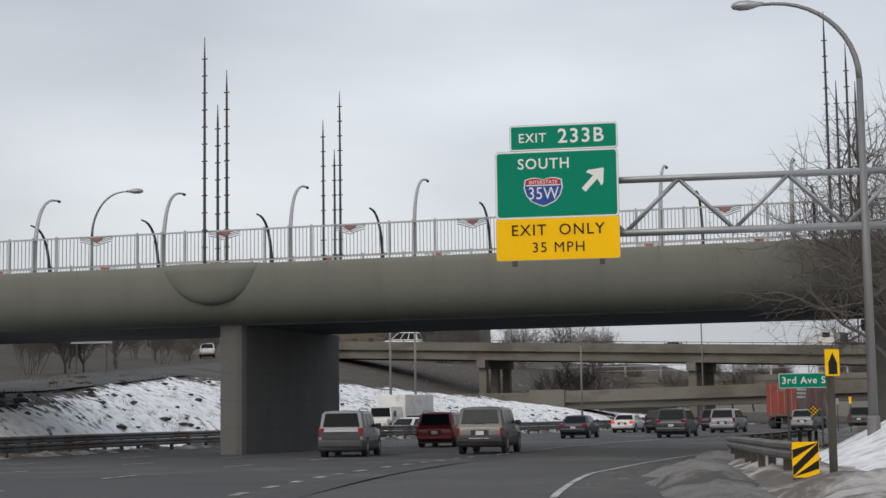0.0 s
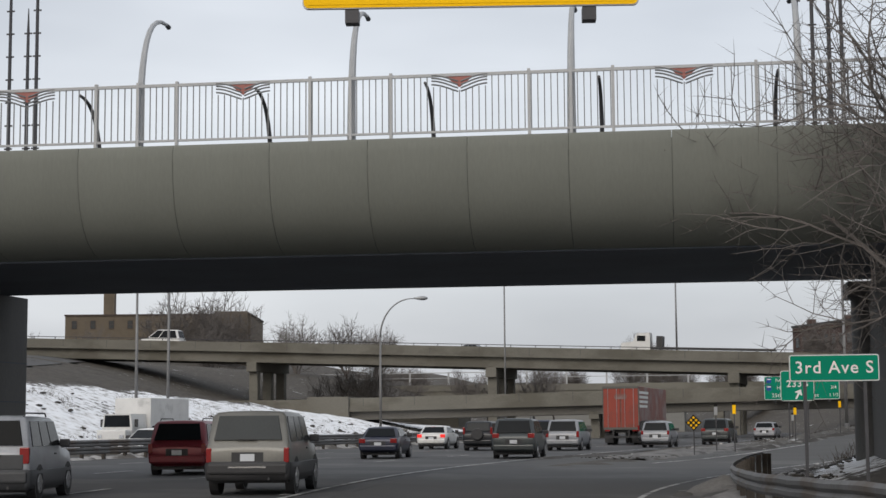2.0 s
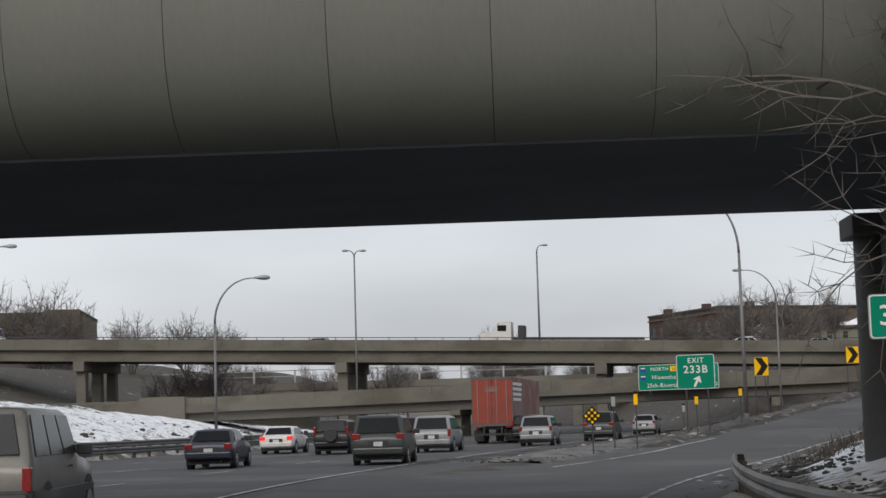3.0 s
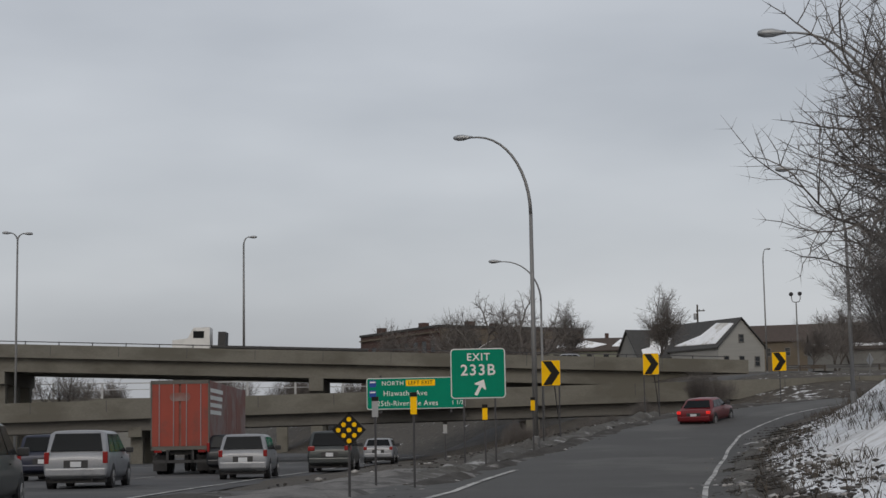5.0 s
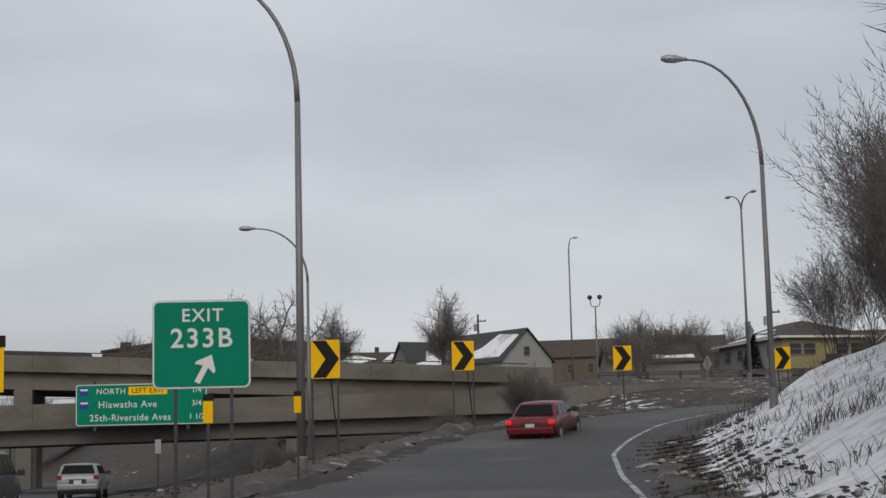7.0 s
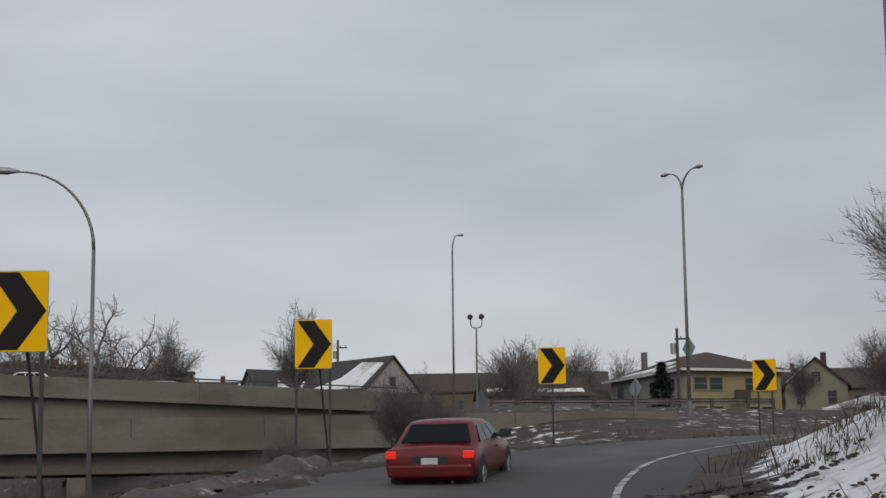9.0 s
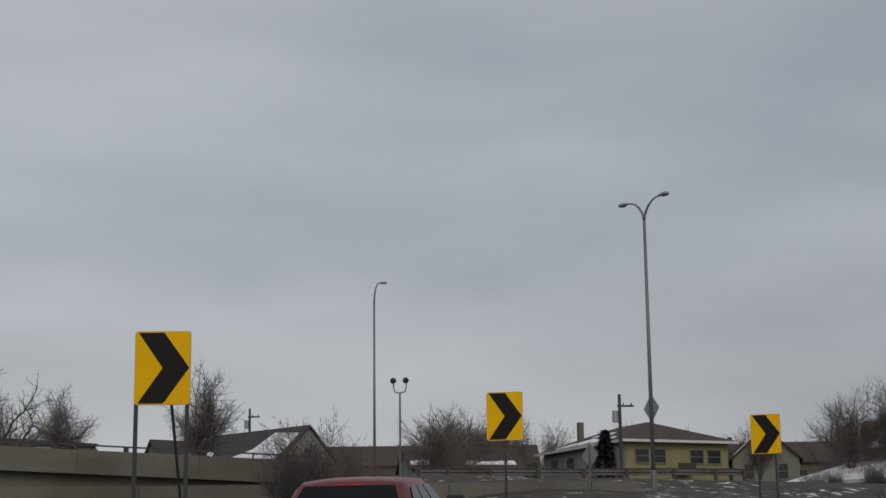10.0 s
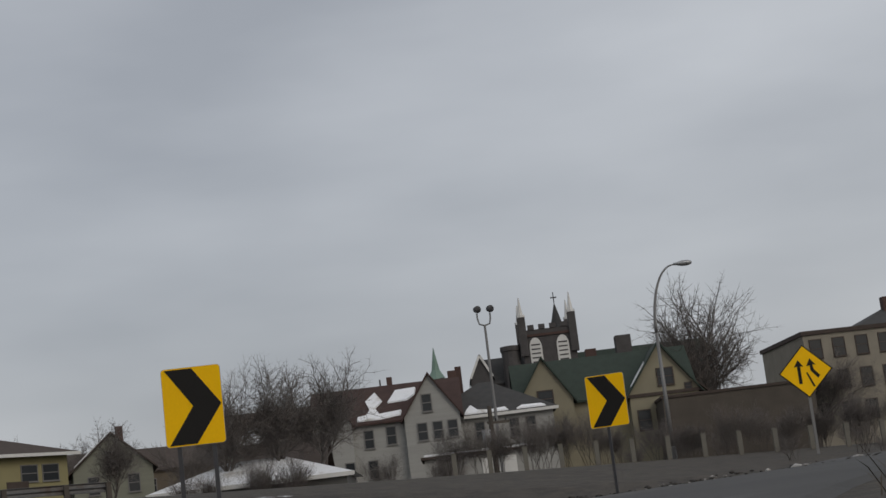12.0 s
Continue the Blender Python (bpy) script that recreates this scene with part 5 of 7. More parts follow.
def delivery_truck(at):
    """A white box truck, built nose to the front."""
    th = thing("delivery_truck", "white box truck coming the other way", "truck", "oncoming traffic", at=at)
    part("box_body", boxes((-1.2, 1.2, -3.6, 1.2, 0.95, 3.2), bevel=0.04), WHITE_CAR, th)
    part("cab", prism(bmesh.new(), [(-0.98, 0.55), (0.98, 0.55), (0.98, 1.5), (0.88, 2.25), (-0.88, 2.25), (-0.98, 1.5)], 1.25, 3.0), WHITE_CAR, th)
    part("hood", boxes((-0.95, 0.95, 3.0, 3.7, 0.55, 1.35), bevel=0.1), WHITE_CAR, th)
    part("windscreen", quad_panel([(0.86, 3.0, 1.5), (-0.86, 3.0, 1.5), (-0.8, 3.0, 2.18), (0.8, 3.0, 2.18)], (0, 1, 0.1)), GLASS, th)
    part("frame", boxes((-0.45, 0.45, -3.5, 3.2, 0.6, 0.95)), TRIM, th)
    part("bumper", boxes((-1.0, 1.0, 3.66, 3.8, 0.4, 0.62), bevel=0.03), TRIM, th)
    for s in (-1, 1):
        for yy in (-2.2, 2.6):
            wheel(th, s * 0.95, yy, 0.42, s)
        part("headlamp", boxes((s * 0.7 - 0.14, s * 0.7 + 0.14, 3.69, 3.73, 0.85, 1.05), bevel=0.015), CHROME, th)
        part("mirror", boxes((s * 1.12 - 0.1, s * 1.12 + 0.1, 2.7, 2.8, 1.5, 1.95), bevel=0.02), TRIM, th)


delivery_truck(on_road(-24.6, 124.0, 197))


def far_truck():
    x, y = along((-4, 220), (math.cos(radians(UD)), math.sin(radians(UD))), 24, 5.5)
    th = thing("flatbed_truck", "white flatbed truck crossing the high bridge", "truck", "bridge traffic", at=pose(x, y, 8.75, 0, 2.15, UD))
    part("cab", prism(bmesh.new(), [(-8.6, 0.7), (-8.6, 1.7), (-7.2, 1.9), (-6.7, 2.9), (-5.2, 3.0), (-5.1, 0.7)], -1.15, 1.15), WHITE_CAR, th)
    part("side_window", boxes((-6.7, -5.7, -1.17, 1.17, 1.95, 2.6)), GLASS, th)
    part("bed", boxes((-5.0, 9.5, -1.2, 1.2, 1.1, 1.3)), TRIM, th)
    part("headboard", boxes((-4.4, -3.7, -1.1, 1.1, 1.3, 2.6)), TRIM, th)
    for xx in (-7.6, -3.8, -2.6, 7.4, 8.6):
        for s in (-1, 1):
            part("wheel", tube(bmesh.new(), [(xx, s * 0.95, 0.5), (xx, s * 1.2, 0.5)], 0.5, 14), RUBBER, th)


far_truck()


def bridge_car(A, u, v, z, tilt, mat_, kind="saloon_car", flip=0):
    x, y = along(A, (math.cos(radians(UD)), math.sin(radians(UD))), u, v)
    car("pale saloon car crossing the bridge", "car", kind, pose(x, y, z, 0, tilt, UD + 90 + flip), mat_, 4.7, 1.82, 1.45, 0.97, 0.78, 0.92, SEDAN, group="bridge traffic")


car("white off-road car on the side road", "car", "off_road_car", pose(-63.5, 196.0, land1(-63.5, 196.0) + 0.05, 0, 0, 197), WHITE_CAR, 4.8, 1.9, 1.8, 1.1, 0.82, 1.05, SUV, group="bridge traffic")
bridge_car((-4, 220), 44, 4, 7.85, 0, WHITE_CAR)
bridge_car((-4, 220), 52, 7, 7.6, 0, SILVER)
bridge_car((-4, 220), -4, 7, 9.65, 0, SILVER)
vx, vy = along((-4, 220), (math.cos(radians(UD)), math.sin(radians(UD))), -44.0, 4.0)
car("white passenger van crossing the high bridge", "van", "passenger_van", pose(vx, vy, 11.15, 0, 2.15, UD) @ pose(0, 0, 0, 0, 0, 90), WHITE_CAR, 5.8, 2.0, 2.5, 1.35, 0.86, 1.25, VAN, group="bridge traffic")


# ---- houses beyond the ramp ----
SIDING_WHITE = mat("white painted siding", (0.30, 0.30, 0.285), 0.75, vary=0.12, scale=0.6, fine=10, bump=0.15, streak=(0.3, 0.3, 6))
SIDING_YELLOW = mat("pale yellow stucco", (0.25, 0.225, 0.115), 0.85, vary=0.1, scale=0.7, fine=20)
SIDING_CREAM = mat("cream stucco", (0.225, 0.205, 0.145), 0.85, vary=0.12, scale=0.7, fine=20)
SIDING_GREEN = mat("grey green siding", (0.185, 0.19, 0.15), 0.8, vary=0.12, scale=0.8, streak=(0.3, 0.3, 6))
SIDING_GREY = mat("pale grey siding", (0.20, 0.20, 0.19), 0.8, vary=0.12, scale=0.8, streak=(0.3, 0.3, 6))
BRICK_DARK = mat("dark brown brick", (0.075, 0.045, 0.038), 0.9, vary=0.25, scale=0.8, fine=12)
BRICK_TAN = mat("tan brick", (0.12, 0.098, 0.072), 0.9, vary=0.2, scale=0.8, fine=12)
STONE_DARK = mat("dark tower stone", (0.066, 0.062, 0.062), 0.9, vary=0.3, scale=1.0, fine=8)
BRICK_PALE = mat("pale tan brick", (0.235, 0.215, 0.175), 0.9, vary=0.18, scale=0.8, fine=12)
BRICK_DEEP = mat("deep brown brick", (0.075, 0.064, 0.053), 0.9, vary=0.25, scale=0.8, fine=12)
ROOF_RED = mat("red brown shingles", (0.052, 0.030, 0.026), 0.9, vary=0.25, scale=2.0, fine=20)
ROOF_GREY = mat("dark grey shingles", (0.05, 0.05, 0.05), 0.9, vary=0.25, scale=2.0, fine=20)
ROOF_GREEN = mat("green shingles", (0.030, 0.044, 0.035), 0.9, vary=0.2, scale=2.0, fine=20)
ROOF_BROWN = mat("brown shingles", (0.06, 0.045, 0.038), 0.9, vary=0.25, scale=2.0, fine=20)
TRIM_WHITE = mat("white trim", (0.6, 0.6, 0.58), 0.6, vary=0.08)
WINDOW_WOOD = mat("grey window frame", (0.16, 0.155, 0.15), 0.7, vary=0.12)
PANE = mat("window pane", (0.016, 0.019, 0.022), 0.25, vary=0.15, bump=0)
COPPER = mat("verdigris copper", (0.16, 0.24, 0.20), 0.7, vary=0.15)


def window(parent, x, y, z, w, h, face, frame_mat=None):
    """A window on a wall that looks along face: '-y', '+x' or '-x'."""
    th = part("window", boxes((-w / 2 - 0.07, w / 2 + 0.07, -0.05, 0.02, -h / 2 - 0.07, -h / 2), (-w / 2 - 0.07, w / 2 + 0.07, -0.05, 0.02, h / 2, h / 2 + 0.07), (-w / 2 - 0.07, -w / 2, -0.05, 0.02, -h / 2, h / 2), (w / 2, w / 2 + 0.07, -0.05, 0.02, -h / 2, h / 2), (-w / 2, w / 2, -0.03, 0.02, -0.03, 0.03)), frame_mat or TRIM_WHITE, parent)
    th.matrix_basis = pose(x, y, z, 0, 0, {"-y": 0, "+x": 90, "-x": -90}[face])
    part("pane", boxes((-w / 2, w / 2, -0.015, 0.01, -h / 2, h / 2)), PANE, th)
    part("sill", boxes((-w / 2 - 0.1, w / 2 + 0.1, -0.09, 0.0, -h / 2 - 0.12, -h / 2 - 0.07)), frame_mat or TRIM_WHITE, th)


def gable_body(parent, x0, x1, y0, y1, z0, eave, peak, along_x, wall, roof, over=0.35):
    """Walls up to the eaves with two gables, and a roof of two slabs."""
    z0 -= 4.0
    bm = bmesh.new()
    if along_x:
        ym = (y0 + y1) / 2
        extrude_profile(bm, [(y0, z0), (y1, z0), (y1, eave), (ym, peak), (y0, eave)], x0, x1)
    else:
        xm = (x0 + x1) / 2
        prism(bm, [(x0, z0), (x1, z0), (x1, eave), (xm, peak), (x0, eave)], y0, y1)
    part("wall", bm, wall, parent)
    t = 0.16
    if along_x:
        half, ym = (y1 - y0) / 2, (y0 + y1) / 2
        sl = (peak - eave) / half
        for s in (-1, 1):
            yo = ym + s * (half + over)
            zo = eave - sl * over
            bm = bmesh.new()
            extrude_profile(bm, [(ym, peak + 0.02), (yo, zo + 0.02), (yo, zo + t), (ym, peak + t + 0.05)], x0 - over, x1 + over)
            part("roof", bm, roof, parent)
    else:
        half, xm = (x1 - x0) / 2, (x0 + x1) / 2
        sl = (peak - eave) / half
        for s in (-1, 1):
            xo = xm + s * (half + over)
            zo = eave - sl * over
            prism_bm = bmesh.new()
            prism(prism_bm, [(xm, peak + 0.02), (xo, zo + 0.02), (xo, zo + t), (xm, peak + t + 0.05)], y0 - over, y1 + over)
            part("roof", prism_bm, roof, parent)


def roof_snow(parent, outline, z_of, name="roof_snow"):
    """A patch of snow lying on a slope: an outline of (x, y) in the house's own frame."""
    bm = bmesh.new()
    a = [bm.verts.new((x, y, z_of(x, y) + 0.03)) for x, y in outline]
    b = [bm.verts.new((x * 0.98 + 0.02 * outline[0][0], y, z_of(x, y) + 0.14)) for x, y in outline]
    bm.faces.new(b)
    bm.faces.new(a[::-1])
    for i in range(len(a)):
        j = (i + 1) % len(a)
        bm.faces.new((a[i], a[j], b[j], b[i]))
    bmesh.ops.recalc_face_normals(bm, faces=bm.faces)
    part(name, bm, SNOW, parent, "patch of old snow")


def hip_roof(parent, x0, x1, y0, y1, eave, peak, over, roof):
    bm = bmesh.new()
    d = (y1 - y0) / 2 + over
    a = [bm.verts.new(p) for p in ((x0 - over, y0 - over, eave), (x1 + over, y0 - over, eave), (x1 + over, y1 + over, eave), (x0 - over, y1 + over, eave))]
    r = [bm.verts.new(((x0 - over) + d * 1.1, (y0 + y1) / 2, peak)), bm.verts.new(((x1 + over) - d * 1.1, (y0 + y1) / 2, peak))]
    bm.faces.new((a[0], a[1], r[1], r[0]))
    bm.faces.new((a[1], a[2], r[1]))
    bm.faces.new((a[2], a[3], r[0], r[1]))
    bm.faces.new((a[3], a[0], r[0]))
    bm.faces.new(a[::-1])
    part("roof", bm, roof, parent)
    part("fascia_board", boxes((x0 - over, x1 + over, y0 - over - 0.03, y0 - over, eave - 0.2, eave + 0.02)), TRIM_WHITE, parent)


def white_house():
    th = thing("house", "white two-storey house with a snow-patched red-brown roof", "house", "houses", at=pose(128.31, 216.55, 8.5, 0, 0, -55))
    gable_body(th, -5.2, 5.1, 0.5, 8.5, 0, 4.3, 7.0, True, SIDING_WHITE, ROOF_RED)
    gable_body(th, 1.25, 5.2, -0.2, 4.5, 0, 4.25, 7.1, False, SIDING_WHITE, ROOF_RED, 0.25)
    gable_body(th, -5.3, -2.5, 0.0, 4.4, 0, 4.25, 6.75, False, SIDING_WHITE, ROOF_RED, 0.2)
    for x, z in ((-4.4, 2.9), (-1.4, 3.1), (0.2, 3.2), (-1.3, 0.95), (-2.9, 0.95)):
        window(th, x, -0.02 if x < -2.5 else 0.48, z, 0.6, 1.2, "-y", WINDOW_WOOD)
    for x in (2.45, 3.55, 4.6):
        window(th, x, -0.22, 3.15, 0.62, 1.15, "-y", WINDOW_WOOD)
    window(th, 2.95, -0.22, 5.15, 0.62, 1.15, "-y", WINDOW_WOOD)
    window(th, 4.4, -0.22, 1.0, 0.62, 1.15, "-y", WINDOW_WOOD)
    window(th, -3.75, -0.02, 5.2, 0.6, 0.95, "-y", WINDOW_WOOD)
    sl = lambda x, y: 4.3 + 2.7 / 4 * (y - 0.5) + 0.17
    roof_snow(th, [(-2.1, 0.35), (-0.5, 0.35), (1.0, 0.6), (1.1, 1.1), (-0.5, 0.9), (-0.8, 1.7), (-0.3, 2.5), (-0.8, 3.6), (-1.5, 2.6), (-1.2, 1.5), (-1.5, 0.9), (-2.1, 0.8)], sl)
    roof_snow(th, [(0.1, 2.2), (1.5, 2.3), (2.1, 2.9), (2.2, 3.7), (0.7, 3.6)], sl)
    part("chimney", boxes((0.1, 0.5, 4.6, 5.0, 6.8, 7.8)), BRICK_DARK, th)
    part("vent_pipe", tube(bmesh.new(), [(-0.4, 4.8, 6.8), (-0.4, 4.8, 7.7)], 0.06, 8), DARK_STEEL, th)
    back = thing("house", "dark-roofed house with snow behind the white house", "house", "houses", at=pose(126.0, 224.2, 8.6, 0, 0, -55))
    gable_body(back, -4.2, 1.6, 0, 7, 0, 3.4, 6.2, True, SIDING_GREY, ROOF_BROWN)
    roof_snow(back, [(-3.8, 0.2), (-1.8, 0.2), (-1.3, 1.0), (-2.2, 1.8), (-3.2, 1.0)], lambda x, y: 3.4 + 0.8 * y + 0.18)


def dark_roof_house():
    th = thing("house", "white house with a dark grey roof and snow at its eaves", "house", "houses", at=pose(133.3, 213.3, 8.4, 0, 0, -55))
    part("wall", boxes((-3.0, 6.4, 0.3, 8, -4, 4.15)), SIDING_WHITE, th)
    hip_roof(th, -3.0, 6.4, 0.3, 8, 4.15, 6.85, 0.4, ROOF_GREY)
    for x in (1.0, 3.5, 4.7):
        window(th, x, 0.28, 3.0, 0.62, 1.25, "-y", WINDOW_WOOD)
    sl = lambda x, y: 4.15 + 2.7 / 4.25 * (y + 0.1) + 0.03
    roof_snow(th, [(0.0, -0.05), (3.2, -0.05), (3.0, 0.3), (1.9, 0.15), (1.0, 0.3), (0.5, 1.0), (0.2, 0.5)], sl)
    roof_snow(th, [(3.8, -0.05), (5.9, -0.05), (5.6, 0.2), (4.2, 0.25)], sl)
    part("chimney", boxes((-0.9, -0.3, 3.9, 4.5, 6.4, 8.0), bevel=0.03), BRICK_DARK, th)


def green_roof_house():
    th = thing("house", "cream house with a green shingle roof and steep gables", "house", "houses", at=pose(141.15, 211.16, 9.0, 0, 0, -55) @ Matrix.Scale(1.08, 4))
    gable_body(th, -1.8, 10.4, 0.9, 8.5, 0, 4.0, 7.1, True, SIDING_CREAM, ROOF_GREEN)
    gable_body(th, 5.75, 10.6, -0.6, 4.5, 0, 3.75, 7.05, False, SIDING_CREAM, ROOF_GREEN, 0.3)
    gable_body(th, -1.9, 1.9, 0.0, 4.2, 0, 4.1, 7.0, False, SIDING_CREAM, ROOF_GREEN, 0.25)
    window(th, 8.4, -0.62, 4.75, 1.05, 1.1, "-y", ROOF_BROWN)
    window(th, 9.9, -0.62, 3.9, 0.4, 0.4, "-y", ROOF_BROWN)
    window(th, 0.0, -0.02, 4.2, 1.0, 1.1, "-y", ROOF_BROWN)
    for x in (6.6, 7.9, 9.6):
        window(th, x, -0.62, 1.9, 0.8, 1.3, "-y", ROOF_BROWN)
    part("chimney", boxes((3.6, 4.4, 5.0, 5.8, 6.2, 7.9), bevel=0.04), BRICK_DARK, th)
    part("band", boxes((5.6, 10.75, -0.7, -0.6, 3.5, 3.72)), ROOF_BROWN, th)
    sl = lambda x, y: 3.75 + 3.3 / 2.42 * (x - 5.75) + 0.2
    roof_snow(th, [(6.0, -0.5), (7.0, -0.4), (7.2, 0.4), (6.6, 0.9), (6.0, 0.3)], sl)
    shed = thing("garage", "brown-roofed outbuilding beside the cream house", "garage", at=pose(149.6, 204.0, 9.2, 0, 0, -55))
    gable_body(shed, -2.2, 2.2, 0, 6, 0, 3.4, 5.6, False, SIDING_CREAM, ROOF_BROWN)


def church():
    th = thing("church", "dark stone church with a battlemented tower and white pinnacles", "church", at=pose(211.1, 252.95, 8, 0, 0, -55))
    part("tower", boxes((-3.4, 3.4, 0, 7, 0, 21.3), bevel=0.1), STONE_DARK, th)
    part("string_course", boxes((-3.55, 3.55, -0.15, 7.15, 20.4, 20.7)), BRICK_DARK, th)
    for x in (-3.2, 3.2):
        for y in (0.1, 6.9):
            part("corner_turret", boxes((x - 0.5, x + 0.5, y - 0.5, y + 0.5, 18.0, 23.0), bevel=0.05), STONE_DARK, th)
            pin = part("pinnacle", tube(bmesh.new(), [(0, 0, 0), (0, 0, 0.3), (0, 0, 0.35), (0, 0, 2.6)], [0.55, 0.55, 0.34, 0.05], 8), TRIM_WHITE, th, "white pinnacle")
            pin.matrix_basis = pose(x, y, 23.0)
    for k in range(4):
        part("merlon", boxes((-2.5 + 1.4 * k, -1.7 + 1.4 * k, -0.1, 0.5, 21.3, 21.9)), STONE_DARK, th)
    sp = part("spirelet", tube(bmesh.new(), [(0, 0, 0), (0, 0, 3.4)], [0.95, 0.08], 8), ROOF_GREY, th)
    sp.matrix_basis = pose(1.5, 3.5, 21.3)
    part("finial", tube(bmesh.new(), [(1.5, 3.5, 24.6), (1.5, 3.5, 26.3)], 0.06, 6), DARK_STEEL, th)
    part("cross_arm", boxes((1.1, 1.9, 3.44, 3.56, 25.5, 25.65)), DARK_STEEL, th)
    for x in (-1.75, 1.7):
        pts = [(-0.78, -1.75), (0.78, -1.75)] + [(0.78 * math.cos(a), 0.55 + 1.2 * math.sin(a)) for a in np.linspace(0, math.pi, 9)]
        w = part("belfry_window", prism(bmesh.new(), pts, -0.12, 0.0), TRIM_WHITE, th, "arched white louvred window")
        w.matrix_basis = pose(x, 0, 18.5)
        for k in range(5):
            part("louvre", boxes((-0.56, 0.56, -0.16, -0.11, -1.45 + 0.55 * k, -1.28 + 0.55 * k)), STONE_DARK, w)
    gable_body(th, 3.4, 20, 2, 14, 0, 12.0, 18.4, True, STONE_DARK, ROOF_GREEN, 0.5)
    part("chimney", boxes((8.6, 10.6, 2.5, 4.5, 13, 19.6), bevel=0.05), STONE_DARK, th)
    part("turret", tube(bmesh.new(), [(-4.95, 1.0, 0), (-4.95, 1.0, 18.9), (-4.95, 1.0, 19.0), (-4.95, 1.0, 19.6)], [1.2, 1.2, 1.32, 1.32], 14), STONE_DARK, th)
    gable_body(th, -10.4, -7.6, 0, 8, 0, 16.0, 18.8, False, STONE_DARK, ROOF_GREY, 0.2)
    gable_body(th, -8.8, -3.4, 1.5, 9, 0, 15.2, 18.6, True, STONE_DARK, ROOF_GREY, 0.2)
    for s in (-1, 1):
        cop = part("parapet_coping", boxes((-0.14, 0.14, -0.25, 0.0, 0.0, 3.15)), TRIM_WHITE, th, "snow along the gable coping")
        cop.matrix_basis = pose(-9.0, -0.02, 18.85) @ pose(0, 0, 0, 0, 180 - s * 26.5, 0)
    part("chimney", boxes((-12.3, -11.5, 2, 3, 14, 18.0)), BRICK_DARK, th)
    far = thing("spire", "slim green copper spire behind the houses", "spire", at=pose(215.7, 274.3, 8, 0, 0, -55))
    part("tower", boxes((-1.1, 1.1, -1.1, 1.1, 0, 18.2), bevel=0.1), STONE_DARK, far)
    part("cone", tube(bmesh.new(), [(0, 0, 18.1), (0, 0, 18.4), (0, 0, 19.4), (0, 0, 22.5)], [1.3, 1.1, 0.55, 0.03], 8), COPPER, far)


def flat_shed():
    th = thing("garage", "low white flat-roofed garage with snow on its roof", "garage", at=pose(118.65, 206.7, 7.3, 0, 0, -55))
    part("wall", boxes((0.1, 6.8, 0, 4, -3, 1.6)), SIDING_WHITE, th)
    part("roof", boxes((-0.1, 7.1, -0.3, 4.3, 1.6, 1.76)), ROOF_BROWN, th)
    part("snow", boxes((0.1, 6.9, -0.2, 4.1, 1.76, 1.9), bevel=0.04), SNOW, th, "sheet of snow")
    part("door", boxes((3.6, 5.8, -0.03, 0.02, -0.3, 1.3)), TRIM_WHITE, th)


def apartment_block(x, y, z, turn, w, d, h, floors, bays, wall, label):
    th = thing("apartment_building", label, "building", "apartment blocks", at=pose(x, y, z, 0, 0, turn))
    part("wall", boxes((0, w, 0, d, -4, h)), wall, th)
    part("parapet", boxes((-0.15, w + 0.15, -0.15, d + 0.15, h, h + 0.35)), ROOF_BROWN, th)
    for f in range(floors):
        zz = h * (f + 0.55) / floors
        for b in range(bays):
            window(th, w * (b + 0.5) / bays, -0.02, zz, 0.95, 1.5, "-y", ROOF_BROWN)
    return th


white_house()
dark_roof_house()
green_roof_house()
church()
flat_shed()
blk = apartment_block(164.78, 199.98, 9.2, -49, 18, 12, 8.1, 3, 9, BRICK_PALE, "tan brick apartment block with dark windows")
hip_roof(blk, 5.5, 16.0, 2.5, 10.0, 8.45, 10.4, 0.2, ROOF_GREY)
part("chimney", boxes((9.6, 10.4, 5.6, 6.4, 9.6, 11.4)), BRICK_DARK, blk)
low = thing("warehouse", "long low deep brown brick building behind the posts", "building", at=pose(141.9, 201.8, 8.85, 0, 0, -55))
part("wall", boxes((0, 11, 0, 6, -4, 3.3)), BRICK_DEEP, low)
part("parapet", boxes((-0.1, 11.1, -0.1, 6.1, 3.3, 3.5)), ROOF_BROWN, low)


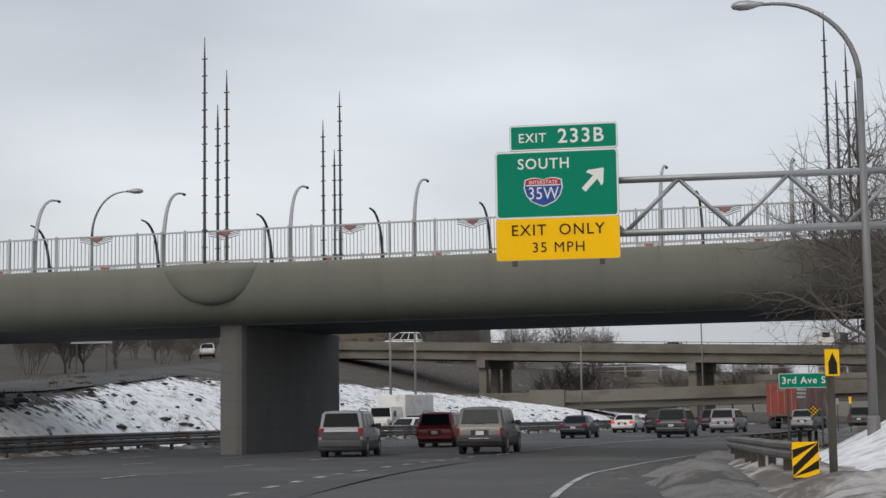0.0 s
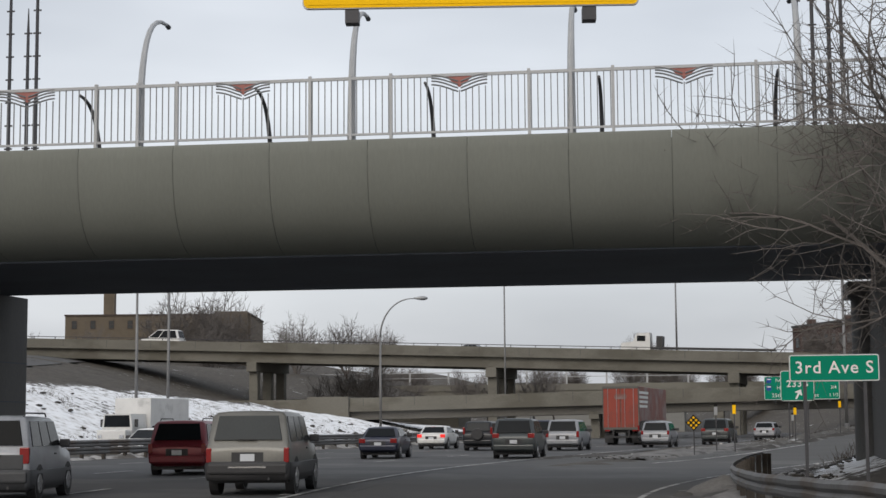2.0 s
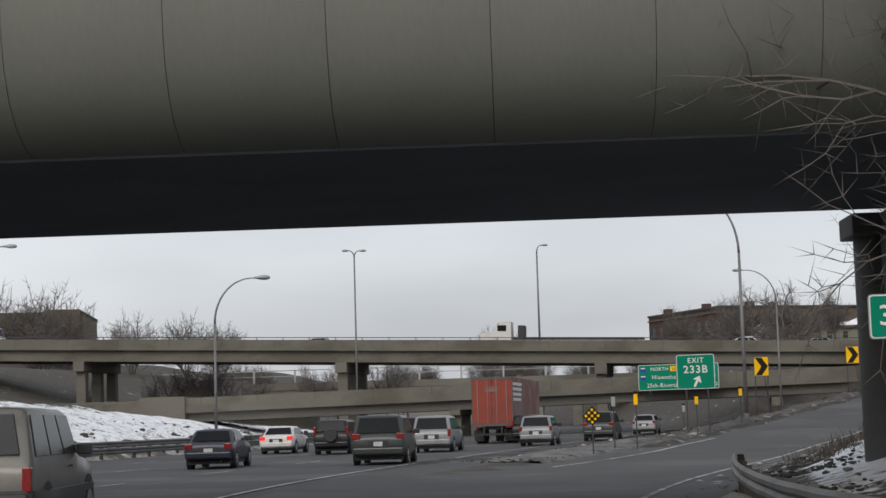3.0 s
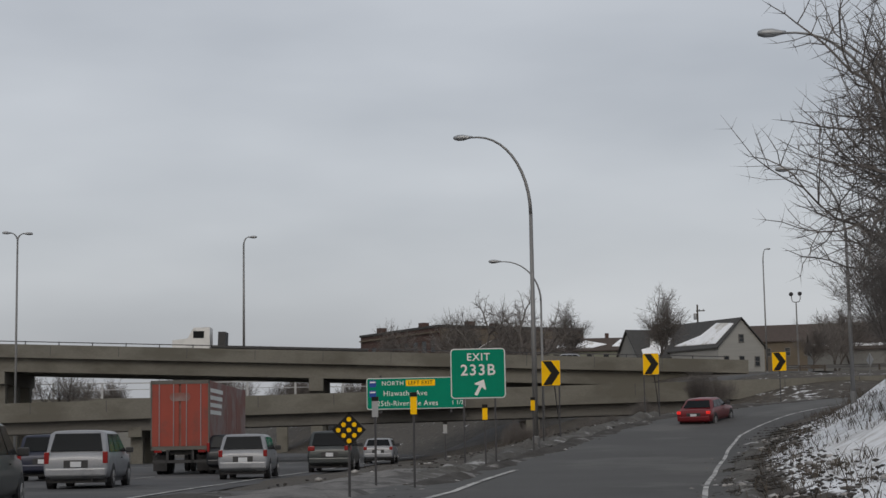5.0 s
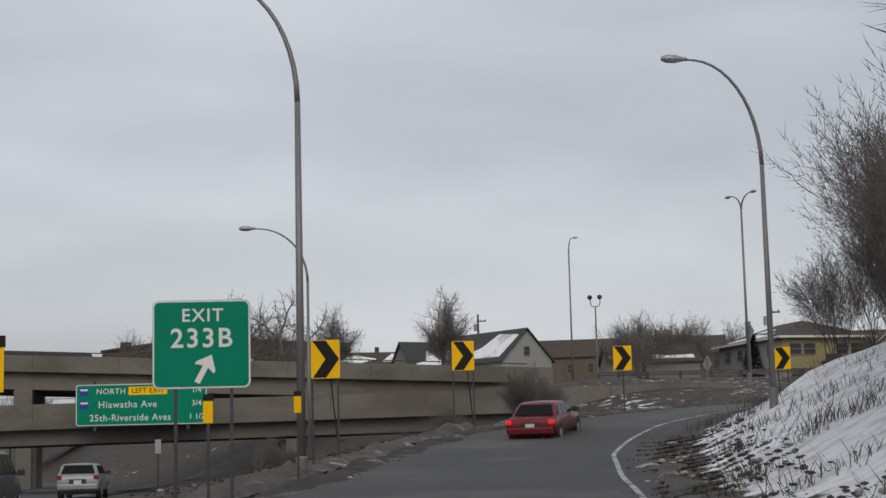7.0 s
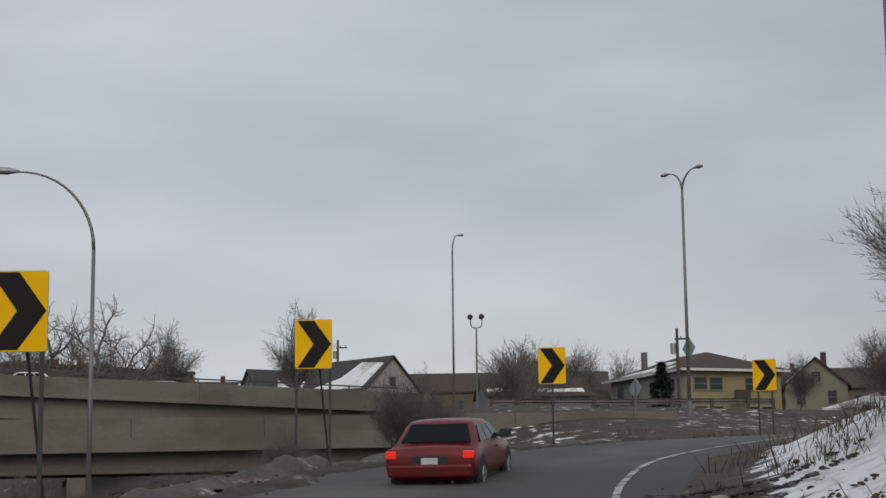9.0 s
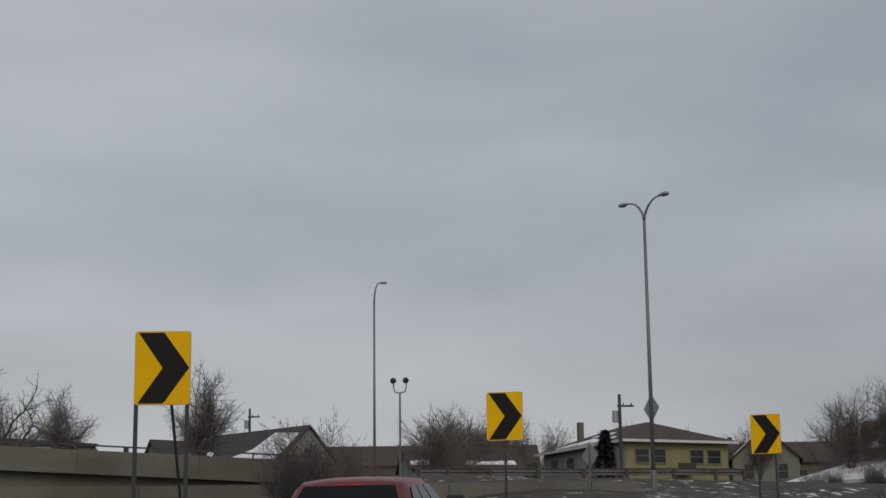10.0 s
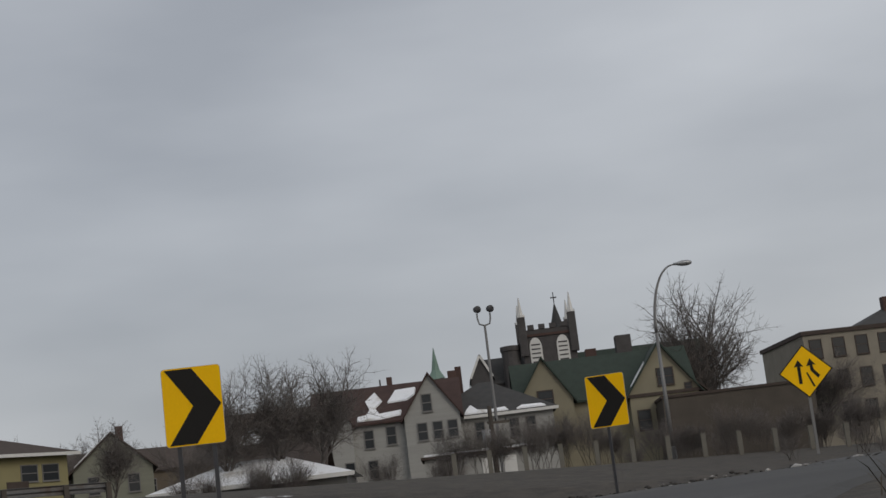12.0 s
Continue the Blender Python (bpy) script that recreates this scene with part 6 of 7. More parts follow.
def yellow_block():
    th = thing("apartment_building", "pale yellow two-storey apartment house with a brown hip roof", "building", "apartment blocks", at=pose(110.4, 243.0, 8.2, 0, 0, -9))
    w, d, over, eave, peak = 10.4, 17.0, 0.75, 5.7, 7.9
    part("wall", boxes((0, w, 0, d, -4, eave)), SIDING_YELLOW, th)
    part("side_wall", boxes((-0.06, -0.004, 0.1, d, -4, eave - 0.1)), SIDING_WHITE, th, "white side wall")
    bm = bmesh.new()
    a = [bm.verts.new(q) for q in ((-over, -over, eave), (w + over, -over, eave), (w + over, d + over, eave), (-over, d + over, eave))]
    r = [bm.verts.new((w / 2, 5.4, peak)), bm.verts.new((w / 2, d - 5.4, peak))]
    for f in ((a[0], a[1], r[0]), (a[1], a[2], r[1], r[0]), (a[2], a[3], r[1]), (a[3], a[0], r[0], r[1]), a[::-1]):
        bm.faces.new(f)
    part("roof", bm, ROOF_BROWN, th)
    part("fascia_board", boxes((-over, w + over, -over - 0.03, -over, eave - 0.22, eave + 0.02), (-over - 0.03, -over, -over, d + over, eave - 0.22, eave + 0.02)), TRIM_WHITE, th)
    sl = lambda x, y: eave + (peak - eave) / (w / 2 + over) * (x + over) + 0.02
    roof_snow(th, [(-0.7, 3.0), (0.4, 2.6), (0.2, 5.0), (0.9, 8.0), (0.1, 11.0), (-0.7, 13.0)], sl)
    roof_snow(th, [(1.4, 6.4), (2.2, 6.0), (2.6, 9.0), (1.7, 10.0)], sl)
    for zz in (1.5, 4.3):
        for x in (1.5, 3.2, 7.1, 8.9):
            window(th, x, -0.02, zz, 1.3, 1.15, "-y", WINDOW_WOOD)
        for y in (3.0, 7.0, 11.0, 14.5):
            window(th, -0.08, y, zz, 1.3, 1.1, "-x", WINDOW_WOOD)
    for zz in (0.1, 2.7):
        part("balcony", boxes((4.5, 6.3, -1.2, 0, zz, zz + 0.15), (4.5, 6.3, -1.2, -1.14, zz + 0.15, zz + 0.95)), ROOF_BROWN, th)
    part("chimney", boxes((1.4, 1.9, 12.0, 12.5, 6.2, 8.4)), OLD_CONCRETE, th)
    wing = thing("house", "low grey house with snow along its eaves", "house", "houses", at=pose(101.5, 256, 8.4, 0, 0, -20))
    gable_body(wing, -5, 5.5, 0, 7, 0, 3.6, 5.6, True, SIDING_GREY, ROOF_BROWN)
    roof_snow(wing, [(-5, 0.2), (5, 0.2), (5, 0.8), (2, 0.6), (-1, 1.1), (-5, 0.7)], lambda x, y: 3.6 + 2 / 3.5 * y + 0.18)


yellow_block()


def small_house(x, y, z, turn, w, d, eave, peak, along_x, wall, roof, label, snow=True, win=3, stack=True):
    th = thing("house", label, "house", "houses", at=pose(x, y, z, 0, 0, turn))
    gable_body(th, -w / 2, w / 2, 0, d, -5, eave, peak, along_x, wall, roof)
    for k in range(win):
        window(th, -w / 2 + w * (k + 0.5) / win, -0.02, eave * 0.62, 0.8, 1.3, "-y", WINDOW_WOOD)
    if not along_x:
        window(th, 0, -0.02, eave + (peak - eave) * 0.3, 0.8, 1.0, "-y", WINDOW_WOOD)
    if snow:
        if along_x:
            sl = lambda a, b: eave + (peak - eave) / (d / 2) * b + 0.18
            roof_snow(th, [(-w * 0.42, d * 0.05), (-w * 0.05, d * 0.05), (w * 0.1, d * 0.2), (-w * 0.1, d * 0.36), (-w * 0.2, d * 0.2), (-w * 0.4, d * 0.16)], sl)
            roof_snow(th, [(w * 0.15, d * 0.1), (w * 0.44, d * 0.08), (w * 0.4, d * 0.3), (w * 0.25, d * 0.4)], sl)
        else:
            sl = lambda a, b: eave + (peak - eave) / (w / 2) * (a + w / 2) + 0.18
            roof_snow(th, [(-w * 0.48, d * 0.05), (-w * 0.12, d * 0.02), (-w * 0.08, d * 0.3), (-w * 0.3, d * 0.4), (-w * 0.46, d * 0.7)], sl)
    if stack:
        part("chimney", boxes((w * 0.1, w * 0.1 + 0.6, d * 0.55, d * 0.55 + 0.6, eave, peak + 1.0)), BRICK_DARK, th)
    return th


small_house(-62.0, 112.0, land1(-62.0, 112.0), 30, 8, 9, 3.0, 5.6, False, SIDING_GREY, ROOF_GREY, "low dark-roofed house on the hill beyond the freeway", True, 2, False)
small_house(123.5, 239.5, 9.2, -40, 6.0, 8, 3.2, 5.8, False, SIDING_GREEN, ROOF_BROWN, "grey-green gabled cottage with snow on its roof", True, 2)
snowy = thing("house", "low house with a snow-covered hip roof", "house", "houses", at=pose(102.0, 201.9, 5.8, 0, 0, -55))
part("wall", boxes((-8, 2.0, 0.3, 6.5, -3, 2.1)), SIDING_GREY, snowy)
hip_roof(snowy, -8, 2.0, 0.3, 6.5, 2.1, 3.5, 0.45, SNOW)
shade = thing("house", "low house with a dark brown roof behind bare trees", "house", "houses", at=pose(106.9, 207.9, 6.9, 0, 0, -55))
gable_body(shade, -2.0, 2.2, 0, 6, -1, 1.6, 3.6, True, SIDING_GREY, ROOF_BROWN)
for x in (-6.5, -3.5, -0.8):
    window(snowy, x, 0.28, 1.2, 0.8, 0.9, "-y", WINDOW_WOOD)
small_house(96.2, 278.0, 8.2, 14, 8.2, 15, 5.4, 9.3, False, SIDING_WHITE, ROOF_GREY, "pale gabled house with snow on its dark roof slope", True, 3, False)
small_house(88.5, 287.0, 8.4, 6, 8, 8, 3.6, 8.2, True, SIDING_GREY, ROOF_GREY, "grey house with a snow-streaked roof", True, 3)
small_house(72.5, 318, 12.0, -16, 8, 8, 3.0, 5.4, False, SIDING_GREY, ROOF_BROWN, "small gabled house behind the bridge", True, 2)
small_house(88.0, 314, 12.0, -16, 16, 8, 3.2, 5.2, True, SIDING_GREEN, ROOF_BROWN, "long low house behind the bridge", True, 6)
small_house(132, 324, 12.5, -30, 40, 12, 5.0, 8.0, True, BRICK_TAN, ROOF_BROWN, "long brown-roofed row of houses", False, 12)
small_house(170, 302, 12.5, -32, 36, 12, 5.2, 8.0, True, BRICK_TAN, ROOF_BROWN, "long brown-roofed row of houses", False, 10)
small_house(158, 262, 10.5, -40, 22, 10, 4.2, 6.6, True, BRICK_TAN, ROOF_BROWN, "brown-roofed row of houses among trees", False, 7)


def corner_works():
    """A flat-roofed factory seen over its corner: a tan front and a long dark brick flank."""
    th = thing("factory", "dark brick factory with a tan front and a flat roof", "building", at=pose(67.7, 337.0, 8, 0, 0, 15.8))
    part("wall", boxes((0, 30, 0, 29, -4, 12.6)), BRICK_DARK, th)
    part("front_wall", boxes((0.25, 30.2, -0.12, -0.005, -4, 12.3)), BRICK_TAN, th, "tan brick front")
    part("parapet", boxes((-0.2, 30.2, -0.25, 29.2, 12.6, 13.0)), ROOF_GREY, th)
    part("cornice", boxes((-0.3, 0.0, -0.1, 29.1, 11.7, 11.95)), BRICK_TAN, th)
    for f in range(3):
        for k in range(9):
            window(th, -0.02, 2.0 + 3.1 * k, 2.4 + 3.5 * f, 1.5, 2.0, "-x", ROOF_BROWN)
        for k in range(6):
            window(th, 3.0 + 4.6 * k, -0.14, 2.4 + 3.5 * f, 1.5, 2.0, "-y", ROOF_BROWN)
    for x, y in ((2.0, 25), (3.0, 11), (9, 5), (16, 8)):
        part("roof_vent", boxes((x, x + 1.4, y, y + 1.4, 12.9, 14.2)), BRICK_DARK, th)


corner_works()
left_works = apartment_block(-88, 347, 8, 2, 37, 24, 15.2, 4, 10, BRICK_TAN, "brown brick works building with a flat roof")
part("stair_tower", boxes((30, 36.5, -1.5, 8, 0, 15.9)), BRICK_TAN, left_works)
part("chimney", boxes((6, 8.2, 8, 10, 15, 21)), BRICK_TAN, left_works)

# retaining walls and pale sheds under the high bridge
for x, y, w, h, t, m_, lab in ((-30, 240, 14, 4.5, -14, SIDING_GREY, "pale grey shed beyond the flyover"), (-12, 236, 9, 4.2, -14, OLD_CONCRETE, "concrete wall beyond the flyover"), (14, 300, 30, 4, -10, SIDING_GREY, "pale grey building far down the freeway")):
    th = thing("shed", lab, "shed", at=pose(x, y, 0, 0, 0, t))
    part("wall", boxes((-w / 2, w / 2, 0, 6, -1, h), bevel=0.05), m_, th)
    part("roof", boxes((-w / 2 - 0.2, w / 2 + 0.2, -0.2, 6.2, h, h + 0.2)), TRIM_WHITE, th)


# ---- bare winter trees ----
BARK = mat("dark grey bark", (0.06, 0.052, 0.046), 0.9, vary=0.3, scale=3, streak=(1, 1, 0.3))
TWIG = mat("grey brown twigs", (0.125, 0.112, 0.104), 0.9, vary=0.25, scale=2)
SCRUB = mat("dry brown stalks", (0.075, 0.06, 0.045), 0.9, vary=0.3, scale=2)
NEEDLES = mat("dark conifer needles", (0.03, 0.042, 0.034), 0.9, vary=0.4, scale=3)


def limb(V, F, p, d, length, r0, r1, segs, rng, bend, sides):
    """Adds one crooked branch to the lists, and returns its points and directions."""
    pts = [p.copy()]
    dirs = [d.copy()]
    q, e = p.copy(), d.copy()
    for i in range(segs):
        e = (e + Vector((rng.uniform(-bend, bend), rng.uniform(-bend, bend), rng.uniform(-bend * 0.6, bend)))).normalized()
        q = q + e * (length / segs)
        pts.append(q.copy())
        dirs.append(e.copy())
    base = len(V)
    side = d.orthogonal().normalized()
    for i, pt in enumerate(pts):
        e = dirs[i]
        side = (side - e * side.dot(e)).normalized()
        up = e.cross(side)
        r = r0 + (r1 - r0) * i / segs
        for k in range(sides):
            a = 2 * math.pi * k / sides
            V.append(pt + (side * math.cos(a) + up * math.sin(a)) * r)
    for i in range(segs):
        for k in range(sides):
            a, b = base + i * sides + k, base + i * sides + (k + 1) % sides
            F.append((a, b, b + sides, a + sides))
    return pts, dirs


def tree_meshes(seed, height, trunk_share=0.26, spread=1.0, levels=5, kids=(5, 5, 5, 4, 4), radius=None, bend=0.16, lift=0.10, stems=1, thin=1.0, reach=0.34):
    """Trunk and crown of a leafless tree: limbs fork again and again down to single twigs."""
    rng = random.Random(seed)
    TV, TF, CV, CF = [], [], [], []
    r = radius or height * 0.016

    def grow(p, d, rad, length, level):
        V, F = (TV, TF) if level == 0 else (CV, CF)
        if level == levels:
            length *= 0.75
            side = d.orthogonal().normalized() * max(rad, 0.008 * thin)
            up = d.cross(side)
            b = len(V)
            tip = p + d * length + Vector((rng.uniform(-1, 1), rng.uniform(-1, 1), rng.uniform(-0.3, 0.9))) * length * 0.18
            V.extend([p + side, p - side * 0.5 + up * 0.87, p - side * 0.5 - up * 0.87, tip])
            F.extend([(b, b + 1, b + 3), (b + 1, b + 2, b + 3), (b + 2, b, b + 3)])
            return
        pts, dirs = limb(V, F, p, d, length, rad, rad * 0.62, (5, 5, 4, 3, 2)[level], rng, bend + 0.05 * level, (8, 5, 4, 3, 3)[level])
        n = kids[level]
        for k in range(n):
            f = (0.55 if level == 0 else 0.2) + (0.45 if level == 0 else 0.75) * (k + rng.random()) / n
            i = min(len(pts) - 1, max(1, int(f * (len(pts) - 1) + 0.5)))
            e = dirs[i]
            ang = rng.uniform(0.45, 1.0) * spread * (1 + 0.1 * level)
            o = Matrix.Rotation(2 * math.pi * (k * 0.382 + rng.random() * 0.25), 3, e) @ e.orthogonal().normalized()
            nd = e * math.cos(ang) + o * math.sin(ang)
            nd.z += lift if level < 2 else 0.04
            scale = rng.uniform(0.5, 0.76) if level else 1.0
            grow(pts[i], nd.normalized(), rad * rng.uniform(0.42, 0.6), (height * reach * rng.uniform(0.75, 1.15)) if level == 0 else length * scale, level + 1)
        grow(pts[-1], dirs[-1], rad * 0.6, (height * reach) if level == 0 else length * rng.uniform(0.5, 0.68), level + 1)

    for s_ in range(stems):
        off = Vector((0, 0, -0.3)) if stems == 1 else Vector((rng.uniform(-0.6, 0.6), rng.uniform(-0.6, 0.6), -0.3))
        lean = Vector((rng.uniform(-0.08, 0.08), rng.uniform(-0.08, 0.08), 1)) if stems == 1 else Vector((rng.uniform(-0.34, 0.34), rng.uniform(-0.34, 0.34), 1))
        grow(off, lean.normalized(), r if stems == 1 else r * 0.55, height * trunk_share * (1 if stems == 1 else rng.uniform(0.7, 1.3)), 0)
    out = []
    for nm, V, F, m_ in (("trunk", TV, TF, BARK), ("crown", CV, CF, TWIG)):
        me = bpy.data.meshes.new(nm)
        me.from_pydata([v[:] for v in V], [], F)
        me.materials.append(m_)
        out.append(me)
    return out


KINDS = {
    "spreading": tree_meshes(3, 10, 0.30, 0.95, kids=(6, 6, 5, 5, 5), bend=0.18, lift=0.26, reach=0.31, thin=0.95),
    "broad": tree_meshes(11, 10, 0.27, 1.0, kids=(8, 6, 5, 5, 5), bend=0.18, lift=0.24, reach=0.33, thin=0.95),
    "upright": tree_meshes(7, 10, 0.28, 0.85, kids=(5, 6, 5, 5, 5), bend=0.16, lift=0.2, thin=0.95, reach=0.33),
    "fine": tree_meshes(41, 12, 0.30, 1.1, kids=(6, 6, 5, 5, 4), radius=0.15, bend=0.24, lift=0.08, thin=0.9, reach=0.33),
    "gnarled": tree_meshes(15, 10, 0.30, 1.15, kids=(3, 4, 4, 4, 4), bend=0.34, lift=0.16, radius=0.27, thin=1.1, reach=0.36),
    "far": tree_meshes(13, 10, 0.18, 0.95, 4, (7, 6, 6, 5), bend=0.18, lift=0.2, thin=3.0, reach=0.40),
    "shrub": tree_meshes(19, 5, 0.34, 0.75, 3, (3, 4, 4), stems=8, radius=0.055, bend=0.2, lift=0.16, thin=1.2, reach=0.26),
    "thicket": tree_meshes(27, 5, 0.40, 0.7, 4, (4, 4, 4, 3), stems=9, radius=0.036, bend=0.16, lift=0.26, thin=0.9, reach=0.26),
    "sparse": tree_meshes(23, 10, 0.34, 0.8, 4, (5, 5, 4, 4), bend=0.18, lift=0.15, thin=2.0),
    "big": tree_meshes(31, 16, 0.26, 1.15, 5, (6, 6, 6, 5, 5), radius=0.22, bend=0.30, lift=0.06, thin=0.8, reach=0.31),
}


def tree(kind, x, y, scale=1.0, turn=0.0, z=None, label="bare winter tree with fine twigs", name="tree"):
    th = thing(name, label, "tree" if name == "tree" else "bush", "bare trees" if name == "tree" else "bare bushes", at=pose(x, y, land1(x, y) - 0.1 if z is None else z, 0, 0, turn) @ Matrix.Scale(scale, 4))
    for me, nm in zip(KINDS[kind], ("trunk", "crown")):
        share(nm, me, th, Matrix())
    return th


rt = random.Random(5)
# by the ramp's bank
tree("big", 24.0, 107.0, 0.85, 40, label="big bare tree leaning over the ramp bank")
tree("big", 37.5, 119.5, 0.85, 200, label="big bare tree on the ramp bank")
tree("upright", 33.5, 120.5, 1.0, 10)
tree("fine", 38.0, 113.0, 1.15, 60, label="bare tree with fine twigs on the ramp bank")
tree("fine", 36.0, 122.5, 1.05, 170, label="bare tree with fine twigs on the ramp bank")
tree("fine", 40.5, 120.0, 1.2, 260, label="bare tree with fine twigs on the ramp bank")
tree("spreading", 37.5, 124.0, 0.9, 80)
tree("upright", 40.5, 127.5, 0.9, 140)
tree("upright", 45.5, 134.5, 0.8, 300)
tree("thicket", 42.0, 141.9, 1.05, 60, label="many-stemmed bare tree behind the crest of the bank")
tree("thicket", 43.8, 141.4, 1.2, 160, label="many-stemmed bare tree behind the crest of the bank")
tree("spreading", 55, 142.5, 0.75, 100)
tree("upright", 62, 145, 0.7, 200)
for y0, y1, o0, o1, count in ((106, 140, 12.0, 20.0, 46), (108, 124, 9.6, 13.5, 20), (131, 138, 10.4, 14.0, 9)):
    for k in range(count):
        i = line_index(RC, rt.uniform(y0, y1) + 6)
        off = rt.uniform(o0, o1)
        tg = RC[min(i + 1, len(RC) - 1), :2] - RC[i - 1, :2]
        tg = tg / np.linalg.norm(tg)
        tree("thicket", RC[i, 0] + tg[1] * off, RC[i, 1] - tg[0] * off, rt.uniform(0.7, 1.5), rt.uniform(0, 360), label="leafless brown bush on the bank", name="bush")
# right of the overpass
tree("fine", 6.6, 60.6, 1.12, 15, label="bare tree with fine twigs in front of the overpass")
tree("fine", 8.6, 58.0, 1.0, 140, label="bare tree with fine twigs in front of the overpass")
tree("fine", 14.5, 61.5, 1.0, 250, label="bare tree with fine twigs in front of the overpass")
# beyond the ramp, among the houses
tree("broad", 103.2, 205.0, 0.80, 30, 7.4, "spreading bare tree beside the snowy house")
tree("spreading", 104.4, 203.0, 0.76, 170, 7.4)
tree("broad", 101.4, 207.0, 0.72, 250, 7.4)
tree("spreading", 96.5, 210.6, 0.5, 90, 7.4)
tree("broad", 156.0, 204.9, 1.5, 100, 8.8, "wide bare tree with fine twigs behind the low building")
tree("upright", 165, 199.5, 0.8, 20, 8.8)
for x, y, s in ((99.3, 203.0, 0.62), (100.3, 201.6, 0.6), (97.4, 206.0, 0.5), (98.8, 205.6, 0.5), (100.2, 203.6, 0.5), (101.2, 202.2, 0.42), (112.5, 205.0, 0.62), (114.5, 202.5, 0.5), (117.2, 203.2, 0.62), (127, 196.5, 0.5), (129, 194, 0.62), (140.5, 197, 0.8), (143.5, 193.5, 0.85), (146, 190, 0.8), (150, 186.5, 0.7)):
    tree("thicket", x, y, s, rt.uniform(0, 360), label="leafless brown bush in front of the houses", name="bush")
tree("gnarled", 52.2, 238.0, 1.12, 20, 6.8, "dark gnarled bare tree behind the bridge")
tree("gnarled", 47.2, 239.8, 1.08, 210, 6.8, "dark gnarled bare tree behind the bridge")
for x, y, s, k in ((66, 262, 1.0, "spreading"), (73, 252.3, 1.12, "spreading"), (52, 300, 1.2, "broad"), (62, 305, 1.3, "broad"), (70, 300, 1.3, "spreading"), (96, 250, 0.9, "upright"), (101, 256, 0.95, "spreading"), (108, 262, 1.0, "upright"),
                   (112, 280, 1.1, "broad"), (120, 276, 1.2, "upright"), (128, 282, 1.1, "spreading"), (136, 286, 1.1, "upright"), (118, 252, 0.8, "sparse"), (126, 256, 0.8, "sparse"), (90, 240, 0.7, "sparse"), (86, 232, 0.75, "sparse"), (80, 226, 0.6, "spreading"), (140, 262, 0.9, "broad"), (148, 256, 0.9, "upright"), (160, 250, 1.0, "spreading"), (132, 232, 0.7, "sparse")):
    tree(k, x, y, s, rt.uniform(0, 360))
# on the hill beyond the side road
for k in range(30):
    y = rt.uniform(95, 215)
    m_ = MC[line_index(MC, y)]
    sh = left_shelf(y)
    off = sh[3] + rt.uniform(6, 30)
    tree("far" if k % 2 else "thicket", m_[0] - off * 0.95, y + off * 0.28, rt.uniform(0.5, 0.9) if k % 2 else rt.uniform(0.6, 1.2), rt.uniform(0, 360), label="leafless tree on the hill beyond the freeway")
# skyline behind the high bridge
for k in range(20):
    x = -120 + 105 * rt.random()
    y = 285 + 60 * rt.random()
    tree("far", x, y, rt.uniform(0.8, 1.3), rt.uniform(0, 360), 8.0 if abs(x - 50) > 25 else 8.5)
for x, y, s in ((-62, 330, 2.1), (-55, 338, 2.2), (-36, 300, 1.3), (-28, 305, 1.3), (26, 352, 1.2), (31, 356, 1.1)):
    tree("far", x, y, s, rt.uniform(0, 360), 8.0)
for k in range(22):
    x = -30 + 100 * rt.random()
    tree("far", x, 332 + 22 * rt.random(), rt.uniform(0.7, 1.05), rt.uniform(0, 360), 5.0)
for k in range(14):
    x = -34 + 40 * rt.random()
    tree("sparse", x, 232 + 22 * rt.random(), rt.uniform(0.6, 0.95), rt.uniform(0, 360), 1.5)
# young growth outside of the chevrons
for k in range(13):
    u = rt.random()
    tree("thicket", 27.5 + 13 * u + rt.uniform(-1.5, 1.5), 166.5 - 8 * u + rt.uniform(-3, 3), rt.uniform(0.35, 0.68), rt.uniform(0, 360), label="leafless brown bush outside of the ramp", name="bush")
for k in range(26):
    i = line_index(RC, rt.uniform(143, 158.0))
    tg = RC[min(i + 1, len(RC) - 1), :2] - RC[i - 1, :2]
    tg = tg / np.linalg.norm(tg)
    off = -rt.uniform(8.5, 16)
    tree("shrub", RC[i, 0] + tg[1] * off, RC[i, 1] - tg[0] * off, rt.uniform(0.2, 0.4), rt.uniform(0, 360), label="leafless brown bush beside the ramp", name="bush")


def conifer(x, y, h, z=None):
    th = thing("conifer", "small dark green conifer", "tree", at=pose(x, y, land1(x, y) if z is None else z))
    part("trunk", tube(bmesh.new(), [(0, 0, -0.2), (0, 0, h)], [0.12, 0.02], 7), BARK, th)
    rng = random.Random(9)
    V, F = [], []
    for k in range(2600):
        f = rng.random() ** 0.8
        zz = h * (0.08 + 0.92 * f)
        rr = (1 - f) * h * 0.28 * math.sqrt(rng.random()) + 0.05
        a = rng.uniform(0, 2 * math.pi)
        c = Vector((rr * math.cos(a), rr * math.sin(a), zz))
        d = Vector((math.cos(a), math.sin(a), rng.uniform(-0.5, 0.2))).normalized() * rng.uniform(0.25, 0.55)
        s = d.cross(Vector((0, 0, 1))).normalized() * 0.14
        b = len(V)
        V += [c - s, c + s, c + d]
        F.append((b, b + 1, b + 2))
    me = bpy.data.meshes.new("crown")
    me.from_pydata([v[:] for v in V], [], F)
    me.materials.append(NEEDLES)
    share("crown", me, th, Matrix())


conifer(90.6, 219.6, 5.6, 6.4)


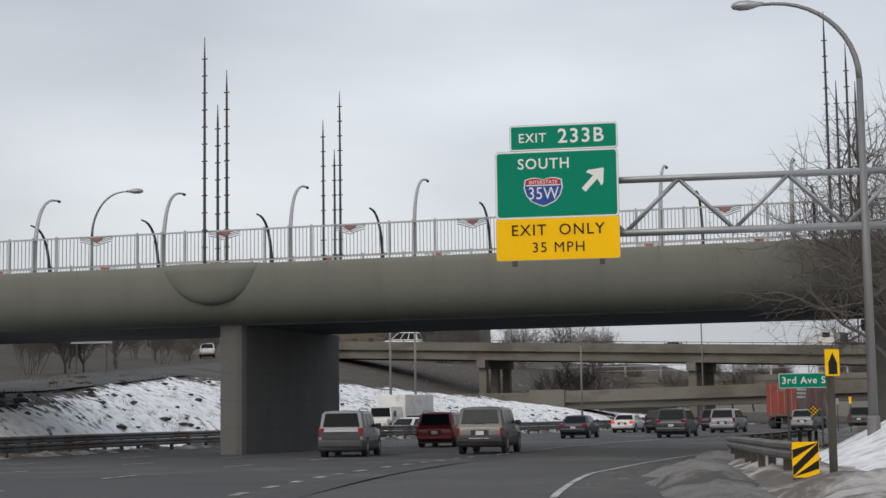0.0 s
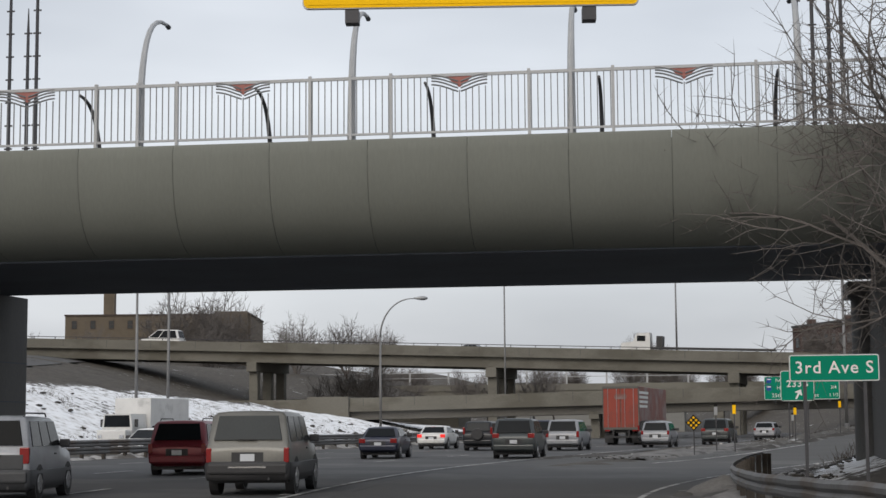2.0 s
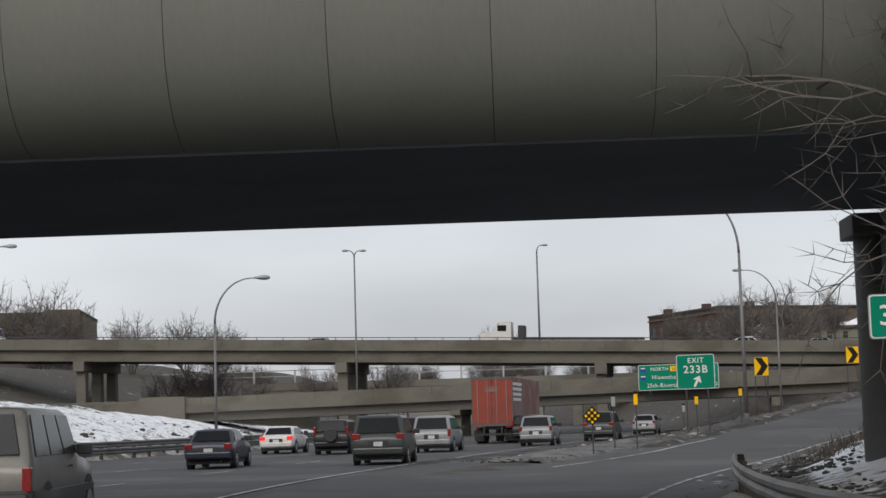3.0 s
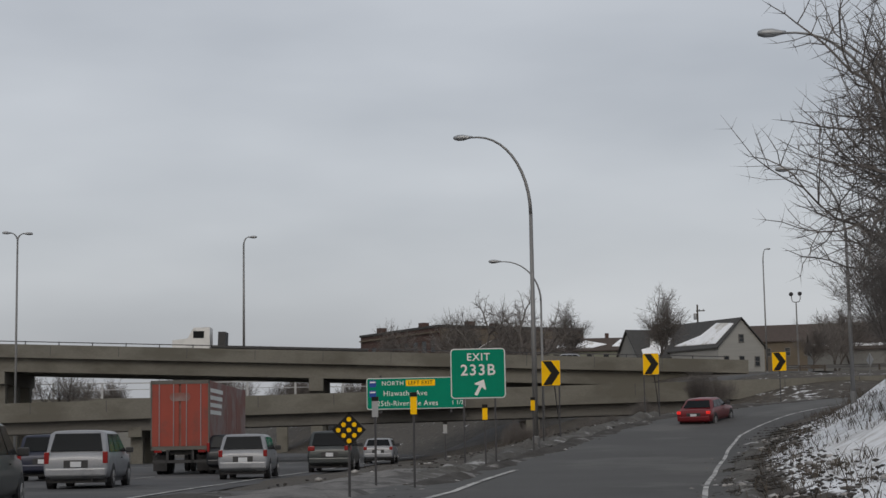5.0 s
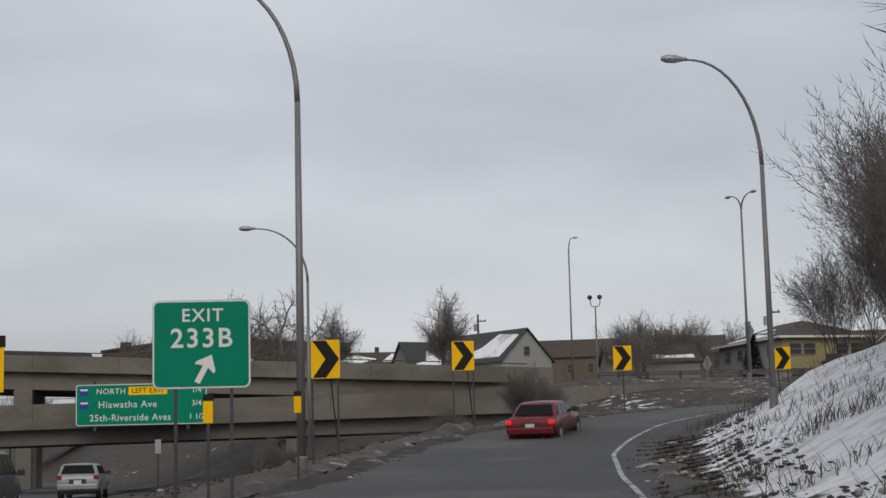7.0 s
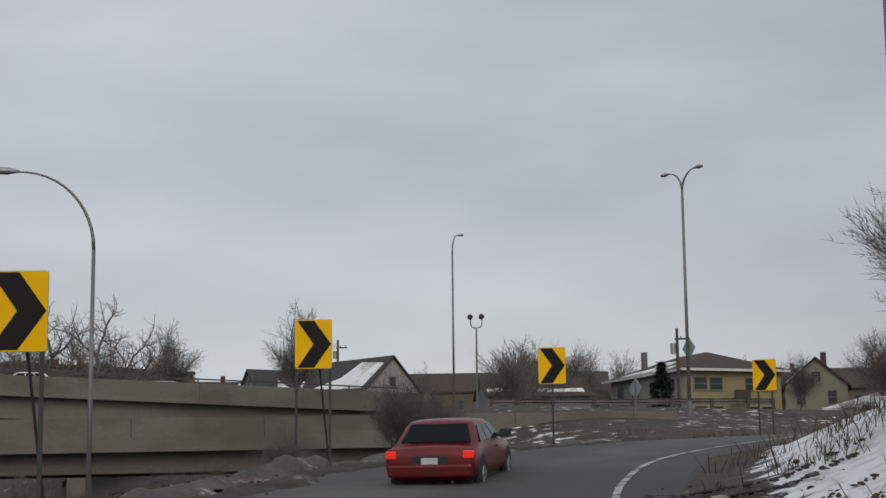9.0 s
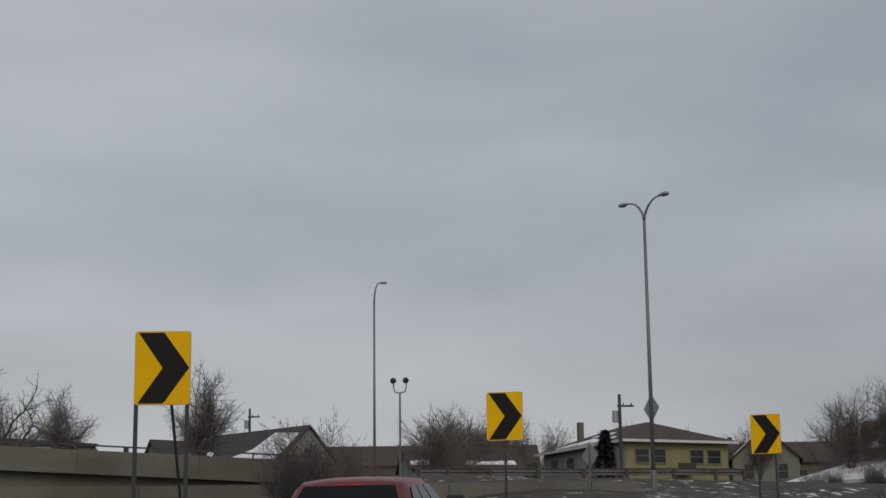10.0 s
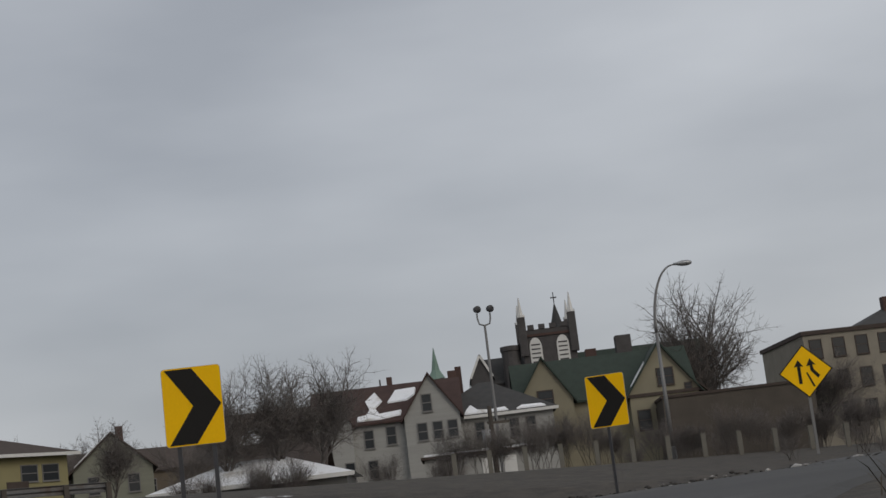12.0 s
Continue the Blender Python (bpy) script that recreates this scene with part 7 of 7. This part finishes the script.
# ---- guardrails, posts and small things of the roadside ----
def guardrail(pts, label, post_gap=1.9, z_top=0.74, double=False, group="guardrails"):
    L = smooth_line([(*p, 0) for p in pts], 0.95)
    th = thing("guardrail", label, "guardrail", group)
    tang = np.gradient(L[:, :2], axis=0)
    tang /= np.linalg.norm(tang, axis=1, keepdims=True)
    nor = np.stack([-tang[:, 1], tang[:, 0]], 1)
    prof = [(0.0, 0.0), (0.05, -0.05), (0.05, -0.1), (0.0, -0.155), (0.05, -0.21), (0.05, -0.26), (0.0, -0.31)]
    bm = bmesh.new()
    rows = []
    gz = [land1(p[0], p[1]) for p in L]
    for p, n, g in zip(L, nor, gz):
        rows.append([bm.verts.new((p[0] + n[0] * o, p[1] + n[1] * o, g + z_top + dz)) for o, dz in prof])
    for a, b in zip(rows, rows[1:]):
        for k in range(len(prof) - 1):
            bm.faces.new((a[k], a[k + 1], b[k + 1], b[k]))
    rail = part("rail", bm, GUARD, th)
    if double:
        low_rail = share("rail", rail.data, th, pose(0, 0, -0.34))
        low_rail.modifiers.new("thickness", "SOLIDIFY").thickness = 0.012
    mod = rail.modifiers.new("thickness", "SOLIDIFY")
    mod.thickness = 0.012
    for i in range(0, len(L), 2):
        ob = part("post", boxes((-0.08, 0.08, -0.07, 0.07, -0.5, z_top - 0.02)), WOOD_POST, th)
        ob.matrix_basis = pose(L[i, 0] - nor[i][0] * 0.12, L[i, 1] - nor[i][1] * 0.12, gz[i], 0, 0, math.degrees(math.atan2(tang[i][1], tang[i][0])))
    return th


guardrail([(1.25, 28.8), (0.8, 34), (0.45, 41), (0.36, 47), (0.28, 53), (0.6, 58), (1.25, 63), (2.6, 70), (4.3, 77)], "weathered steel guardrail beside the exit lane")
guardrail([(-2, 170), (-10.5, 144), (-20.5, 111), (-27.5, 85), (-29.8, 60), (-28.5, 20)], "dark steel guardrail along the far edge of the freeway", z_top=0.92, double=True)
guardrail([(60, 193), (68, 189.5), (74, 186.5)], "weathered timber and steel guardrail beside the street", z_top=0.52)


def delineator(x, y, top, panel, mat_, label):
    g = land1(x, y)
    th = thing("delineator", label, "road marker", "gore markers", at=pose(x, y, g, 0, 0, -18))
    part("post", boxes((-0.03, 0.03, 0.0, 0.04, -0.4, top - g)), DARK_STEEL, th)
    part("panel", boxes((-0.088, 0.088, -0.015, -0.002, top - g - panel * 0.62, top - g - 0.12), bevel=0.004), mat_, th)
    part("cap", boxes((-0.094, 0.094, -0.02, 0.05, top - g - 0.12, top - g)), SIGN_BLACK, th)


delineator(8.75, 112.0, 2.32, 0.95, SIGN_YELLOW, "yellow gore marker panel on a dark post")
delineator(14.1, 123.7, 2.25, 0.85, SIGN_YELLOW, "yellow gore marker panel on a dark post")
delineator(18.6, 132.3, 2.72, 0.85, SIGN_YELLOW, "yellow gore marker panel on a dark post")
delineator(8.0, 113.4, 2.25, 0.9, SIGN_BACK, "grey back of a gore marker on a dark post")
delineator(17.2, 141.0, 1.9, 0.85, SIGN_BACK, "grey back of a gore marker on a dark post")


def dotted_marker(x, y, zc):
    g = land1(x, y)
    th = thing("object_marker", "dark diamond marker with nine yellow reflectors", "road sign", at=pose(x, y, g, 0, 0, -15))
    w = 0.40
    p = part("panel", prism(bmesh.new(), [(0, -w), (w, 0), (0, w), (-w, 0)], -0.01, 0.01), SIGN_BLACK, th)
    p.matrix_basis = pose(0, 0, zc - g)
    for i in range(3):
        for j in range(3):
            a, b = (i - 1) * 0.125, (j - 1) * 0.125
            part("reflector", tube(bmesh.new(), [(a + b, -0.012, a - b), (a + b, -0.03, a - b)], 0.056, 12), SIGN_YELLOW, p)
    part("post", boxes((-0.03, 0.03, 0.01, 0.05, -0.4, zc - g)), DARK_STEEL, th)


dotted_marker(6.05, 107.3, 1.3)


def striped_marker():
    th = thing("hazard_marker", "yellow and black striped hazard panel at the rail's end", "road sign", at=pose(1.42, 28.0, land1(1.42, 28.0)) @ Matrix.Diagonal((0.72, 0.72, 0.85, 1)))
    p = part("panel", plate(0.62, 0.70, 0.03, -0.02, 0.0), SIGN_YELLOW, th)
    p.matrix_basis = pose(0, 0, 0.52)
    for k in (-0.34, 0.0, 0.34):
        pts = [(-0.3, k - 0.32), (-0.3, k - 0.14), (0.3, k + 0.34), (0.3, k + 0.16)]
        pts = [(x, max(-0.34, min(0.34, z))) for x, z in pts]
        part("stripe", prism(bmesh.new(), pts, -0.026, -0.018), SIGN_BLACK, p)
    for x in (-0.28, 0.28):
        part("post", boxes((x - 0.03, x + 0.03, 0.0, 0.06, -0.4, 0.9)), WOOD_POST, th)


striped_marker()


def warning_post():
    th = thing("warning_sign", "small yellow warning sign with a black arrowhead on a timber post", "road sign", at=pose(1.95, 28.6, land1(1.95, 28.6), 0, 0, 40))
    part("post", boxes((-0.05, 0.05, 0.0, 0.1, -0.4, 2.2)), WOOD_POST, th)
    panel = part("panel", plate(0.32, 0.46, 0.02, -0.02, 0.0), SIGN_YELLOW, th)
    panel.matrix_basis = pose(0, 0, 2.06)
    part("arrowhead", prism(bmesh.new(), [(-0.1, -0.2), (0.1, -0.2), (0.1, 0.0), (0.0, 0.17), (-0.1, 0.0)], -0.026, -0.019), SIGN_BLACK, panel)


warning_post()


def merge_sign():
    x, y = 94.45, 170.75
    g = land1(x, y)
    th = thing("merge_sign", "yellow diamond added-lane sign on a post", "road sign", at=pose(x, y, g, 0, 0, -60))
    zc = 8.25 - g
    w = 1.0
    p = part("panel", prism(bmesh.new(), [(0, -w), (w, 0), (0, w), (-w, 0)], -0.01, 0.01), SIGN_BLACK, th)
    p.matrix_basis = pose(0, 0, zc)
    part("face", prism(bmesh.new(), [(0, -w + 0.06), (w - 0.06, 0), (0, w - 0.06), (-w + 0.06, 0)], -0.016, -0.009), SIGN_YELLOW, p)
    part("arrow", prism(bmesh.new(), [(-0.3, -0.45), (-0.18, -0.45), (-0.18, 0.2), (-0.06, 0.18), (-0.24, 0.45), (-0.42, 0.18), (-0.3, 0.2)], -0.021, -0.015), SIGN_BLACK, p)
    part("arrow", prism(bmesh.new(), [(0.42, -0.3), (0.5, -0.2), (0.3, 0.05), (0.28, 0.22), (0.4, 0.2), (0.2, 0.46), (0.04, 0.18), (0.17, 0.2), (0.18, 0.0)], -0.021, -0.015), SIGN_BLACK, p)
    part("line", prism(bmesh.new(), [(0.0, -0.05), (0.06, -0.05), (0.28, -0.6), (0.2, -0.6)], -0.021, -0.015), SIGN_BLACK, p)
    part("post", boxes((-0.05, 0.05, 0.012, 0.1, -0.4, zc + 0.6)), POLE, th)


merge_sign()


def sign_back(x, y, zc, size, turn):
    g = land1(x, y)
    th = thing("diamond_sign", "grey back of a diamond road sign on a post", "road sign", "diamond signs", at=pose(x, y, g, 0, 0, turn))
    p = part("panel", prism(bmesh.new(), [(0, -size), (size, 0), (0, size), (-size, 0)], -0.01, 0.01), SIGN_BACK, th)
    p.matrix_basis = pose(0, 0, zc - g)
    part("post", boxes((-0.04, 0.04, -0.06, -0.012, -0.4, zc - g + 0.4)), POLE, th)


sign_back(65.4, 182.4, 8.85, 0.6, -95)
sign_back(62.1, 182.4, 6.75, 0.55, -90)
blank = thing("sign_board", "pale grey back of a wide road sign on posts", "road sign", at=pose(-45.5, 113, land1(-45.5, 113), 0, 0, 12))
part("panel", boxes((-1.5, 1.5, 0, 0.06, 2.2, 3.6), bevel=0.01), SIGN_BACK, blank)
for x in (-1.1, 1.1):
    part("post", boxes((x - 0.05, x + 0.05, 0.06, 0.14, -0.4, 3.5)), DARK_STEEL, blank)


def floodlight(x, y, top, spread, size):
    g = land1(x, y)
    th = thing("floodlight_mast", "thin mast with two square floodlights", "floodlight", "floodlights", at=pose(x, y, g, 0, 0, -40))
    h = top - g
    part("pole", tube(bmesh.new(), [(0, 0, -0.3), (0, 0, h - 0.9)], [0.11, 0.07], 10), POLE, th)
    for s in (-1, 1):
        part("arm", tube(bmesh.new(), [(0, 0, h - 0.95), (s * spread * 0.8, 0, h - 0.85), (s * spread, 0, h - 0.5), (s * spread, 0, h - 0.2)], 0.05, 8), POLE, th)
        part("lamp_head", tube(bmesh.new(), [(s * spread, -0.28, h + size * 0.02), (s * spread, -0.24, h), (s * spread, 0.1, h + size * 0.12), (s * spread, 0.3, h + size * 0.2)], [size * 0.5, size * 0.58, size * 0.48, size * 0.2], 12), DARK_STEEL, th, smooth=True)


floodlight(84.1, 237.3, 17.1, 0.5, 0.42)
floodlight(116.3, 199.3, 16.95, 0.4, 0.38)


def utility_pole(x, y, top, label="dark timber utility pole with a crossarm"):
    g = land1(x, y)
    th = thing("utility_pole", label, "utility pole", "utility poles", at=pose(x, y, g, 0, 0, -35))
    h = top - g
    part("pole", tube(bmesh.new(), [(0, 0, -0.3), (0, 0, h)], [0.17, 0.12], 10), WOOD_POST, th)
    part("crossarm", boxes((-0.2, 1.1, -0.06, 0.06, h - 1.0, h - 0.85)), WOOD_POST, th)
    part("transformer", tube(bmesh.new(), [(-0.35, 0, h - 2.2), (-0.35, 0, h - 1.3)], 0.25, 12), STEEL, th)
    for k in (0.3, 0.9):
        part("insulator", tube(bmesh.new(), [(k, 0, h - 0.85), (k, 0, h - 0.68)], 0.05, 8), PANE, th)


utility_pole(99.5, 229.5, 16.0)
utility_pole(162, 214, 17.2)
utility_pole(112.7, 197.3, 10.9)
utility_pole(95, 290, 20.5)


def post_row(pts, h, label):
    for x, y in pts:
        th = thing("guard_post", label, "post", "street posts", at=pose(x, y, land1(x, y), 0, 0, -58))
        part("shaft", boxes((-0.10, 0.10, -0.09, 0.09, -0.5, h), bevel=0.02), OLD_CONCRETE, th)
        part("cap", boxes((-0.115, 0.115, -0.10, 0.10, h, h + 0.05)), OLD_CONCRETE, th)


post_row([(93.6 + 0.86 * k, 186.6 - 1.24 * k) for k in range(15)], 0.9, "short pale concrete guard post beside the street")
for k in range(30):
    tree("thicket", 95.6 + 0.50 * k + rt.uniform(-0.7, 0.7), 187.4 - 0.72 * k + rt.uniform(-0.7, 0.7), rt.uniform(0.34, 0.62), rt.uniform(0, 360), label="leafless brown bush behind the guard posts", name="bush")


# ploughed snow and grit heaps along the road edges
def heap_line(C, off_at, width, height, y0, y1, seed, material, label):
    rng = random.Random(seed)
    i0, i1 = line_index(C, y0), line_index(C, y1)
    tang = np.gradient(C[:, :2], axis=0)
    tang /= np.linalg.norm(tang, axis=1, keepdims=True)
    bm = bmesh.new()
    rows = []
    for i in range(i0, i1 + 1):
        off = off_at(i) if callable(off_at) else off_at
        for sub in range(6):
            f = sub / 6
            j = min(i + 1, len(C) - 1)
            p = C[i] * (1 - f) + C[j] * f
            n = np.array([tang[i][1], -tang[i][0]])
            s = (i + f) * 1.5
            wob = 0.5 * noise.noise((s * 0.35, seed, 0)) + 0.25 * noise.noise((s * 1.1, seed, 3))
            hh = height * max(0.06, 0.55 + 0.9 * noise.noise((s * 0.3, seed, 8)) + 0.5 * noise.noise((s * 0.9, seed, 1)))
            hh *= min(1.0, (i + f - i0) / 4, max(0.0, i1 + 1 - i - f) / 4) + 0.001
            row = []
            for k in range(13):
                q = k / 12
                o = off + wob + (q - 0.5) * width * (1 + 0.5 * noise.noise((s * 0.4, seed, 5)))
                x, y = p[0] + n[0] * o, p[1] + n[1] * o
                z = (p[2] if len(p) > 2 else low_z(x, y))
                z = max(z, land1(x, y)) if abs(o) > 3.8 else z
                z += -0.03 + hh * math.sin(math.pi * q) * (1 + 0.6 * noise.noise((x * 1.7, y * 1.7, seed))) + 0.035 * math.sin(math.pi * q) * noise.noise((x * 4.5, y * 4.5, seed))
                row.append(bm.verts.new((x, y, z)))
            rows.append(row)
    for a, b in zip(rows, rows[1:]):
        for k in range(12):
            bm.faces.new((a[k], a[k + 1], b[k + 1], b[k]))
    tagged(part("snow_bank", bm, material, smooth=True), label, "snow", kind="stuff")


GRIT = mat("gritty ploughed snow", (0.06, 0.056, 0.052), 0.85, vary=0.4, scale=1.2, fine=10, bump=0.8, second=(0.22, 0.215, 0.21), second_amount=0.15)
CRUST = mat("dirty snow crust", (0.10, 0.096, 0.09), 0.85, vary=0.4, scale=1.3, fine=9, bump=0.8, second=(0.36, 0.36, 0.36), second_amount=0.2)
SLUSH = mat("grey ploughed slush", (0.17, 0.166, 0.162), 0.9, vary=0.3, scale=0.9, fine=12, bump=0.8, second=(0.085, 0.082, 0.08), second_amount=0.45)
for m_ in (GRIT, CRUST, SLUSH, DIRTY_SNOW, SNOW):
    m_.node_tree.nodes["Principled BSDF"].inputs["Specular IOR Level"].default_value = 0.12
heap_line(RC, -4.5, 1.1, 0.2, 108, 156, 2, GRIT, "ridge of gritty ploughed snow along the ramp's outer edge")
heap_line(RC, -5.7, 1.1, 0.30, 112, 156, 4, CRUST, "broken dirty snow ridge on the ramp's outer edge")
heap_line(RC, 3.75, 2.0, 0.34, 16, 72, 7, SLUSH, "grey slush mound against the guardrail")
heap_line(RC, 5.6, 2.6, 0.42, 10, 66, 17, DIRTY_SNOW, "dirty snow mound behind the guardrail")
heap_line(RC, lambda i: edge_off(i) + 0.75, 0.7, 0.09, 8, 72, 18, CRUST, "low ridge of slush beside the edge line")
heap_line(RC, lambda i: edge_off(i) + 0.8, 0.8, 0.1, 76, 140, 19, CRUST, "low ridge of slush beside the edge line")
heap_line(RC, -6.6, 3.4, 0.22, 97, 121, 20, SLUSH, "grey slush spread over the gore")
heap_line(RC, -9.4, 2.6, 0.14, 94, 110, 21, GRIT, "dark grit spread over the gore")
heap_line(RC, -9.0, 2.4, 0.4, 153.2, 157.6, 23, SNOW, "heap of old snow beyond the upper ramp")
heap_line(RC, -12.5, 3.0, 0.45, 152.5, 156.6, 24, SNOW, "heap of old snow beyond the upper ramp")
heap_line(MF, -18.6, 1.4, 0.3, 30, 190, 9, DIRTY_SNOW, "dirty snow along the far edge of the freeway")

# scrub on the banks
def scrub(count, seed, y0, y1, o0, o1, C, label, h=(0.3, 1.0)):
    rng = random.Random(seed)
    V, F = [], []
    tang = np.gradient(C[:, :2], axis=0)
    tang /= np.linalg.norm(tang, axis=1, keepdims=True)
    ia, ib = line_index(C, y0), line_index(C, y1)
    for k in range(count):
        i = rng.randint(ia, ib)
        o = rng.uniform(o0, o1)
        cx, cy = C[i, 0] + tang[i][1] * o + rng.uniform(-1, 1), C[i, 1] - tang[i][0] * o + rng.uniform(-1, 1)
        cz = land1(cx, cy)
        if noise.noise((cx * 0.25, cy * 0.25, seed)) < 0.08:
            continue
        for s in range(rng.randint(9, 20)):
            hh = rng.uniform(*h) * rng.uniform(0.4, 1.0)
            a = rng.uniform(0, 6.28)
            p0 = Vector((cx + rng.gauss(0, 0.3), cy + rng.gauss(0, 0.3), cz - 0.12))
            p1 = p0 + Vector((math.cos(a) * hh * 0.55, math.sin(a) * hh * 0.55, 0.1 + hh * 0.45))
            p2 = p1 + Vector((math.cos(a) * hh * 0.4, math.sin(a) * hh * 0.4, hh * rng.uniform(0.1, 0.5)))
            w = Vector((-math.sin(a), math.cos(a), 0)) * 0.008
            b = len(V)
            V += [p0 - w, p0 + w, p1 + w, p1 - w, p2]
            F += [(b, b + 1, b + 2, b + 3), (b + 3, b + 2, b + 4)]
    me = bpy.data.meshes.new("scrub")
    me.from_pydata([v[:] for v in V], [], F)
    me.materials.append(SCRUB)
    tagged(new("scrub", me), label, "scrub", kind="stuff")


scrub(2100, 3, 80, 148, 4.9, 8.8, RC, "tangled dry stalks on the lower bank", (0.15, 0.6))
scrub(1100, 4, 86, 147, 8.0, 14, RC, "dry stalks poking through the snow on the upper bank", (0.12, 0.5))
scrub(420, 5, 141, 158, -17, -7, RC, "dry brown stalks outside of the ramp", (0.15, 0.6))
scrub(700, 8, 60, 170, -40, -24, MF, "dry stalks on the snowy slope beyond the freeway", (0.2, 0.6))


# lumps of ploughed slush and frozen dirt along the edges
def lumps(name, label, count, seed, C, y0, y1, o0, o1, size, material, zmin=None):
    rng = random.Random(seed)
    ico = bmesh.new()
    bmesh.ops.create_icosphere(ico, subdivisions=1, radius=1.0)
    base_v = [v.co.copy() for v in ico.verts]
    base_f = [[v.index for v in f.verts] for f in ico.faces]
    ico.free()
    tang = np.gradient(C[:, :2], axis=0)
    tang /= np.linalg.norm(tang, axis=1, keepdims=True)
    ia, ib = line_index(C, y0), line_index(C, y1)
    V, F = [], []
    for k in range(count):
        i = rng.randint(ia, ib)
        o = o0 + (o1 - o0) * rng.random() ** 1.3
        x, y = C[i, 0] + tang[i][1] * o + rng.uniform(-0.8, 0.8), C[i, 1] - tang[i][0] * o + rng.uniform(-0.8, 0.8)
        if noise.noise((x * 0.3, y * 0.3, seed)) < -0.12:
            continue
        z = land1(x, y)
        r = size * rng.uniform(0.35, 1.0) ** 2
        sx, sy, sz = r * rng.uniform(0.7, 1.6), r * rng.uniform(0.7, 1.6), r * rng.uniform(0.35, 0.7)
        b = len(V)
        for v in base_v:
            q = 1 + rng.uniform(-0.25, 0.25)
            V.append((x + v.x * sx * q, y + v.y * sy * q, z - 0.01 + v.z * sz * q))
        F += [[b + j for j in f] for f in base_f]
    me = bpy.data.meshes.new(name)
    me.from_pydata(V, [], F)
    me.materials.append(material)
    for p in me.polygons:
        p.use_smooth = True
    tagged(new(name, me), label, "slush", kind="stuff")


lumps("slush_lumps", "dark frozen slush lumps along the inside of the ramp", 9000, 31, RC, 72, 142, 3.4, 5.6, 0.07, GRIT)
lumps("slush_lumps", "dirty white snow lumps along the inside of the ramp", 600, 32, RC, 72, 142, 3.3, 5.8, 0.12, DIRTY_SNOW)
lumps("slush_lumps", "dark frozen slush lumps along the outside of the ramp", 5200, 33, RC, 98, 148, -4.1, -9.0, 0.075, GRIT)
lumps("slush_lumps", "dirty white snow lumps along the outside of the ramp", 420, 34, RC, 100, 148, -4.3, -9.0, 0.13, DIRTY_SNOW)
lumps("rubble", "dark stones in the snow of the far slope", 900, 35, MF, 50, 190, -24, -38, 0.3, GRIT)
